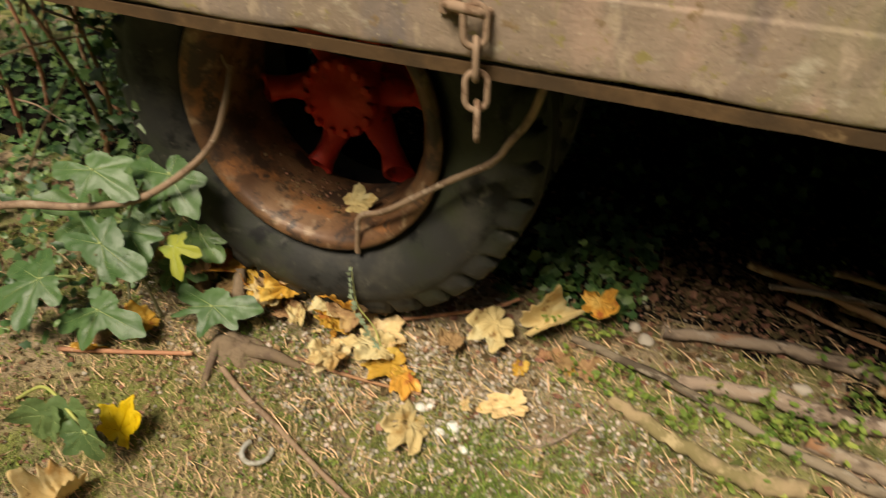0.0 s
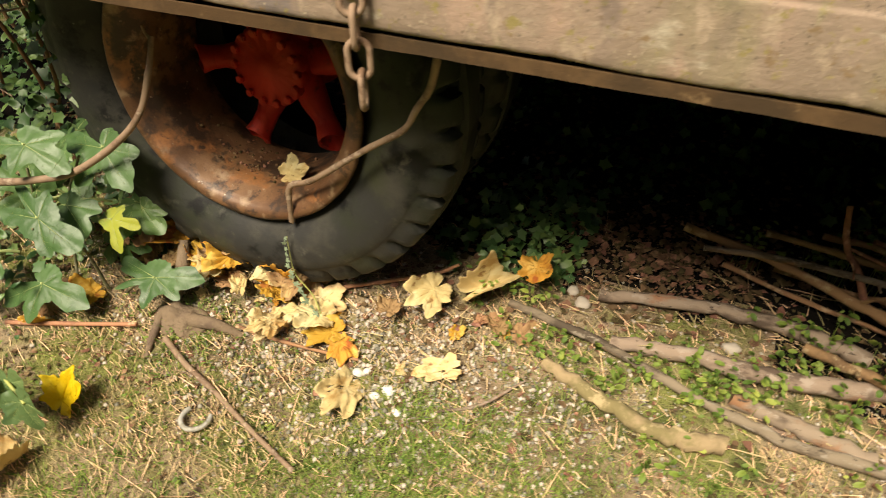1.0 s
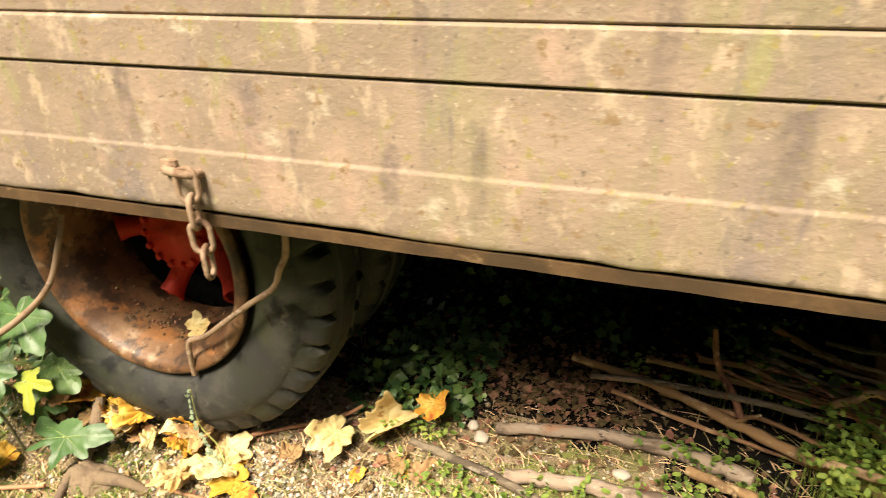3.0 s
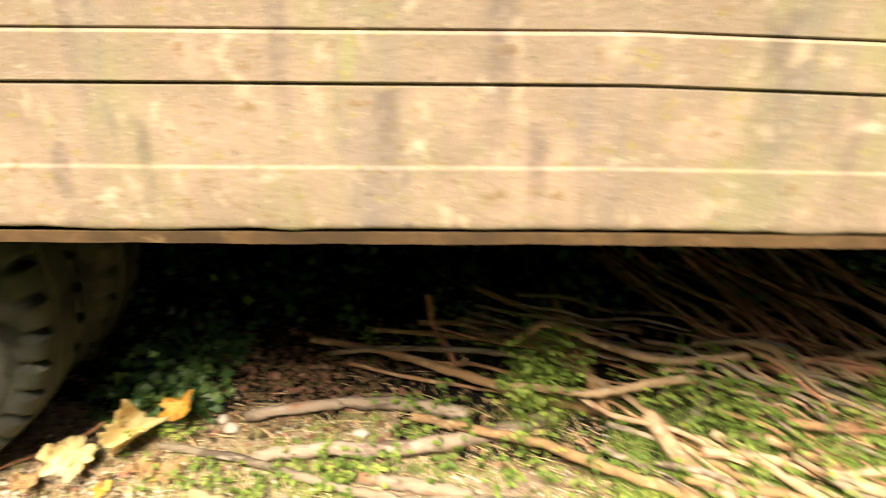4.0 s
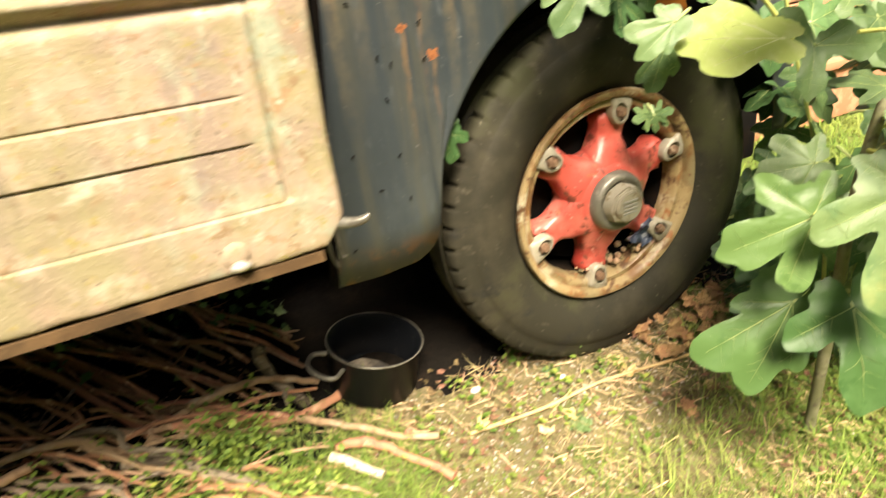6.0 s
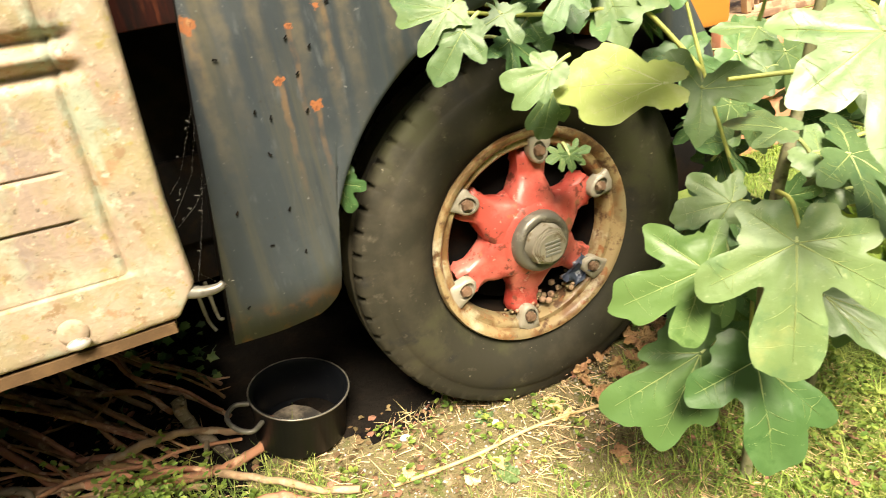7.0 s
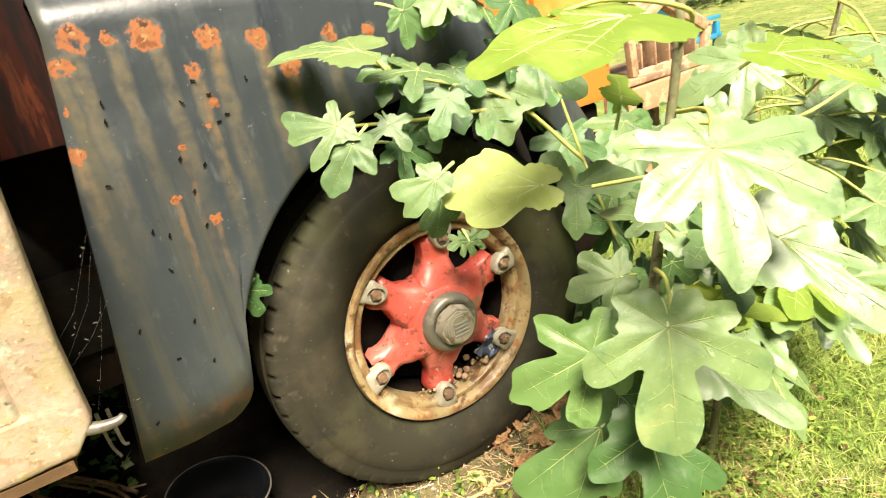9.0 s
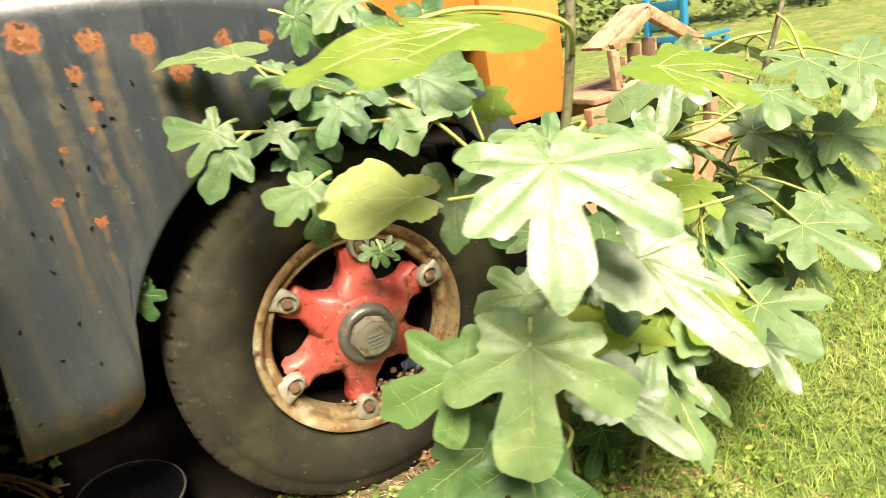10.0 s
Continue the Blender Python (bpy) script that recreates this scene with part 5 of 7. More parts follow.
# small sprig in front of the rim and one behind the tyre
for at, tip, s in (((3.877, 0.26, 0.752), (-0.9, -0.2, -0.1), 0.042), ((3.905, 0.26, 0.744), (0.9, -0.2, 0.1), 0.045), ((3.89, 0.25, 0.748), (0.1, -0.2, -0.8), 0.04), ((3.348, 0.297, 0.825), (0.25, -0.12, -0.9), 0.07), ((3.345, 0.295, 0.84), (0.1, -0.2, 0.5), 0.036)):
    leaf_on(tree, at, tip, (-0.3, -0.8, 0.4), s, [fig_shaded if s > 0.06 else fig_green, fig_vein], rng, droop=0.2, stalk=0.03, deep=0.2 if s > 0.06 else 0.6)
shoots = [[(4.14, -0.14, 0.86), (4.05, -0.2, 0.93), (3.95, -0.3, 0.98), (3.83, -0.26, 0.99)], [(4.18, -0.15, 1.02), (4.1, -0.28, 1.05), (3.92, -0.42, 1.05)], [(4.1, -0.14, 0.7), (4.04, -0.22, 0.72), (3.9, -0.35, 0.74)],
          [(4.11, -0.14, 0.74), (4.25, -0.22, 0.8), (4.45, -0.3, 0.82)], [(4.07, -0.14, 0.35), (4.0, -0.18, 0.4), (3.89, -0.17, 0.42)], [(4.07, -0.14, 0.38), (4.03, -0.24, 0.42), (3.95, -0.3, 0.43)],
          [(4.08, -0.14, 0.5), (3.95, -0.2, 0.62), (3.79, -0.26, 0.69)], [(4.2, -0.15, 1.15), (4.1, -0.25, 1.22), (3.95, -0.22, 1.265), (3.83, -0.2, 1.26)], [(4.15, 0.1, 0.9), (4.0, 0.16, 1.08), (3.8, 0.2, 1.17), (3.65, 0.23, 1.26)],
          [(4.0, 0.17, 1.06), (3.8, 0.2, 1.08), (3.6, 0.15, 1.12)], [(4.18, -0.15, 1.0), (4.3, -0.3, 0.98), (4.45, -0.35, 1.02)], [(4.07, -0.13, 0.2), (4.2, 0.0, 0.5), (4.15, 0.1, 0.9), (4.12, 0.14, 1.1)]]
for pts in shoots:
    stem_on(tree, pts, 0.0052, 0.0034, fig_shoot, "shoot")

second = thing("fig_sapling", "slim fig sapling with drooping green leaves on the lawn", "fig tree", (4.5, -0.06, height(4.5, -0.06)))
stem_on(second, [(4.36, -0.06, -0.03), (4.5, -0.06, 0.5), (4.56, -0.06, 0.6), (4.71, -0.06, 0.76), (4.82, -0.06, 0.9), (4.91, -0.06, 1.05), (5.02, -0.06, 1.35)], 0.011, 0.006, fig_bark, "trunk", n=6)
for k in range(34):
    t = rng.uniform(0.1, 1.0)
    p = Vector((4.42, -0.06, 0.35)).lerp(Vector((4.95, -0.06, 1.15)), t)
    a = rng.uniform(0, 6.28)
    q = p + Vector((math.cos(a) * 0.22, math.sin(a) * 0.2 - 0.03, rng.uniform(-0.1, 0.1)))
    leaf_on(second, q, (math.cos(a), math.sin(a), rng.uniform(-0.7, 0.0)), (rng.gauss(-0.3, 0.2), -0.6, 0.72), rng.uniform(0.1, 0.17), [(fig_gloss, fig_green, fig_sunlit, fig_gloss)[k % 4], fig_vein], rng, droop=0.3, stalk=0.05)
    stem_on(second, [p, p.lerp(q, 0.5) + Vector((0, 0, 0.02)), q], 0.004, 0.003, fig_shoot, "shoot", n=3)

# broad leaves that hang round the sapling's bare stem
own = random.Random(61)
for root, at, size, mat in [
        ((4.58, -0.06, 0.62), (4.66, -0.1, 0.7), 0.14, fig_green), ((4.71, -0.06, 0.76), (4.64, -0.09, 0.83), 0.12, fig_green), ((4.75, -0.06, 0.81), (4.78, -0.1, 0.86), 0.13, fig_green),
        ((4.82, -0.06, 0.9), (4.93, -0.1, 0.86), 0.17, fig_sunlit), ((4.74, -0.06, 0.79), (4.86, -0.12, 0.75), 0.16, fig_green), ((4.52, -0.06, 0.53), (4.7, -0.14, 0.55), 0.15, fig_shaded),
        ((4.5, -0.06, 0.5), (4.62, -0.14, 0.58), 0.14, fig_shaded), ((4.56, -0.06, 0.6), (4.84, -0.18, 0.53), 0.17, fig_green), ((4.5, -0.06, 0.45), (4.8, -0.16, 0.42), 0.16, fig_green),
        ((4.48, -0.06, 0.42), (4.72, -0.14, 0.44), 0.16, fig_shaded), ((4.54, -0.06, 0.56), (4.52, -0.14, 0.68), 0.13, fig_shaded), ((4.9, -0.06, 1.04), (4.98, -0.08, 1.03), 0.17, fig_sunlit)]:
    away = (Vector(at) - Vector(root)).normalized()
    leaf_on(second, at, (away.x + own.gauss(0, 0.2), -0.3, away.z - 0.45), (own.gauss(0, 0.2), -0.6, 0.75), size, [mat, fig_vein], own, droop=0.3, cup=0.2, stalk=0.05, deep=0.5)
    stem_on(second, [root, Vector(root).lerp(Vector(at), 0.5) + Vector((0, 0, 0.015)), at], 0.004, 0.003, fig_shoot, "shoot", n=3)

# ---- fig suckers left of the rear wheel ----
sucker = thing("fig_sucker", "low fig shoots with lobed green leaves by the rear wheel", "fig plant", (-0.15, 0.08, height(-0.15, 0.08)))
hero((-0.129, 0.02, 0.255), (0.949, -0.164, -0.269), (0.1, -0.652, 0.752), 0.115, fig_fresh_shade, [(-0.0, 1.0, 0.29), (0.63, 0.74, 0.25), (2.72, 0.8, 0.29), (-2.96, 0.89, 0.27), (-1.98, 0.55, 0.25)], deep=0.5, plant=sucker)
hero((0.069, 0.1, 0.091), (0.961, 0.221, 0.166), (0, -0.6, 0.8), 0.108, fig_fresh_shade, [(0.0, 1.0, 0.27), (3.12, 1.12, 0.24), (0.65, 0.74, 0.2), (1.87, 0.66, 0.24), (-2.7, 0.95, 0.2)], deep=0.5, plant=sucker)
hero((-0.037, 0.16, 0.379), (0.808, -0.445, -0.386), (0, -0.655, 0.756), 0.110, fig_fresh_shade, [(0.0, 1.0, 0.29), (1.27, 0.87, 0.29), (-0.68, 0.77, 0.27), (2.5, 0.94, 0.27), (-2.33, 0.44, 0.27)], deep=0.5, plant=sucker)
hero((-0.18, 0, 0.067), (0.993, -0.095, -0.072), (0, -0.6, 0.8), 0.119, fig_fresh_shade, [(0.0, 1.0, 0.29), (1.44, 0.73, 0.29), (2.39, 0.9, 0.29), (-0.93, 0.31, 0.25)], deep=0.5, plant=sucker)
hero((-0.165, 0.08, 0.398), (0.969, -0.123, -0.214), (0.1, -0.597, 0.796), 0.108, fig_fresh_shade, [(0.0, 1.0, 0.29), (1.34, 0.6, 0.29), (-0.82, 0.72, 0.27), (2.66, 0.86, 0.29)], deep=0.5, plant=sucker)
hero((-0.137, 0.1, 0.24), (0.99, 0.112, 0.084), (0, -0.6, 0.8), 0.079, fig_fresh_shade, [(-0.0, 1.0, 0.29), (0.78, 1.19, 0.29), (-1.71, 0.43, 0.29)], deep=0.5, plant=sucker)
hero((-0.033, 0.12, 0.216), (1, 0.022, 0.022), (0, -0.707, 0.707), 0.067, leaf_yellow_green, [(0.0, 1.0, 0.24), (1.04, 1.1, 0.25), (2.77, 0.53, 0.24), (-1.11, 0.6, 0.24)], deep=0.5, plant=sucker)
for at, tip, face, size in [
        ((-0.25, 0.12, 0.24), (-0.4, -0.3, 0.3), (0.0, -0.5, 0.8), 0.11), ((-0.3, -0.03, 0.14), (-0.5, -0.5, -0.2), (0.0, -0.5, 0.85), 0.12),
        ((-0.02, 0.2, 0.2), (0.6, -0.3, -0.4), (-0.1, -0.7, 0.7), 0.07), ((-0.08, 0.16, 0.12), (0.4, -0.4, -0.7), (0.0, -0.7, 0.6), 0.08), ((-0.22, 0.25, 0.34), (0.5, -0.4, -0.1), (0.0, -0.7, 0.7), 0.1)]:
    leaf_on(sucker, at, tip, face, size, [fig_fresh_shade, fig_vein], rng, droop=0.3, cup=0.2, stalk=0.06, deep=0.5)
for k in range(12):
    at = (rng.uniform(-0.34, 0.02), rng.uniform(0.08, 0.3), rng.uniform(0.06, 0.26))
    leaf_on(sucker, at, (rng.gauss(0.3, 0.6), -0.4, rng.gauss(-0.2, 0.3)), (rng.gauss(0, 0.3), -0.6, 0.75), rng.uniform(0.06, 0.1), [fig_fresh_shade, fig_vein], rng, droop=0.3, cup=0.2, stalk=0.05, deep=0.5)
stem_on(sucker, [(-0.7, -0.02, 0.1), (-0.48, 0.0, 0.25), (-0.35, 0.015, 0.3), (-0.22, 0.03, 0.32), (-0.15, 0.06, 0.325), (-0.06, 0.09, 0.35), (0.04, 0.13, 0.42), (0.1, 0.16, 0.49), (0.12, 0.19, 0.57), (0.12, 0.22, 0.63)], 0.0105, 0.006, stem_bark, "bare_stem", "bare tan stem curving up past the rim", 8)
stem_on(sucker, [(0.118, 0.22, 0.62), (0.108, 0.218, 0.635), (0.105, 0.216, 0.65)], 0.004, 0.002, stem_bark, "bud", n=3)
for pts in ([(-0.1, 0.1, 0.0), (-0.12, 0.08, 0.15), (-0.13, 0.0, 0.24)], [(-0.05, 0.1, 0.0), (0.0, 0.1, 0.05), (0.03, 0.11, 0.085)], [(-0.2, 0.1, 0.0), (-0.2, 0.15, 0.2), (-0.12, 0.16, 0.34)], [(-0.25, 0.05, 0.0), (-0.26, 0.1, 0.15), (-0.25, 0.12, 0.3)]):
    stem_on(sucker, pts, 0.0038, 0.003, fig_bark, "shoot")
# pale limp leaves of another shoot in the grass
limp = thing("limp_shoot", "pale limp green leaves hanging over the grass", "plant", (0.0, -0.25, height(0.0, -0.25)))
for at, tip, s in (((0.0, -0.25, 0.06), (0.2, -0.3, -0.9), 0.07), ((0.05, -0.27, 0.05), (0.5, -0.2, -0.8), 0.06), ((-0.05, -0.27, 0.05), (-0.3, -0.3, -0.8), 0.07)):
    leaf_on(limp, at, tip, (0.2, -0.9, 0.3), s, [fig_green, fig_vein], rng, deep=0.1, droop=0.3, cup=-0.7)
stem_on(limp, [(-0.25, -0.2, -0.06), (-0.1, -0.22, 0.06), (0.0, -0.25, 0.065), (0.06, -0.27, 0.05)], 0.004, 0.003, fig_shoot)

# ---- twig, strand, roots, cane ----
def stick(name, label, pts, r0, r1, mat, category="branch", group="", n=6, sides=10, rough=0.14, cut=True, stubs=0):
    """A bent piece of wood with swellings; stubs: short side twigs on it."""
    own = random.Random(int(pts[0][0] * 7919 + pts[-1][1] * 104729))
    line = spline(pts, n)
    seed = own.uniform(0, 60)
    if group:
        for k, p in enumerate(line[1:-1], 1):
            line[k] = p + r0 * 0.55 * noise.noise_vector(Vector((k * 0.9 + seed, seed, 0)))
    bm = bmesh.new()
    tube(bm, line, r0, r1, sides, rough=rough, cut=1 if cut else 0, seed=pts[0][0] * 9)
    for v in bm.verts:
        k = min(range(len(line)), key=lambda q: (line[q] - v.co).length_squared)
        v.co += (v.co - line[k]) * 0.22 * noise.noise(Vector((k * 1.7 + seed, 0, seed)))
    for _ in range(stubs):
        k = own.randrange(1, len(line) - 1)
        way = (line[k + 1] - line[k]).normalized()
        out = (way + Vector((own.gauss(0, 0.7), own.gauss(-0.2, 0.7), own.uniform(0, 0.9)))).normalized()
        tip = line[k] + out * own.uniform(0.025, 0.09)
        tube(bm, [line[k], line[k].lerp(tip, 0.6) + Vector((own.gauss(0, 0.004), 0, own.gauss(0, 0.004))), tip], r0 * 0.5, r0 * 0.3, 6, cut=1)
    ob = part(name, bm, [mat, cut_wood if own.random() < 0.35 else mat])
    return tagged(ob, label, category, group)


stick("leaning_twig", "thin brown twig leaning from the rim to the truck bed", [(0.388, 0.222, 0.262), (0.392, 0.216, 0.31), (0.4, 0.215, 0.36), (0.46, 0.2, 0.395), (0.54, 0.18, 0.46), (0.62, 0.165, 0.525), (0.69, 0.15, 0.58), (0.72, 0.135, 0.63), (0.75, 0.12, 0.68), (0.78, 0.08, 0.773)], 0.0065, 0.006, stem_bark, "twig", n=4)
bm = bmesh.new()
strand = thing("ivy_strand", "small ivy strand climbing the worn black tyre", "ivy", (0.44, 0.19, 0.07))
stem_on(strand, [(0.47, 0.17, 0.05), (0.44, 0.19, 0.09), (0.4, 0.19, 0.14), (0.385, 0.2, 0.19), (0.38, 0.205, 0.23)], 0.0018, 0.001, fig_shoot)
for k in range(14):
    t = k / 13
    p = Vector((0.46, 0.165, 0.06)).lerp(Vector((0.38, 0.198, 0.23)), t)
    p.x -= 0.025 * math.sin(t * 3.1)
    leaf_on(strand, p, (rng.uniform(-1, 1), -0.2, rng.uniform(-0.6, 0.6)), (0, -0.95, 0.3), 0.011 * (1.2 - 0.6 * t), [strand_mat, fig_vein], rng, droop=0.1, vein=False)
stick("cane", "long dry yellow cane lying on the ground", [(3.3, 0.255, height(3.3, 0.25) + 0.012), (3.51, 0.23, height(3.51, 0.23) + 0.012), (3.7, 0.225, height(3.7, 0.22) + 0.014), (3.95, 0.2, height(3.95, 0.2) + 0.012), (4.1, 0.19, height(4.1, 0.19) + 0.012)], 0.0055, 0.0045, cane_mat, "cane", rough=0.05)


def gz(x, y, up):
    return (x, y, height(x, y) + up)


root = thing("root_stump", "knobbly brown root stump with side roots in the soil", "root", (0.13, 0.08, height(0.13, 0.08)))
bm = bmesh.new()
bmesh.ops.create_icosphere(bm, subdivisions=5, radius=0.047)
for v in bm.verts:
    p = v.co.copy()
    v.co = Vector((p.x * 1.5, p.y * 1.0, p.z * 0.75)) * (1 + 0.42 * noise.noise(p * 17) + 0.16 * noise.noise(p * 45) + 0.06 * noise.noise(p * 140)) + Vector((0.14, 0.07, height(0.14, 0.07) + 0.002))
ob = part("knob", bm, root_bark, root)
ob.matrix_parent_inverse = Matrix.Translation(root.location).inverted()
for pts, r0, r1 in (([gz(0.1, 0.1, 0.03), gz(0.09, 0.16, 0.05), gz(0.06, 0.22, 0.08)], 0.022, 0.012), ([gz(0.1, 0.06, 0.02), gz(0.12, 0.0, 0.012), gz(0.13, -0.04, 0.0)], 0.012, 0.006), ([gz(0.18, 0.07, 0.02), gz(0.24, 0.08, 0.02), gz(0.3, 0.09, 0.0)], 0.018, 0.01)):
    stem_on(root, pts, r0, r1, root_bark, "side_root")
stick("ground_stick", "thin brown stick lying in the moss", [gz(0.15, 0.01, 0.012), gz(0.24, -0.03, 0.014), gz(0.336, -0.06, 0.012), gz(0.45, -0.105, 0.012), gz(0.58, -0.15, 0.01)], 0.0075, 0.005, stem_bark)
stick("ground_stick", "thin dark twig lying in the litter", [gz(-0.26, -0.07, 0.012), gz(-0.1, -0.02, 0.014), gz(0.06, 0.02, 0.02)], 0.006, 0.005, bark_red)
stick("ground_stick", "thin dark twig lying among fallen leaves", [gz(0.28, 0.1, 0.012), gz(0.42, 0.1, 0.015), gz(0.59, 0.115, 0.01)], 0.0045, 0.0035, bark_red)
stick("ground_stick", "thin curved grey twig in the moss", [gz(0.8, 0.06, 0.006), gz(0.88, 0.1, 0.014), gz(0.95, 0.19, 0.008)], 0.004, 0.003, bark_grey)
stick("ground_stick", "thin root along the foot of the tyre", [gz(0.4, 0.24, 0.012), gz(0.52, 0.3, 0.015), gz(0.66, 0.38, 0.02), gz(0.72, 0.4, 0.05)], 0.006, 0.004, bark_red)

# ---- cut logs in front of the pile ----
PILE = "pile of cut branches"
stick("log", "grey brown cut log half under the truck", stubs=2, pts=[gz(1.05, 0.45, 0.022), gz(1.2, 0.47, 0.03), gz(1.354, 0.485, 0.035), gz(1.5, 0.48, 0.03), gz(1.62, 0.455, 0.03)], r0=0.014, r1=0.019, mat=bark_grey, group=PILE)
stick("log", "smooth grey cut log with a pale end", [gz(1.1, 0.335, 0.02), gz(1.25, 0.345, 0.03), gz(1.4, 0.345, 0.035), gz(1.55, 0.36, 0.035), gz(1.68, 0.4, 0.03), gz(1.84, 0.45, 0.03)], 0.017, 0.022, bark_grey, group=PILE)
stick("log", "mossy bent log sunk in the grass", [gz(0.975, 0.245, 0.008), gz(1.05, 0.215, 0.016), gz(1.133, 0.185, 0.018), gz(1.22, 0.16, 0.018), gz(1.3, 0.165, 0.018), gz(1.36, 0.18, 0.012)], 0.014, 0.02, moss_wood, group=PILE, rough=0.25)
stick("log", "long thin grey pole lying in the grass", [gz(0.86, 0.365, 0.015), gz(1.067, 0.325, 0.02), gz(1.317, 0.255, 0.02), gz(1.479, 0.222, 0.02), gz(1.66, 0.21, 0.02), gz(1.85, 0.19, 0.02)], 0.009, 0.015, bark_grey, group=PILE)
stick("log", "short grey log half sunk in the grass", [gz(1.36, 0.29, 0.012), gz(1.48, 0.265, 0.014), gz(1.62, 0.235, 0.012)], 0.016, 0.018, bark_grey, group=PILE, rough=0.25)

# ---- the pile of branches ----
def heap(x, y):
    """Height of the branch pile over the ground."""
    return 0.17 * math.exp(-((x - 2.1) / 0.62) ** 2 - ((y - 0.62) / 0.3) ** 2) + 0.3 * math.exp(-((x - 2.5) / 0.4) ** 2 - ((y - 1.05) / 0.25) ** 2)


named = [
    ([(1.37, 0.62, 0.25), (1.58, 0.62, 0.23), (1.79, 0.62, 0.21), (1.98, 0.62, 0.2)], 0.008, 0.009, bark_red), ([(1.25, 0.58, 0.2), (1.41, 0.58, 0.215), (1.64, 0.58, 0.21), (1.79, 0.58, 0.19)], 0.007, 0.009, bark_grey),
    ([(1.515, 0.67, 0.33), (1.53, 0.63, 0.26), (1.57, 0.59, 0.21), (1.6, 0.55, 0.15)], 0.006, 0.009, bark_red), ([(1.2, 0.62, 0.22), (1.42, 0.58, 0.2), (1.6, 0.53, 0.17), (1.75, 0.5, 0.14), (1.97, 0.48, 0.09)], 0.01, 0.016, bark_red),
    ([(1.74, 0.52, 0.28), (1.81, 0.52, 0.328), (1.87, 0.51, 0.32), (1.95, 0.51, 0.28), (2.1, 0.51, 0.23), (2.21, 0.5, 0.235), (2.33, 0.5, 0.25)], 0.009, 0.012, bark_tan),
    ([(1.72, 0.42, 0.21), (1.77, 0.42, 0.21), (1.91, 0.42, 0.19), (1.98, 0.42, 0.2), (2.06, 0.42, 0.22), (2.16, 0.42, 0.235)], 0.009, 0.012, bark_tan),
    ([(1.48, 0.42, 0.12), (1.6, 0.38, 0.12), (1.77, 0.34, 0.11), (1.94, 0.27, 0.09), (2.15, 0.19, 0.06)], 0.011, 0.014, bark_red), ([(1.65, 0.75, 0.31), (1.79, 0.75, 0.25), (1.98, 0.75, 0.2), (2.14, 0.75, 0.17)], 0.008, 0.011, bark_red),
    ([(1.87, 0.8, 0.3), (1.9, 0.65, 0.22), (1.94, 0.5, 0.17), (1.97, 0.42, 0.12)], 0.012, 0.014, bark_red),
    ([(2.48, 0.57, 0.1), (2.59, 0.58, 0.16), (2.68, 0.58, 0.2), (2.81, 0.58, 0.21), (2.89, 0.58, 0.19), (3.0, 0.58, 0.13)], 0.014, 0.009, bark_tan), ([(2.21, 0.55, 0.25), (2.31, 0.55, 0.26), (2.42, 0.55, 0.24), (2.46, 0.55, 0.19), (2.54, 0.55, 0.12)], 0.01, 0.013, bark_tan),
    ([(2.87, 0.63, 0.275), (2.88, 0.6, 0.2), (2.92, 0.58, 0.13), (2.96, 0.55, 0.09)], 0.017, 0.016, bark_grey), ([(2.78, 0.5, 0.13), (2.91, 0.5, 0.11), (2.99, 0.5, 0.11), (3.06, 0.5, 0.14), (3.075, 0.5, 0.2)], 0.012, 0.014, bark_red),
]
for pts, r0, r1, mat in named:
    stick("branch", "cut branch lying on the pile", pts, r0, r1, mat, group=PILE, n=6, sides=8, stubs=1)
flat = [
    ([(2.91, 0.47), (3.02, 0.4), (3.12, 0.33), (3.22, 0.27)], 0.03, 0.011, bark_tan), ([(2.97, 0.35), (3.04, 0.34), (3.11, 0.28), (3.2, 0.15)], 0.03, 0.013, bark_red), ([(2.95, 0.33), (3.05, 0.23)], 0.03, 0.014, cut_wood),
    ([(2.87, 0.23), (2.89, 0.16), (2.91, 0.08), (2.93, 0.01)], 0.03, 0.013, bark_tan), ([(2.5, 0.25), (2.69, 0.16), (2.83, 0.1)], 0.045, 0.015, bark_tan), ([(2.2, 0.34), (2.41, 0.19), (2.51, 0.12), (2.6, 0.06)], 0.045, 0.014, bark_tan),
    ([(2.05, 0.38), (2.13, 0.28), (2.21, 0.18), (2.31, 0.09)], 0.05, 0.022, bark_tan), ([(2.02, 0.3), (2.2, 0.15), (2.28, 0.05)], 0.03, 0.015, bark_tan), ([(2.35, 0.3), (2.45, 0.24), (2.62, 0.18)], 0.06, 0.013, bark_tan),
    ([(2.0, 0.14), (2.15, 0.1), (2.3, 0.02)], 0.02, 0.012, bark_tan), ([(2.7, 0.05), (2.85, 0.04), (3.0, 0.0)], 0.015, 0.012, bark_grey),
]
for pts, up, r, mat in flat:
    stick("branch", "pale cut branch lying in the grass", [gz(x, y, up + 0.6 * heap(x, y) * (y > 0.3)) for x, y in pts], r, r * 0.85, mat, group=PILE, n=4, sides=8)
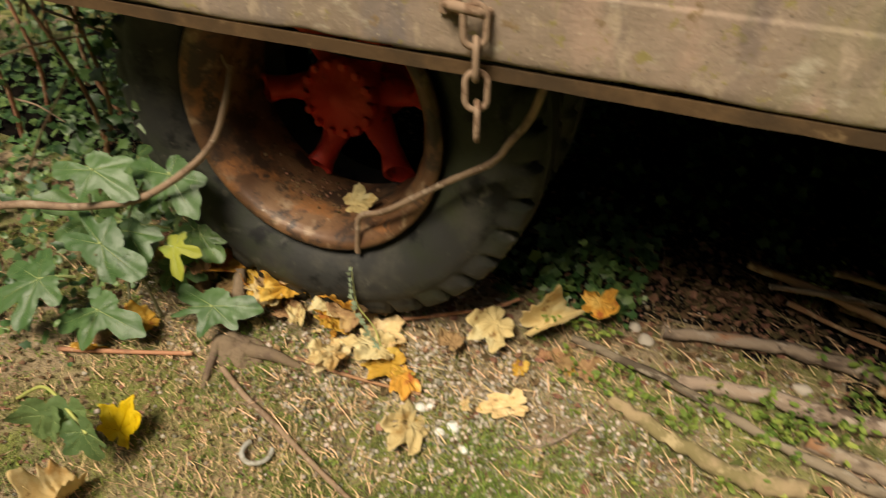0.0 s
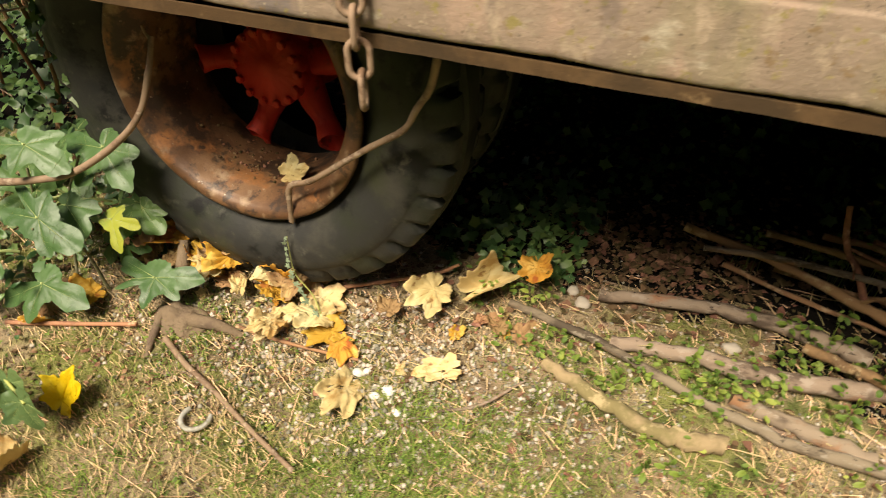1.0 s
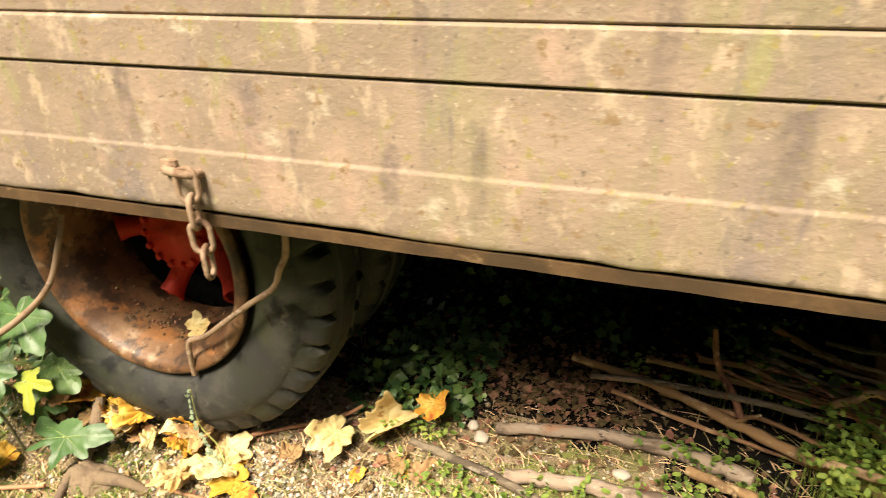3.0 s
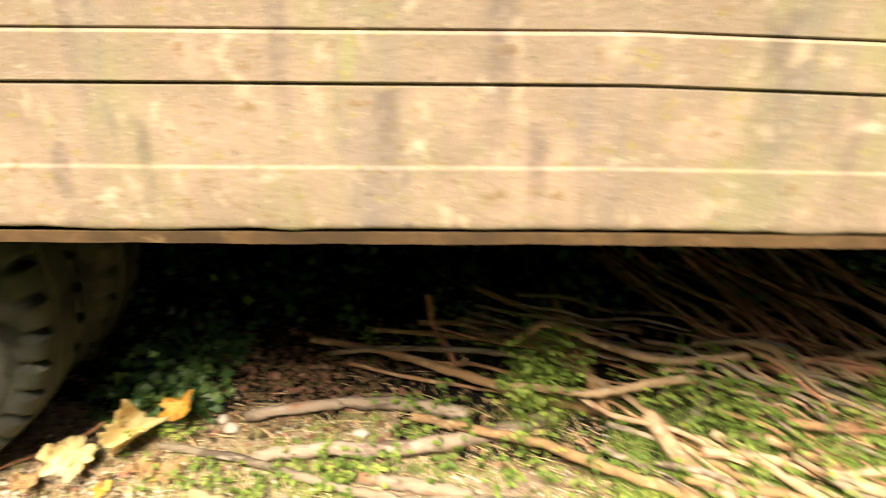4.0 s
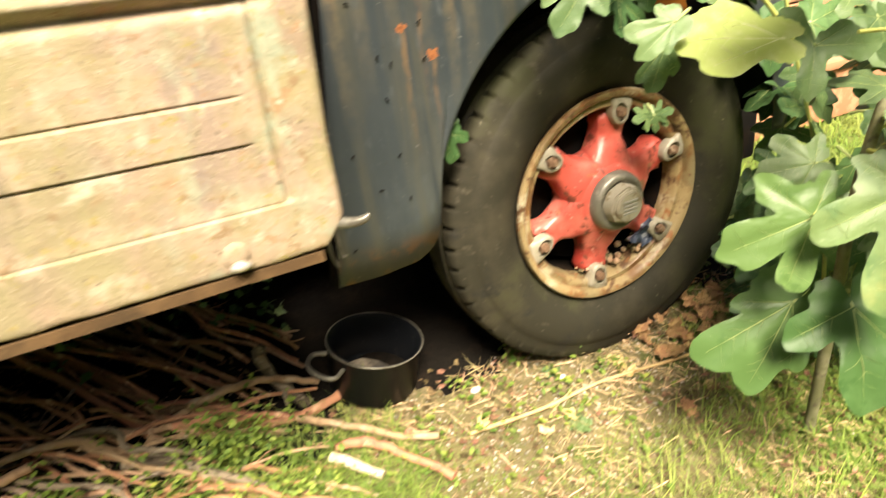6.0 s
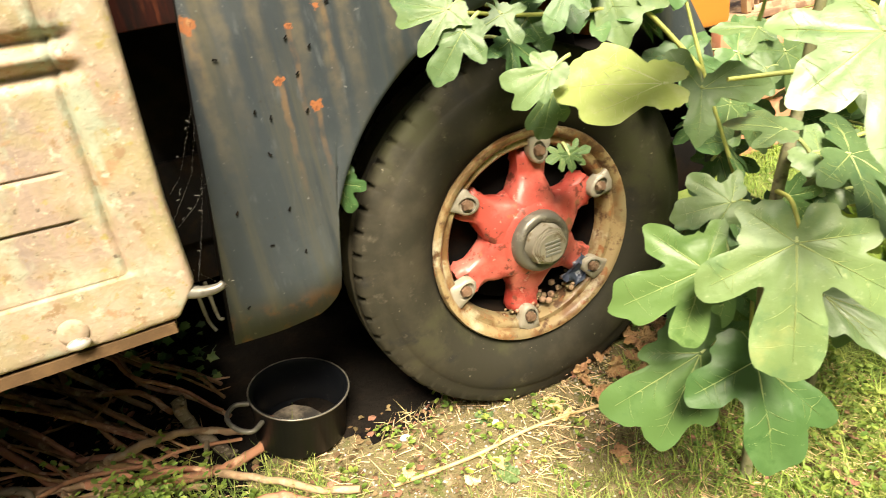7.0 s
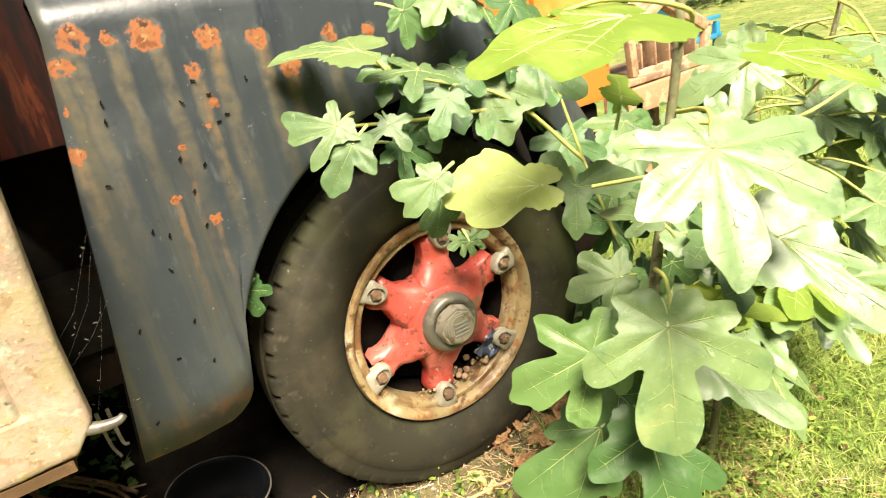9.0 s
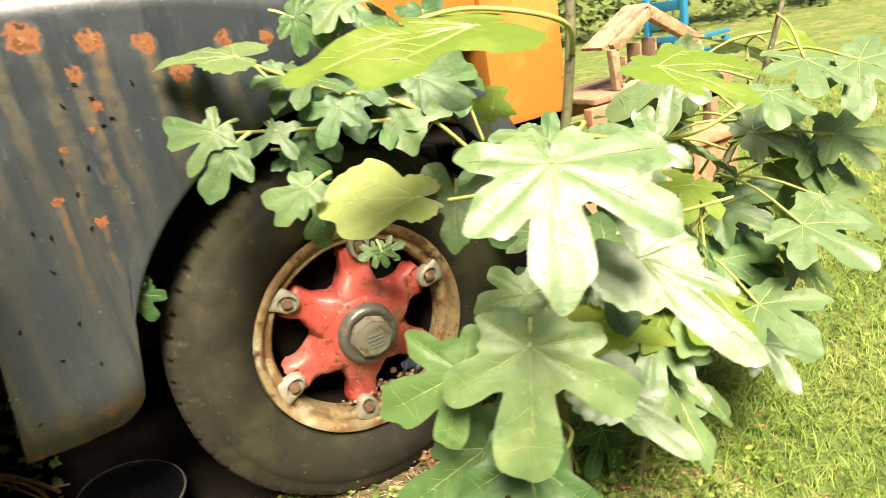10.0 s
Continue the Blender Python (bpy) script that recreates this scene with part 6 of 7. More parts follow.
back = [([(2.24, 0.95, 0.4), (2.38, 0.87, 0.3), (2.49, 0.78, 0.22), (2.6, 0.68, 0.15)], 0.014), ([(2.4, 0.97, 0.36), (2.63, 0.95, 0.2)], 0.01), ([(2.43, 0.92, 0.29), (2.63, 0.82, 0.19), (2.75, 0.74, 0.13)], 0.012),
        ([(2.28, 0.87, 0.36), (2.46, 0.72, 0.22), (2.56, 0.58, 0.16)], 0.013), ([(2.69, 1.0, 0.3), (2.86, 0.98, 0.12)], 0.01), ([(2.5, 1.02, 0.4), (2.62, 0.9, 0.3), (2.78, 0.8, 0.17)], 0.011)]
# Paler bark on the thin ones stands in for light under the bed.
for pts, r in back:
    stick("branch", "red brown branch leaning under the truck bed", pts, r, r * 0.8, bark_tan if r < 0.012 else bark_red, group=PILE, n=4, sides=8)
rng = random.Random(23)


def laid(a, b, r, mat, label, sag=0.02):
    """A branch from a to b, bent a little on the way."""
    a, b = Vector(a), Vector(b)
    pts = [a]
    for t in (0.25, 0.5, 0.75):
        pts.append(a.lerp(b, t) + Vector((rng.gauss(0, 0.016), rng.gauss(0, 0.012), rng.gauss(sag * 0.4, 0.012))))
    stick("branch", label, [tuple(p) for p in pts + [b]], r, r * rng.uniform(0.55, 0.85), mat, group=PILE, n=4, sides=7, stubs=rng.choice((0, 0, 1, 2)))


# long red brown branches that slope out from under the bed
for k in range(22):
    x, y = rng.uniform(1.95, 2.62), rng.uniform(0.88, 1.08)
    q = (min(2.98, x + rng.uniform(0.3, 0.46)), y - rng.uniform(0.3, 0.42))
    laid((x, y, rng.uniform(0.29, 0.39)), (*q, height(*q) + rng.uniform(0.02, 0.09) + 0.3 * heap(*q)), rng.uniform(0.0045, 0.0105), bark_red if k % 5 else bark_tan, "red brown branch sloping out from under the bed")
# thin dark ones that lie along the truck
for k in range(20):
    x, y, z = rng.uniform(1.3, 1.85), rng.uniform(0.58, 0.82), rng.uniform(0.14, 0.3)
    laid((x, y, z), (x + rng.uniform(0.38, 0.62), y - rng.uniform(0.0, 0.12), max(height(x + 0.5, y) + 0.02, z - rng.uniform(0.03, 0.12))), rng.uniform(0.0035, 0.008), bark_red if k % 3 else bark_grey, "thin brown branch lying along the truck")
# the tangle in the middle
for k in range(40):
    x, y = rng.uniform(1.85, 2.75), rng.uniform(0.38, 0.68)
    a = radians(rng.gauss(-24, 13) if rng.random() < 0.8 else rng.gauss(38, 12))
    ln = rng.uniform(0.26, 0.55)
    q = (min(3.02, x + ln * math.cos(a)), max(0.2, y + ln * math.sin(a)))
    u = rng.uniform(0.25, 1.0)
    laid((x, y, height(x, y) + 0.012 + heap(x, y) * u), (*q, height(*q) + 0.012 + heap(*q) * u * 0.8), rng.uniform(0.005, 0.012), rng.choice([bark_red, bark_red, bark_tan, bark_grey]), "cut branch in the tangled pile")
# pale ones at the front, sunk in grass
for k in range(22):
    x, y = rng.uniform(1.9, 2.7), rng.uniform(0.1, 0.42)
    a = radians(rng.gauss(-27, 17))
    ln = rng.uniform(0.3, 0.6)
    q = (min(3.05, x + ln * math.cos(a)), max(-0.05, y + ln * math.sin(a)))
    laid((x, y, height(x, y) + rng.uniform(0.03, 0.09)), (*q, height(*q) + rng.uniform(0.012, 0.04)), rng.uniform(0.007, 0.014), rng.choice([bark_tan, bark_tan, bark_grey, bark_red]), "pale cut branch lying in the grass", 0.01)

# ---- pot ----
pot = thing("cooking_pot", "black enamel cooking pot with a loop grip beside the wheel", "pot", (3.143, 0.54, height(3.143, 0.54)))
pot.rotation_euler = (radians(9), radians(7), radians(25))
bm = bmesh.new()
revolve(bm, [(0.0, 0.006), (0.11, 0.006), (0.122, 0.015), (0.125, 0.14), (0.131, 0.146), (0.133, 0.15), (0.129, 0.153), (0.121, 0.146), (0.119, 0.02), (0.105, 0.011), (0.0, 0.011)], 56)
bmesh.ops.rotate(bm, verts=bm.verts, cent=(0, 0, 0), matrix=Matrix.Rotation(radians(90), 3, "X"))
part("body", bm, black_enamel, pot)
bm = bmesh.new()
tube(bm, [Vector((0.132 * math.cos(2 * math.pi * i / 48), 0.132 * math.sin(2 * math.pi * i / 48), 0.151)) for i in range(49)], 0.0026, 0.0026, 8)
part("rim", bm, dull_steel, pot, "worn grey rim")
bm = bmesh.new()
cyl(bm, (0, 0, 0.0115), (0, 0, 0.014), 0.103, sides=40)
part("inside_base", bm, pale_enamel, pot, "scraped pale base")
bm = bmesh.new()
tube(bm, [Vector(p) for p in spline([(-0.108, 0.075, 0.118), (-0.14, 0.095, 0.118), (-0.178, 0.07, 0.116), (-0.185, 0.02, 0.116), (-0.165, -0.02, 0.117), (-0.126, -0.01, 0.118)], 5)], 0.0065, 0.0065, 8)
part("grip", bm, dull_steel, pot, "dull grey loop grip")
bpy.context.view_layer.update()


# ---- fallen leaves ----
rng = random.Random(7)
LEAVES = "fallen fig leaves"


def fallen(x, y, size, turn, mat, label, up=0.02, tilt=0.25, crumple=0.05, holes=0, curl=0.0, z=None, deep=0.55):
    size *= 0.98
    deep *= rng.uniform(0.3, 0.9)
    own = [(a + rng.gauss(0, 0.1), l * rng.uniform(0.78, 1.08), k * rng.uniform(0.85, 1.1)) for a, l, k in ((0.0, 1.05, 0.33), (0.82, 0.92, 0.32), (-0.82, 0.92, 0.32), (1.7, 0.6, 0.32), (-1.7, 0.6, 0.32))]
    bm = fig_leaf(size, rng, deep=deep, droop=rng.uniform(-0.2, 0.3), cup=rng.uniform(-0.25, 0.25), curl=curl + rng.uniform(0, 0.8), crumple=crumple * 1.25, ragged=0.11, point=0.13, lobes=own, holes=holes, stalk=size * 0.45 if rng.random() < 0.4 else 0)
    ob = part("fallen_leaf", bm, [mat, mat])
    narrow = Matrix.Diagonal((rng.uniform(0.62, 1.0), 1, 1, 1))
    a = radians(turn)
    zz = height(x, y) + up if z is None else z
    ob.matrix_basis = turn_to((x, y, zz), (math.cos(a), math.sin(a), rng.gauss(0.05, tilt)), (rng.gauss(0, tilt), -0.35 + rng.gauss(0, tilt), 1)) @ narrow
    sol = ob.modifiers.new("blade", "SOLIDIFY")
    sol.thickness = 0.0008
    return tagged(ob, label, "leaf", LEAVES)


CREAM, YEL, ORA, BRO = "cream dry fig leaf on the mossy ground", "bright yellow fallen leaf standing in the grass", "orange yellow fallen leaf with dark spots", "curled brown fallen leaf"
fallen(0.6, 0.04, 0.095, 268, leaf_cream, CREAM, holes=2, deep=0.3)
fallen(0.79, 0.15, 0.08, 200, leaf_cream, CREAM, holes=1)
fallen(0.69, 0.31, 0.09, 245, leaf_cream, CREAM, up=0.05)
ob = fallen(0.8, 0.36, 0.078, 40, leaf_cream, "large pale tan leaf leaning by the tyre", up=0.03, curl=1.0, deep=0.1)
ob.matrix_basis = turn_to((0.79, 0.36, height(0.79, 0.36) + 0.035), (0.75, 0.45, 0.4), (-0.25, -0.75, 0.65)) @ Matrix.Diagonal((0.6, 1.15, 1, 1))
fallen(0.9, 0.43, 0.075, 280, leaf_orange, ORA, up=0.08, holes=2)
fallen(0.91, 0.28, 0.065, 20, leaf_brown, BRO)
fallen(0.86, 0.285, 0.06, 120, leaf_brown, BRO)
fallen(0.5, 0.155, 0.07, 200, leaf_orange, ORA)
fallen(0.535, 0.135, 0.065, 300, leaf_orange, ORA)
fallen(0.43, 0.22, 0.085, 10, leaf_cream, CREAM)
fallen(0.37, 0.15, 0.075, 250, leaf_cream, CREAM)
fallen(0.29, 0.27, 0.085, 320, leaf_orange, ORA, up=0.05)
fallen(0.11, 0.28, 0.08, 340, leaf_orange, "yellow brown curled fallen leaf", up=0.05, crumple=0.09)
fallen(0.03, 0.24, 0.08, 200, leaf_orange, ORA, up=0.08)
fallen(-0.05, 0.22, 0.085, 290, leaf_brown, BRO, up=0.1, crumple=0.1)
fallen(0.14, 0.22, 0.07, 270, leaf_cream, CREAM, up=0.04)
fallen(0.22, 0.2, 0.06, 180, leaf_brown, BRO, crumple=0.1)
fallen(-0.1, 0.06, 0.06, 250, leaf_orange, ORA, up=0.03)
fallen(-0.2, -0.05, 0.07, 60, leaf_orange, ORA)
fallen(-0.19, 0.0, 0.05, 160, leaf_brown, BRO)
fallen(0.03, -0.34, 0.08, 275, leaf_cream, CREAM, curl=0.9, deep=0.05)
ob = fallen(0.345, 0.332, 0.075, 150, leaf_cream, "cream dry leaf caught in the wheel rim", z=0.335, tilt=0.4)
ob.matrix_basis = turn_to((0.34, 0.3, 0.33), (0.75, -0.1, 0.5), (0.2, -0.85, 0.5)) @ Matrix.Diagonal((0.7, 1, 1, 1))
ob = fallen(0.04, -0.175, 0.08, 80, leaf_yellow, YEL, up=0.0, crumple=0.02, deep=0.75)
ob.matrix_basis = turn_to((0.05, -0.2, height(0.05, -0.2) + 0.04), (0.15, 0.5, 0.85), (0.1, -0.8, 0.6)) @ Matrix.Diagonal((0.8, 1, 1.6, 1))
for x, y, size, turn, mat, label in ((-0.06, 0.23, 0.075, 300, leaf_brown, BRO), (0.1, 0.22, 0.08, 350, leaf_orange, ORA), (0.15, 0.2, 0.06, 200, leaf_orange, ORA), (0.25, 0.17, 0.06, 120, leaf_cream, CREAM), (0.31, 0.2, 0.075, 40, leaf_orange, ORA),
                                     (0.37, 0.12, 0.065, 250, leaf_cream, CREAM), (0.46, 0.17, 0.08, 200, leaf_cream, CREAM), (0.61, 0.23, 0.05, 90, leaf_brown, BRO), (0.03, 0.19, 0.05, 90, leaf_brown, BRO)):
    fallen(x, y, size, turn, mat, label, up=0.045, crumple=0.08, tilt=0.3, deep=0.3)
for k in range(14):
    x = rng.uniform(-0.15, 0.5)
    fallen(x, 0.235 + 0.04 * rng.random(), rng.uniform(0.055, 0.085), rng.uniform(0, 360), rng.choice([leaf_brown, leaf_orange, leaf_cream, leaf_orange]), "dry leaf heaped along the foot of the tyre", up=rng.uniform(0.02, 0.06), crumple=0.09, tilt=0.4)
for k in range(22):
    x, y = rng.uniform(-0.3, 1.0), rng.gauss(0.2, 0.08)
    fallen(x, y, rng.uniform(0.02, 0.04), rng.uniform(0, 360), rng.choice([leaf_brown, leaf_brown, leaf_orange, leaf_cream]), "small torn dry leaf in the litter", up=0.012, crumple=0.1, tilt=0.4)
for k in range(40):
    x, y = rng.uniform(3.9, 4.3), rng.gauss(0.27, 0.07)
    fallen(x, y, rng.uniform(0.02, 0.05), rng.uniform(0, 360), leaf_brown, "brown dry leaf heaped by the front tyre", up=rng.uniform(0.012, 0.06), crumple=0.12, tilt=0.5)
for k in range(14):
    x, y = rng.uniform(3.3, 4.0), rng.uniform(0.05, 0.33)
    fallen(x, y, rng.uniform(0.02, 0.045), rng.uniform(0, 360), rng.choice([leaf_brown, leaf_cream, fig_green]), "small dry leaf on the bare soil", up=0.01, crumple=0.08, tilt=0.2, deep=0.1)

# white c-shaped ring
bm = bmesh.new()
tube(bm, [Vector((0.332 + 0.03 * math.cos(a), -0.125 + 0.03 * math.sin(a), height(0.33, -0.125) + 0.014)) for a in np.linspace(radians(150), radians(395), 22)], 0.006, 0.005, 8)
tagged(part("white_ring", bm, dull_white), "broken white plastic ring lying in the grass", "ring")
# stones
for x, y, r in ((0.684, 0.07, 0.012), (0.6, 0.09, 0.01), (0.62, 0.1, 0.008), (3.385, 0.372, 0.012), (1.02, 0.43, 0.016), (0.99, 0.46, 0.013), (1.35, 0.41, 0.016), (3.62, 0.3, 0.01), (0.72, 0.03, 0.009), (0.66, 0.05, 0.009)):
    bm = bmesh.new()
    bmesh.ops.create_icosphere(bm, subdivisions=3, radius=r)
    for v in bm.verts:
        v.co = Vector((v.co.x * 1.2, v.co.y, v.co.z * 0.8)) * (1 + 0.35 * noise.noise(v.co * 60 + Vector((x * 9, y, 0)))) + Vector((x, y, height(x, y) + r * 0.35))
    tagged(part("stone", bm, white_stuff if r < 0.013 else pebble_mat), "small pale stone on the soil", "stone", "scattered stones")


# ---- ground cover ----
class Bag:
    """Collects many small pieces into one mesh."""

    def __init__(self):
        self.v, self.f = [], []

    def add(self, verts, faces):
        k = len(self.v)
        self.v += verts
        self.f += [tuple(i + k for i in f) for f in faces]

    def done(self, name, mat, label, category, smooth=True):
        me = bpy.data.meshes.new(name)
        me.from_pydata(self.v, [], self.f)
        me.polygons.foreach_set("use_smooth", [smooth] * len(me.polygons))
        me.materials.append(mat)
        return tagged(new(name, me), label, category, kind="stuff")


rs = random.Random(31)


def blade(bag, x, y, z, h, w, a, bend):
    c, s = math.cos(a), math.sin(a)
    px, py = -s * w, c * w
    v = []
    for t, k in ((0, 1.0), (0.5, 0.8), (1.0, 0.12)):
        bx, by, bz = x + c * bend * h * t * t, y + s * bend * h * t * t, z + h * (t - 0.35 * bend * t * t)
        v += [(bx + px * k, by + py * k, bz), (bx - px * k, by - py * k, bz)]
    bag.add(v, [(0, 1, 3, 2), (2, 3, 5, 4)])


def patch(x, y, s, o=0.0):
    return noise.noise(Vector((x * s + o, y * s, o)))


def under(x, y):
    """Bare ground under the truck and where the branches lie."""
    return y > 0.36 + 0.05 * patch(x, y, 6)


grass = Bag()
for _ in range(120000):
    x, y = rs.uniform(-0.9, 4.3), rs.uniform(-1.0, 0.42)
    m = patch(x, y, 2.2) + 0.5 * patch(x, y, 7, 3)
    wear = 0.55 if y < 0.0 else (0.2 if y < 0.1 else -0.2)
    if under(x, y) or m + wear + rs.gauss(0, 0.2) < 0 or (x < 0.5 and rs.random() < 0.6):
        continue
    if 3.1 < x < 3.9 and y > 0.0 and rs.random() < 0.5:
        continue
    blade(grass, x, y, height(x, y) - 0.003, rs.uniform(0.009, 0.035), rs.uniform(0.0006, 0.0013), rs.uniform(0, 6.28), rs.uniform(0.2, 1.3))
for _ in range(110000):
    x, y = 4.0 + rs.expovariate(0.55), rs.uniform(-1.4, 3.0)
    if x > 9 or (x < 4.95 and y > 0.3) or patch(x, y, 1.5) + rs.gauss(0.35, 0.25) < 0:
        continue
    blade(grass, x, y, height(x, y) - 0.004, rs.uniform(0.02, 0.07), rs.uniform(0.0008, 0.0017) * (1 + 0.3 * (x - 4)), rs.uniform(0, 6.28), rs.uniform(0.3, 1.4))
for _ in range(2600):
    x, y = rs.uniform(3.5, 4.6), rs.uniform(-0.9, 0.05)
    blade(grass, x, y, height(x, y) - 0.004, rs.uniform(0.04, 0.12), rs.uniform(0.0012, 0.002), rs.uniform(0, 6.28), rs.uniform(0.3, 1.2))
for _ in range(6500):
    x, y = rs.uniform(1.95, 3.15), rs.gauss(0.22, 0.14)
    if y < 0.55:
        blade(grass, x, y, height(x, y) + 0.4 * heap(x, y) * (y > 0.25), rs.uniform(0.03, 0.08), rs.uniform(0.0008, 0.0016), rs.uniform(0, 6.28), rs.uniform(0.4, 1.5))
for _ in range(42000):
    x, y = rs.uniform(0.1, 2.1), rs.uniform(-0.7, 0.12)
    if patch(x, y, 3, 6) + 0.5 * patch(x, y, 11, 3) - 1.3 * y - 0.42 * math.exp(-((x - 0.15) / 0.35) ** 2) + rs.gauss(-0.12, 0.2) < 0:
        continue
    blade(grass, x, y, height(x, y) - 0.003, rs.uniform(0.01, 0.04), rs.uniform(0.0007, 0.0015), rs.uniform(0, 6.28), rs.uniform(0.3, 1.4))
for _ in range(7000):
    x, y = rs.uniform(4.0, 6.2), rs.uniform(-1.1, 1.2)
    if (x < 4.95 and y > 0.3) or patch(x, y, 3, 4) + rs.gauss(0.1, 0.2) < 0:
        continue
    blade(grass, x, y, height(x, y) - 0.004, rs.uniform(0.04, 0.1), rs.uniform(0.0018, 0.0034), rs.uniform(0, 6.28), rs.uniform(0.7, 1.7))
grass.done("grass", grass_mat, "thin short green grass on mossy soil", "grass")

straw = Bag()
for _ in range(34000):
    x, y = rs.uniform(-0.7, 4.6), rs.uniform(-0.9, 0.75)
    if (y > 0.5 and rs.random() < 0.7) or (x > 2.9 and y > 0.46):
        continue
    if patch(x, y, 3, 8) + rs.gauss(0.1, 0.2) < 0:
        continue
    a, h, w = rs.uniform(0, 3.14), min(0.12, 0.014 + rs.expovariate(30)), rs.uniform(0.0004, 0.0011)
    c, s = math.cos(a), math.sin(a)
    z = height(x, y) + rs.uniform(0.002, 0.012)
    d = rs.gauss(0, 0.15) * h
    v = [(x - c * h / 2 - s * w, y - s * h / 2 + c * w, z - d), (x - c * h / 2 + s * w, y - s * h / 2 - c * w, z - d + 0.001),
         (x + s * w, y - c * w, z + 0.004), (x - s * w, y + c * w, z + 0.003), (x + c * h / 2, y + s * h / 2, z + d)]
    straw.add(v, [(0, 1, 2, 3), (3, 2, 4)])
for _ in range(46000):
    x, y = rs.uniform(-0.6, 2.0), rs.uniform(-0.6, 0.42)
    brown = math.exp(-((x - 0.15) / 0.32) ** 2 - ((y + 0.08) / 0.2) ** 2)
    if patch(x, y, 5, 8) + brown + rs.gauss(-0.28, 0.2) < 0 or (x > 0.95 and y > 0.22 and rs.random() < 0.65):
        continue
    a, h, w = rs.uniform(0, 3.14), min(0.06, 0.008 + rs.expovariate(70)), rs.uniform(0.0004, 0.0009)
    c, s = math.cos(a), math.sin(a)
    z = height(x, y) + rs.uniform(0.001, 0.009)
    d, k = rs.gauss(0, 0.2) * h, rs.gauss(0, 0.12) * h
    straw.add([(x - c * h / 2 - s * w, y - s * h / 2 + c * w, z - d), (x - c * h / 2 + s * w, y - s * h / 2 - c * w, z - d + 0.001),
               (x + s * (w + k), y - c * (w + k), z + 0.003), (x - s * (w - k), y + c * (w - k), z + 0.002), (x + c * h / 2, y + s * h / 2, z + d)], [(0, 1, 2, 3), (3, 2, 4)])
straw.done("straw", straw_mat, "dry straw bits scattered over the moss", "straw")

pebbles = Bag()
octa = [(1, 0, 0), (-1, 0, 0), (0, 1, 0), (0, -1, 0), (0, 0, 1), (0, 0, -1)]
tri = [(0, 2, 4), (2, 1, 4), (1, 3, 4), (3, 0, 4), (2, 0, 5), (1, 2, 5), (3, 1, 5), (0, 3, 5)]
for _ in range(20000):
    x, y = rs.uniform(-0.5, 4.4), rs.gauss(0.16, 0.22)
    if y > 0.95 or y < -0.6 or (x > 2.9 and (y > 0.46 or rs.random() < 0.15)) or patch(x, y, 4, 2) + rs.gauss(0.05, 0.2) < 0:
        continue
    r = rs.choice((0.0012, 0.0016, 0.002, 0.0025, 0.003, 0.004, 0.0055))
    z = height(x, y) + r * 0.3
    pebbles.add([(x + r * a * rs.uniform(0.7, 1.4), y + r * b * rs.uniform(0.7, 1.4), z + r * c * rs.uniform(0.5, 1.0)) for a, b, c in octa], tri)
for _ in range(3400):
    x, y = rs.gauss(0.6, 0.3), rs.gauss(0.1, 0.13)
    r = rs.choice((0.0025, 0.003, 0.004, 0.005, 0.0065, 0.008))
    z = height(x, y) + r * 0.4
    pebbles.add([(x + r * a * rs.uniform(0.7, 1.3), y + r * b * rs.uniform(0.7, 1.3), z + r * c * rs.uniform(0.5, 1.0)) for a, b, c in octa], tri)
pebbles.done("gravel", pebble_mat, "pale grit and small gravel in the soil", "gravel", True)

litter = Bag()
for _ in range(2600):
    x, y = rs.uniform(2.95, 4.3), rs.uniform(-0.1, 0.45)
    if patch(x, y, 6, 3) + rs.gauss(0.0, 0.2) < 0:
        continue
    r, a = rs.uniform(0.002, 0.01), rs.uniform(0, 6.28)
    z = height(x, y) + 0.003
    litter.add([(x + r * math.cos(a + k * 1.257) * rs.uniform(0.5, 1.1), y + r * math.sin(a + k * 1.257) * rs.uniform(0.5, 1.1), z + rs.uniform(0, 0.9) * r) for k in range(5)], [(0, 1, 2), (0, 2, 3), (0, 3, 4)])
for _ in range(2000):
    x, y = rs.gauss(1.17, 0.15), rs.gauss(0.61, 0.09)
    r, a = rs.choice((0.002, 0.003, 0.004, 0.006, 0.012)) * rs.uniform(0.8, 1.3), rs.uniform(0, 6.28)
    z = height(x, y) + 0.003 + 0.03 * math.exp(-((x - 1.2) / 0.15) ** 2 - ((y - 0.58) / 0.07) ** 2) * rs.random()
    litter.add([(x + r * math.cos(a + k * 1.257) * rs.uniform(0.5, 1.1), y + r * math.sin(a + k * 1.257) * rs.uniform(0.5, 1.1), z + rs.uniform(0, 1.2) * r) for k in range(5)], [(0, 1, 2), (0, 2, 3), (0, 3, 4)])
for _ in range(6500):
    x, y = rs.uniform(-0.8, 3.4), rs.uniform(0.0, 1.4)
    if x > 2.85 and y > 0.5:
        continue
    if y < 0.3 and patch(x, y, 5, 1) + rs.gauss(-0.12, 0.2) < 0:
        continue
    r, a = rs.uniform(0.004, 0.016), rs.uniform(0, 6.28)
    z = height(x, y) + 0.003
    litter.add([(x + r * math.cos(a + k * 1.257) * rs.uniform(0.5, 1.1), y + r * math.sin(a + k * 1.257) * rs.uniform(0.5, 1.1), z + rs.uniform(0, 0.7) * r) for k in range(5)], [(0, 1, 2), (0, 2, 3), (0, 3, 4)])
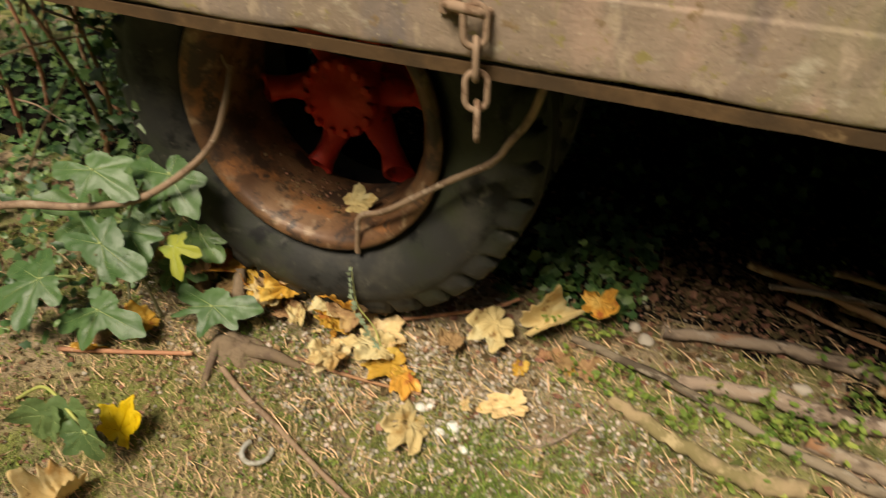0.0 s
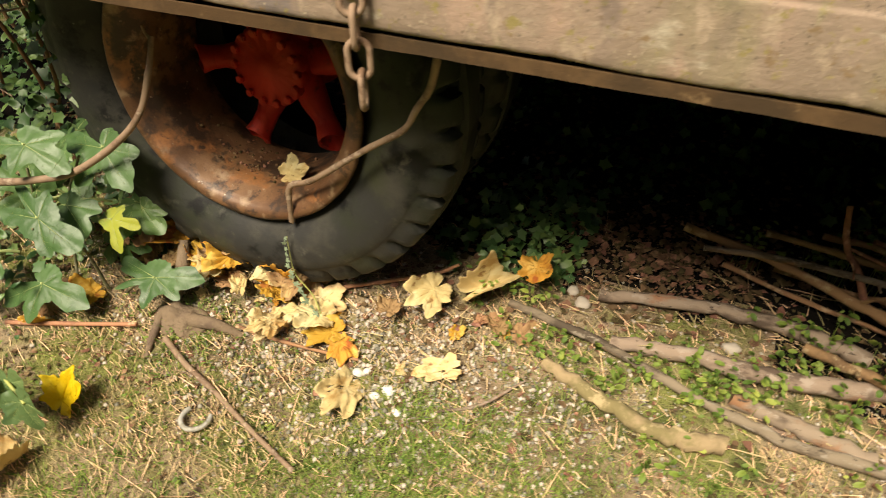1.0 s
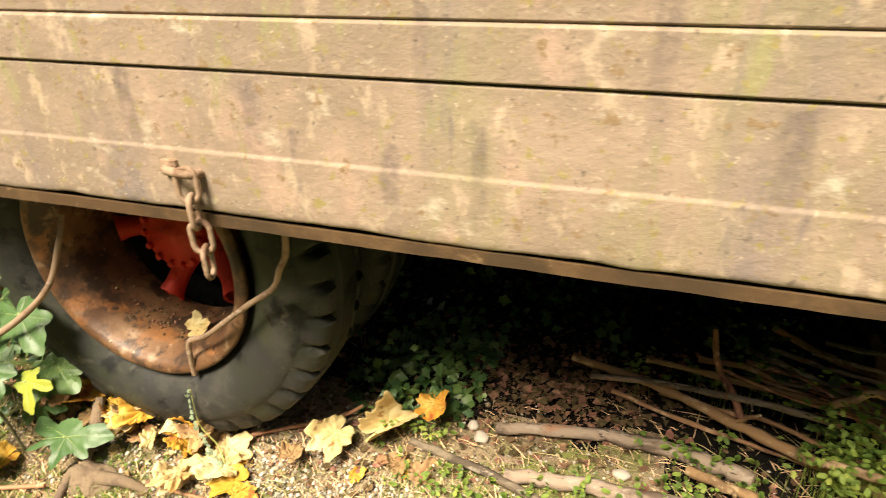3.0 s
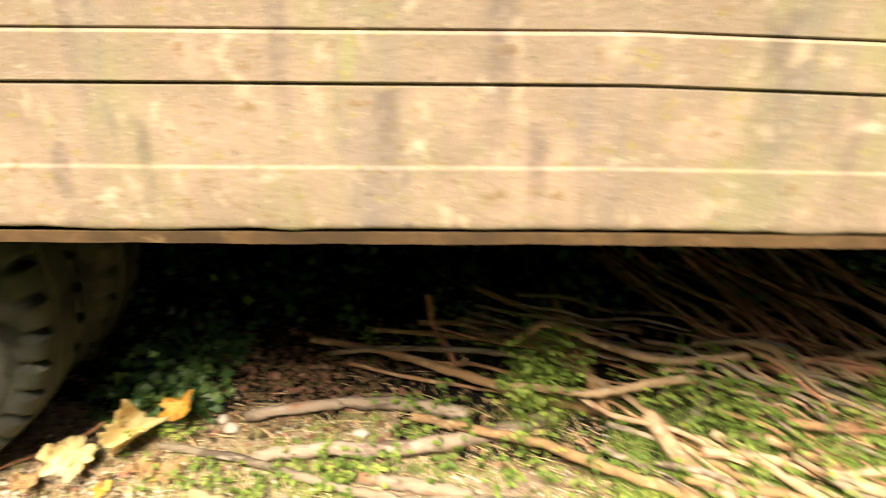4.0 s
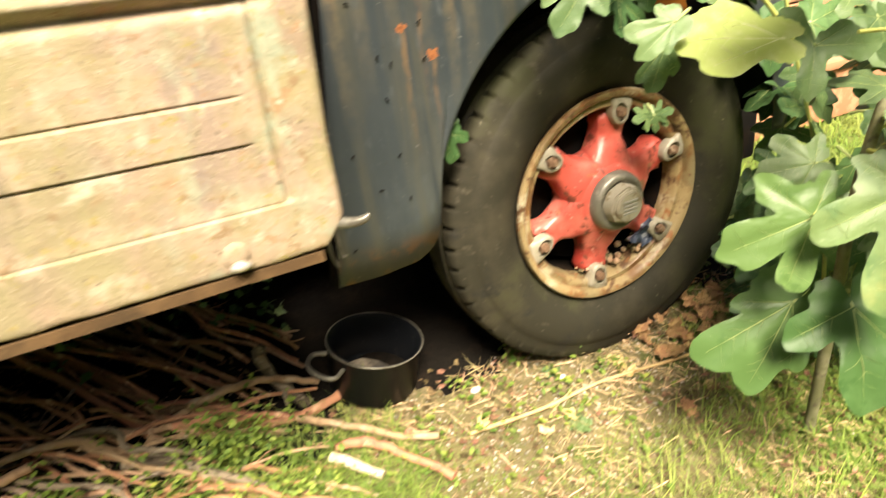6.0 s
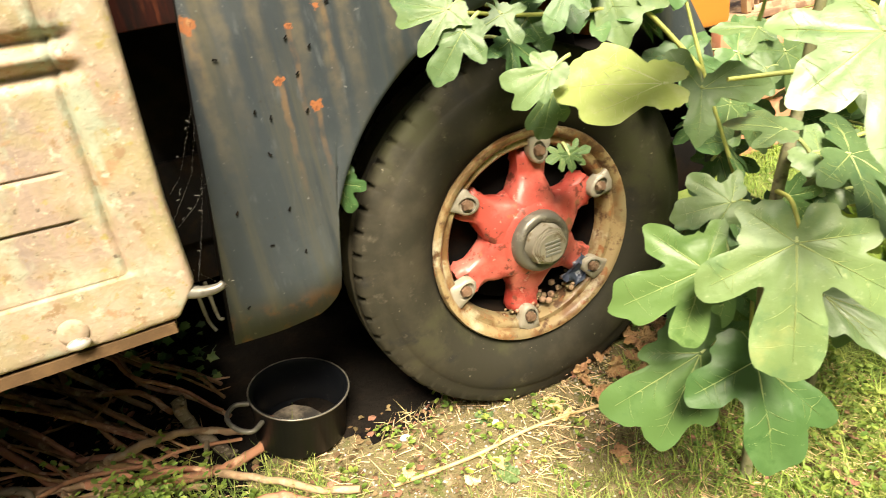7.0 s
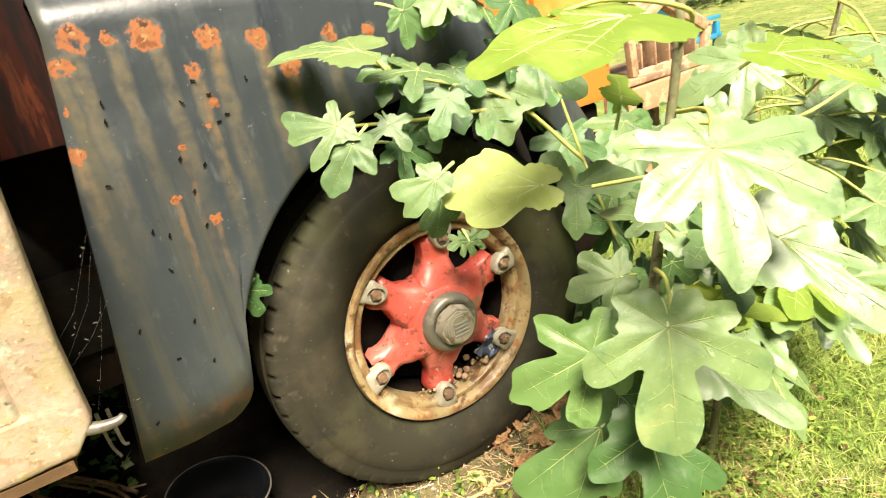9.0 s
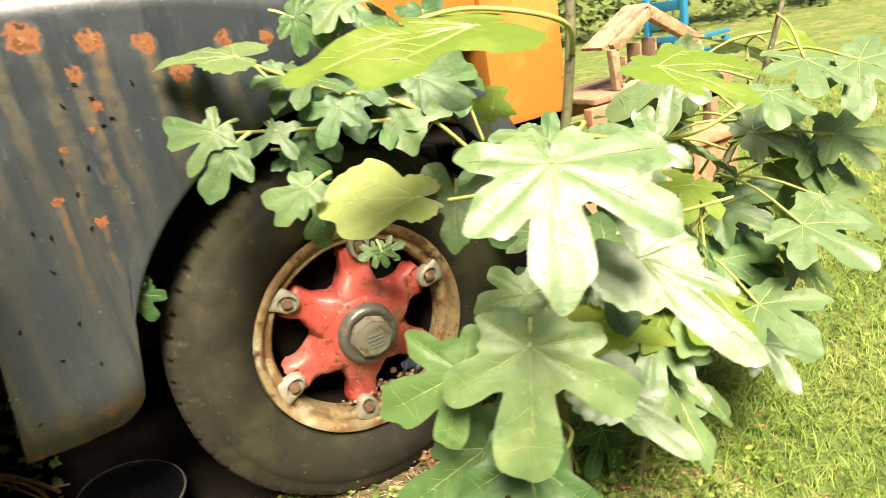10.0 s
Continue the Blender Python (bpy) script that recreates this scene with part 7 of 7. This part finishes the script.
for _ in range(8200):
    x, y = rs.uniform(-0.7, 1.9), rs.uniform(-0.65, 0.42)
    if patch(x, y, 4, 9) + 1.2 * y - 0.5 * (x - 0.2) + rs.gauss(0.1, 0.25) < 0:
        continue
    r, a = rs.uniform(0.002, 0.009), rs.uniform(0, 6.28)
    z = height(x, y) + 0.003
    litter.add([(x + r * math.cos(a + k * 1.257) * rs.uniform(0.5, 1.1), y + r * math.sin(a + k * 1.257) * rs.uniform(0.5, 1.1), z + rs.uniform(0, 0.8) * r) for k in range(5)], [(0, 1, 2), (0, 2, 3), (0, 3, 4)])
for _ in range(420):
    x, y = rs.gauss(4.28, 0.2), rs.gauss(-0.15, 0.18)
    r, a = rs.uniform(0.005, 0.015), rs.uniform(0, 6.28)
    z = height(x, y) + rs.uniform(0.008, 0.026)
    litter.add([(x + r * math.cos(a + k * 1.257) * rs.uniform(0.5, 1.1), y + r * math.sin(a + k * 1.257) * rs.uniform(0.5, 1.1), z + rs.uniform(0, 0.9) * r) for k in range(5)], [(0, 1, 2), (0, 2, 3), (0, 3, 4)])
litter.done("leaf_litter", litter_mat, "crumbled brown leaf litter under the truck", "leaf litter", False)


def small_leaf(bag, p, tip, face, size, lobes):
    """A small leaf of a few lobes: ivy (5) or a round weed leaf (0)."""
    m = turn_to(p, tip, face)
    n = 15 if lobes else 8
    v = [m @ Vector((0, 0, 0))]
    for i in range(n):
        a = -math.pi + 2 * math.pi * (i + 0.5) / n
        r = (0.78 + 0.22 * math.cos(a * lobes)) * (0.7 + 0.24 * math.cos(a) + 0.1 * math.cos(2 * a)) if lobes else 0.55 + 0.2 * math.cos(a)
        x, y = r * math.sin(a) * (1 if lobes else 0.52), 0.35 + r * math.cos(a) if not lobes else r * math.cos(a)
        v.append(m @ Vector((x * size, y * size, size * (0.12 * abs(x) - 0.15 * y * y))))
    bag.add([tuple(q) for q in v], [(0, i + 1, (i + 1) % n + 1) for i in range(n)])


ivy = Bag()
for _ in range(3600):
    x, y = rs.uniform(0.62, 3.0), rs.uniform(0.36, 1.7)
    edge = 0.43 + 0.12 * max(0, x - 0.95) + 0.12 * patch(x, y, 3, 6)
    if x > 1.05:
        edge += 0.12
    if y < edge or (0.97 < x < 1.6 and y < 0.76 + 0.06 * patch(x, y, 8, 5)) or patch(x, y, 6, 7) + rs.gauss(0.12, 0.12) < 0:
        continue
    h = heap(x, y) * rs.uniform(0.2, 1.15) if x > 1.9 else 0
    up = 0.01 + rs.expovariate(28) + h + 0.06 * max(0, y - 0.6) + 0.05 * max(0.0, patch(x, y, 7, 2))
    a = rs.uniform(0, 6.28)
    small_leaf(ivy, (x, y, height(x, y) + up), (math.cos(a), math.sin(a) - 0.5, rs.uniform(-0.6, 0.2)), (rs.gauss(0, 0.6), -0.8 + rs.gauss(0, 0.6), 0.8), rs.uniform(0.013, 0.03), 5)
for _ in range(300):
    x, y = rs.uniform(-0.22, -0.07), rs.uniform(0.2, 0.5)
    p = (x + rs.gauss(-0.03, 0.05), y, rs.uniform(0.1, 0.75))
    small_leaf(ivy, p, (rs.gauss(0, 1), -0.5, rs.uniform(-1, 0.3)), (rs.gauss(0, 0.4), -0.8, 0.4), rs.uniform(0.012, 0.028), 5)
for _ in range(260):
    x, y = rs.uniform(0.7, 1.0), rs.uniform(0.44, 0.78)
    if y < 0.44 + 0.3 * max(0, x - 0.95) + 0.06 * patch(x, y, 9, 4):
        continue
    small_leaf(ivy, (x, y, height(x, y) + rs.uniform(0.01, 0.05)), (rs.gauss(0, 1), -0.5, rs.gauss(0, 0.4)), (rs.gauss(0, 0.5), -0.6 + rs.gauss(0, 0.3), 0.7), rs.uniform(0.012, 0.03), 5)
ivy.done("ivy", ivy_mat, "dark ivy creeping over the shaded ground", "ivy")

weeds = Bag()
spots = [(1.3 + rs.gauss(0, 0.12), 0.3 + rs.gauss(0, 0.05), 0.04) for _ in range(26)] + [(0.95 + rs.gauss(0, 0.1), 0.3 + rs.gauss(0, 0.06), 0.03) for _ in range(16)]
spots += [(rs.uniform(1.75, 3.0), rs.gauss(0.26, 0.13), 0.06) for _ in range(80)] + [(1.78 + rs.gauss(0, 0.05), 0.46 + rs.gauss(0, 0.05), rs.uniform(0.08, 0.24)) for _ in range(60)]
spots += [(rs.uniform(1.2, 1.9), rs.gauss(0.22, 0.12), 0.03) for _ in range(50)] + [(rs.uniform(-0.4, 1.7), rs.gauss(-0.12, 0.2), 0.013) for _ in range(480)] + [(rs.uniform(3.0, 4.4), rs.uniform(-0.4, 0.3), 0.02) for _ in range(120)]
spots += [(2.5 + rs.gauss(0, 0.18), 0.33 + rs.gauss(0, 0.08), 0.1) for _ in range(45)]
for cx, cy, wide, tall, count in ((1.03, 0.27, 0.05, 0.04, 10), (1.13, 0.25, 0.06, 0.035, 10), (1.28, 0.28, 0.04, 0.05, 16), (1.37, 0.3, 0.05, 0.045, 12), (0.84, 0.41, 0.05, 0.05, 30), (1.35, 0.64, 0.02, 0.08, 10), (1.5, 0.68, 0.03, 0.08, 12), (1.52, 0.46, 0.05, 0.05, 20),
                                  (1.62, 0.66, 0.05, 0.2, 20), (1.82, 0.46, 0.06, 0.1, 16), (2.25, 0.48, 0.06, 0.12, 30), (2.12, 0.45, 0.05, 0.1, 20), (2.37, 0.4, 0.06, 0.08, 20), (2.74, 0.44, 0.07, 0.12, 40), (2.75, 0.29, 0.06, 0.06, 18), (2.5, 0.27, 0.08, 0.06, 20)):
    spots += [(cx + rs.gauss(0, wide), cy + rs.gauss(0, wide * 0.6), tall * rs.uniform(0.3, 1.15)) for _ in range(count)]
spots += [(rs.uniform(3.15, 3.8), rs.gauss(0.28, 0.09), rs.uniform(0.015, 0.05)) for _ in range(70)]
for cx, cy, wide, tall, count in ((1.8, 0.42, 0.05, 0.22, 45), (2.25, 0.38, 0.07, 0.17, 45), (2.72, 0.42, 0.07, 0.16, 60), (1.75, 0.3, 0.1, 0.06, 30), (1.95, 0.22, 0.12, 0.06, 40), (2.35, 0.25, 0.12, 0.09, 40), (2.8, 0.3, 0.1, 0.08, 40)):
    spots += [(cx + rs.gauss(0, wide), cy + rs.gauss(0, wide * 0.6), tall * rs.uniform(0.3, 1.1)) for _ in range(count)]
spots += [(rs.uniform(4.1, 6.2), rs.uniform(-1.0, 0.5), rs.uniform(0.025, 0.08)) for _ in range(600)] + [(rs.gauss(4.35, 0.16), rs.gauss(-0.1, 0.14), rs.uniform(0.025, 0.07)) for _ in range(160)]
for x, y, up in spots:
    top = height(x, y) + up * rs.uniform(0.5, 1.3) + heap(x, y) * 0.5 * (y > 0.2)
    for k in range(rs.choice((3, 5, 6)) if up > 0.02 else 3):
        a = rs.uniform(0, 6.28)
        s = rs.uniform(0.004, 0.011) if up < 0.02 else rs.uniform(0.006, 0.021)
        small_leaf(weeds, (x + math.cos(a) * s * 0.4, y + math.sin(a) * s * 0.4, top + rs.gauss(0, 0.2) * up), (math.cos(a), math.sin(a), rs.uniform(-0.4, 0.4)), (rs.gauss(0, 0.3), -0.35, 1), s, 0)
    blade(weeds, x, y, height(x, y) - 0.002, max(0.01, top - height(x, y)), 0.0009, rs.uniform(0, 6.28), 0.15)
weeds.done("weeds", weed_mat, "fresh light green weeds growing through the branches", "weeds")

# ---- bushes behind the rear wheel ----
bush = thing("bush", "dense dim green bush behind the rear wheel", "bush", (-0.9, 0.9, height(-0.9, 0.9)))
rng = random.Random(3)
for k in range(12):
    x, y = rng.uniform(-1.3, -0.35), rng.uniform(0.5, 1.2)
    stem_on(bush, [(x, y, height(x, y) - 0.02), (x + rng.gauss(0, 0.08), y - 0.05, 0.4), (x + rng.gauss(0, 0.2), y - 0.12, 0.95)], 0.008, 0.004, bark_red, "stem", n=4)
for k in range(16):
    x, y, z = rng.uniform(-1.2, -0.3), rng.uniform(0.3, 0.6), rng.uniform(0.25, 0.9)
    a = rng.gauss(0.5, 0.5)
    d = Vector((math.cos(a), rng.gauss(0, 0.2), math.sin(a))) * rng.uniform(0.12, 0.28)
    p = Vector((x, y, z))
    stem_on(bush, [p - d, p + Vector((0, 0, 0.015)), p + d], 0.004, 0.002, stem_bark, "twig", n=3)
crown = Bag()
for _ in range(5200):
    x, y, z = rng.uniform(-1.9, -0.22), rng.uniform(0.35, 1.5), rng.uniform(0.05, 1.15)
    if noise.noise(Vector((x * 4, y * 4, z * 4))) < -0.12:
        continue
    small_leaf(crown, (x, y, z), (rng.gauss(0, 1), rng.gauss(-0.3, 0.6), rng.uniform(-0.8, 0.2)), (rng.gauss(0, 0.4), -0.6, 0.7), rng.uniform(0.02, 0.045), rng.choice((0, 0, 5)))
ob = crown.done("crown", ivy_mat, "", "")
ob.parent = bush
ob.matrix_parent_inverse = Matrix.Translation(bush.location).inverted()
for k in ("category", "label"):
    if k in ob:
        del ob[k]
ob = None
floor_leaves = Bag()
for _ in range(1800):
    x, y = rng.uniform(-1.6, -0.2), rng.uniform(-0.1, 1.0)
    small_leaf(floor_leaves, (x, y, height(x, y) + rng.uniform(0.01, 0.14)), (rng.gauss(0, 1), -0.4, rng.uniform(-0.4, 0.3)), (rng.gauss(0, 0.3), -0.5, 0.8), rng.uniform(0.015, 0.035), rng.choice((0, 5)))
floor_leaves.done("undergrowth", ivy_mat, "low dark green undergrowth at the edge", "undergrowth")

# ---- yard beyond the truck ----
crate = thing("timber_rack", "old brown timber rack standing in the yard", "rack", (6.1, 1.6, height(6.1, 1.6)))


def plank(parent, name, a, b, w, h, mat):
    a, b = Vector(a), Vector(b)
    d = b - a
    m = Matrix.Translation((a + b) / 2) @ d.to_track_quat("X", "Z").to_matrix().to_4x4()
    bm = bmesh.new()
    box(bm, (-d.length / 2, -w / 2, -h / 2), (d.length / 2, w / 2, h / 2), 0.006, m=m)
    ob = part(name, bm, mat, parent)
    ob.matrix_parent_inverse = Matrix.Translation(parent.location).inverted()


g0 = height(6.1, 1.6)
for x, y in ((5.75, 1.4), (6.45, 1.4), (5.75, 1.9), (6.45, 1.9)):
    plank(crate, "post", (x, y, g0), (x, y, 0.62), 0.06, 0.06, old_wood)
for y in (1.4, 1.9):
    plank(crate, "rail", (5.55, y, 0.6), (6.6, y, 0.6), 0.06, 0.13, terracotta)
plank(crate, "shelf", (5.6, 1.65, 0.69), (6.55, 1.65, 0.69), 0.5, 0.03, old_wood)
house = thing("bird_house", "cream wooden bird house with a brown inside on the rack", "bird house", (6.1, 1.6, 0.71))
face = [(5.82, 0.71), (5.8, 0.92), (6.06, 1.06), (6.42, 0.86), (6.4, 0.71)]
for (x0, z0), (x1, z1) in zip(face, face[1:] + face[:1]):
    plank(house, "frame_board", (x0, 1.46, z0), (x1, 1.46, z1), 0.04, 0.05, bark_tan)
for k in range(5):
    x = 5.88 + 0.11 * k
    plank(house, "back_board", (x, 1.5, 0.72), (x, 1.5, 0.95 - 0.05 * abs(k - 1.6)), 0.1, 0.015, old_wood)
plank(house, "roof_board", (5.74, 1.55, 0.93), (6.07, 1.55, 1.1), 0.16, 0.02, bark_tan)
plank(house, "roof_board", (6.07, 1.55, 1.1), (6.5, 1.55, 0.86), 0.16, 0.02, bark_tan)
trough = tagged(new("planter_trough"), "long terracotta planter trough in the yard", "planter")
trough.location = (5.5, 1.2, height(5.5, 1.2))
bm = bmesh.new()
box(bm, (5.15, 1.1, height(5.5, 1.2)), (6.3, 1.3, height(5.5, 1.2) + 0.26), 0.02)
ob = part("body", bm, terracotta, trough)
ob.matrix_parent_inverse = Matrix.Translation(trough.location).inverted()
bm = bmesh.new()
box(bm, (5.12, 1.07, height(5.5, 1.2) + 0.26), (6.33, 1.33, height(5.5, 1.2) + 0.3), 0.012)
ob = part("lip", bm, terracotta, trough)
ob.matrix_parent_inverse = Matrix.Translation(trough.location).inverted()
chair = thing("garden_chair", "blue garden chair standing on the lawn", "chair", (8.1, 3.0, height(8.1, 3.0)))
g1 = height(8.1, 3.0)
for x, y, top in ((7.85, 2.8, 1.02), (8.35, 2.8, 0.62), (7.85, 3.2, 1.02), (8.35, 3.2, 0.62)):
    plank(chair, "leg", (x, y, g1), (x, y, top), 0.05, 0.05, blue_plastic)
plank(chair, "seat", (7.85, 3.0, 0.5), (8.4, 3.0, 0.5), 0.45, 0.04, blue_plastic)
for z in (0.66, 0.8, 0.95):
    plank(chair, "back_slat", (7.85, 2.78, z), (7.85, 3.22, z), 0.03, 0.08, blue_plastic)
for y in (2.8, 3.2):
    plank(chair, "arm_rest", (7.85, y, 0.66), (8.38, y, 0.66), 0.06, 0.03, blue_plastic)
hedge = Bag()
rng = random.Random(9)
for _ in range(16000):
    t = rng.random()
    x, y = 3.0 + 16 * t + rng.gauss(0, 0.4), 11.0 - 9.0 * max(0, t - 0.35) + rng.gauss(0, 0.7)
    z = rng.uniform(0.0, 3.4)
    if noise.noise(Vector((x * 0.9, y * 0.9, z * 0.9))) < -0.25:
        continue
    small_leaf(hedge, (x, y, z), (rng.gauss(0, 1), -0.4, rng.uniform(-0.6, 0.4)), (rng.gauss(0, 0.5), -0.7, 0.6), rng.uniform(0.08, 0.2), 0)
hedge.done("far_hedge", far_green, "far green hedge beyond the lawn", "hedge")

# unseen hedge added behind the camera's side to cut low sky light
bm = bmesh.new()
sheet(bm, [(-5.2, -0.4), (-5.2, 3.6), (-4.6, 3.8), (-4.3, 3.5), (-4.2, -0.4)], -9, 14, 80, 0.5, 0, seed=2)
tagged(part("wall_hedge", bm, far_green), "clipped green hedge closing the yard", "hedge", kind="structure")
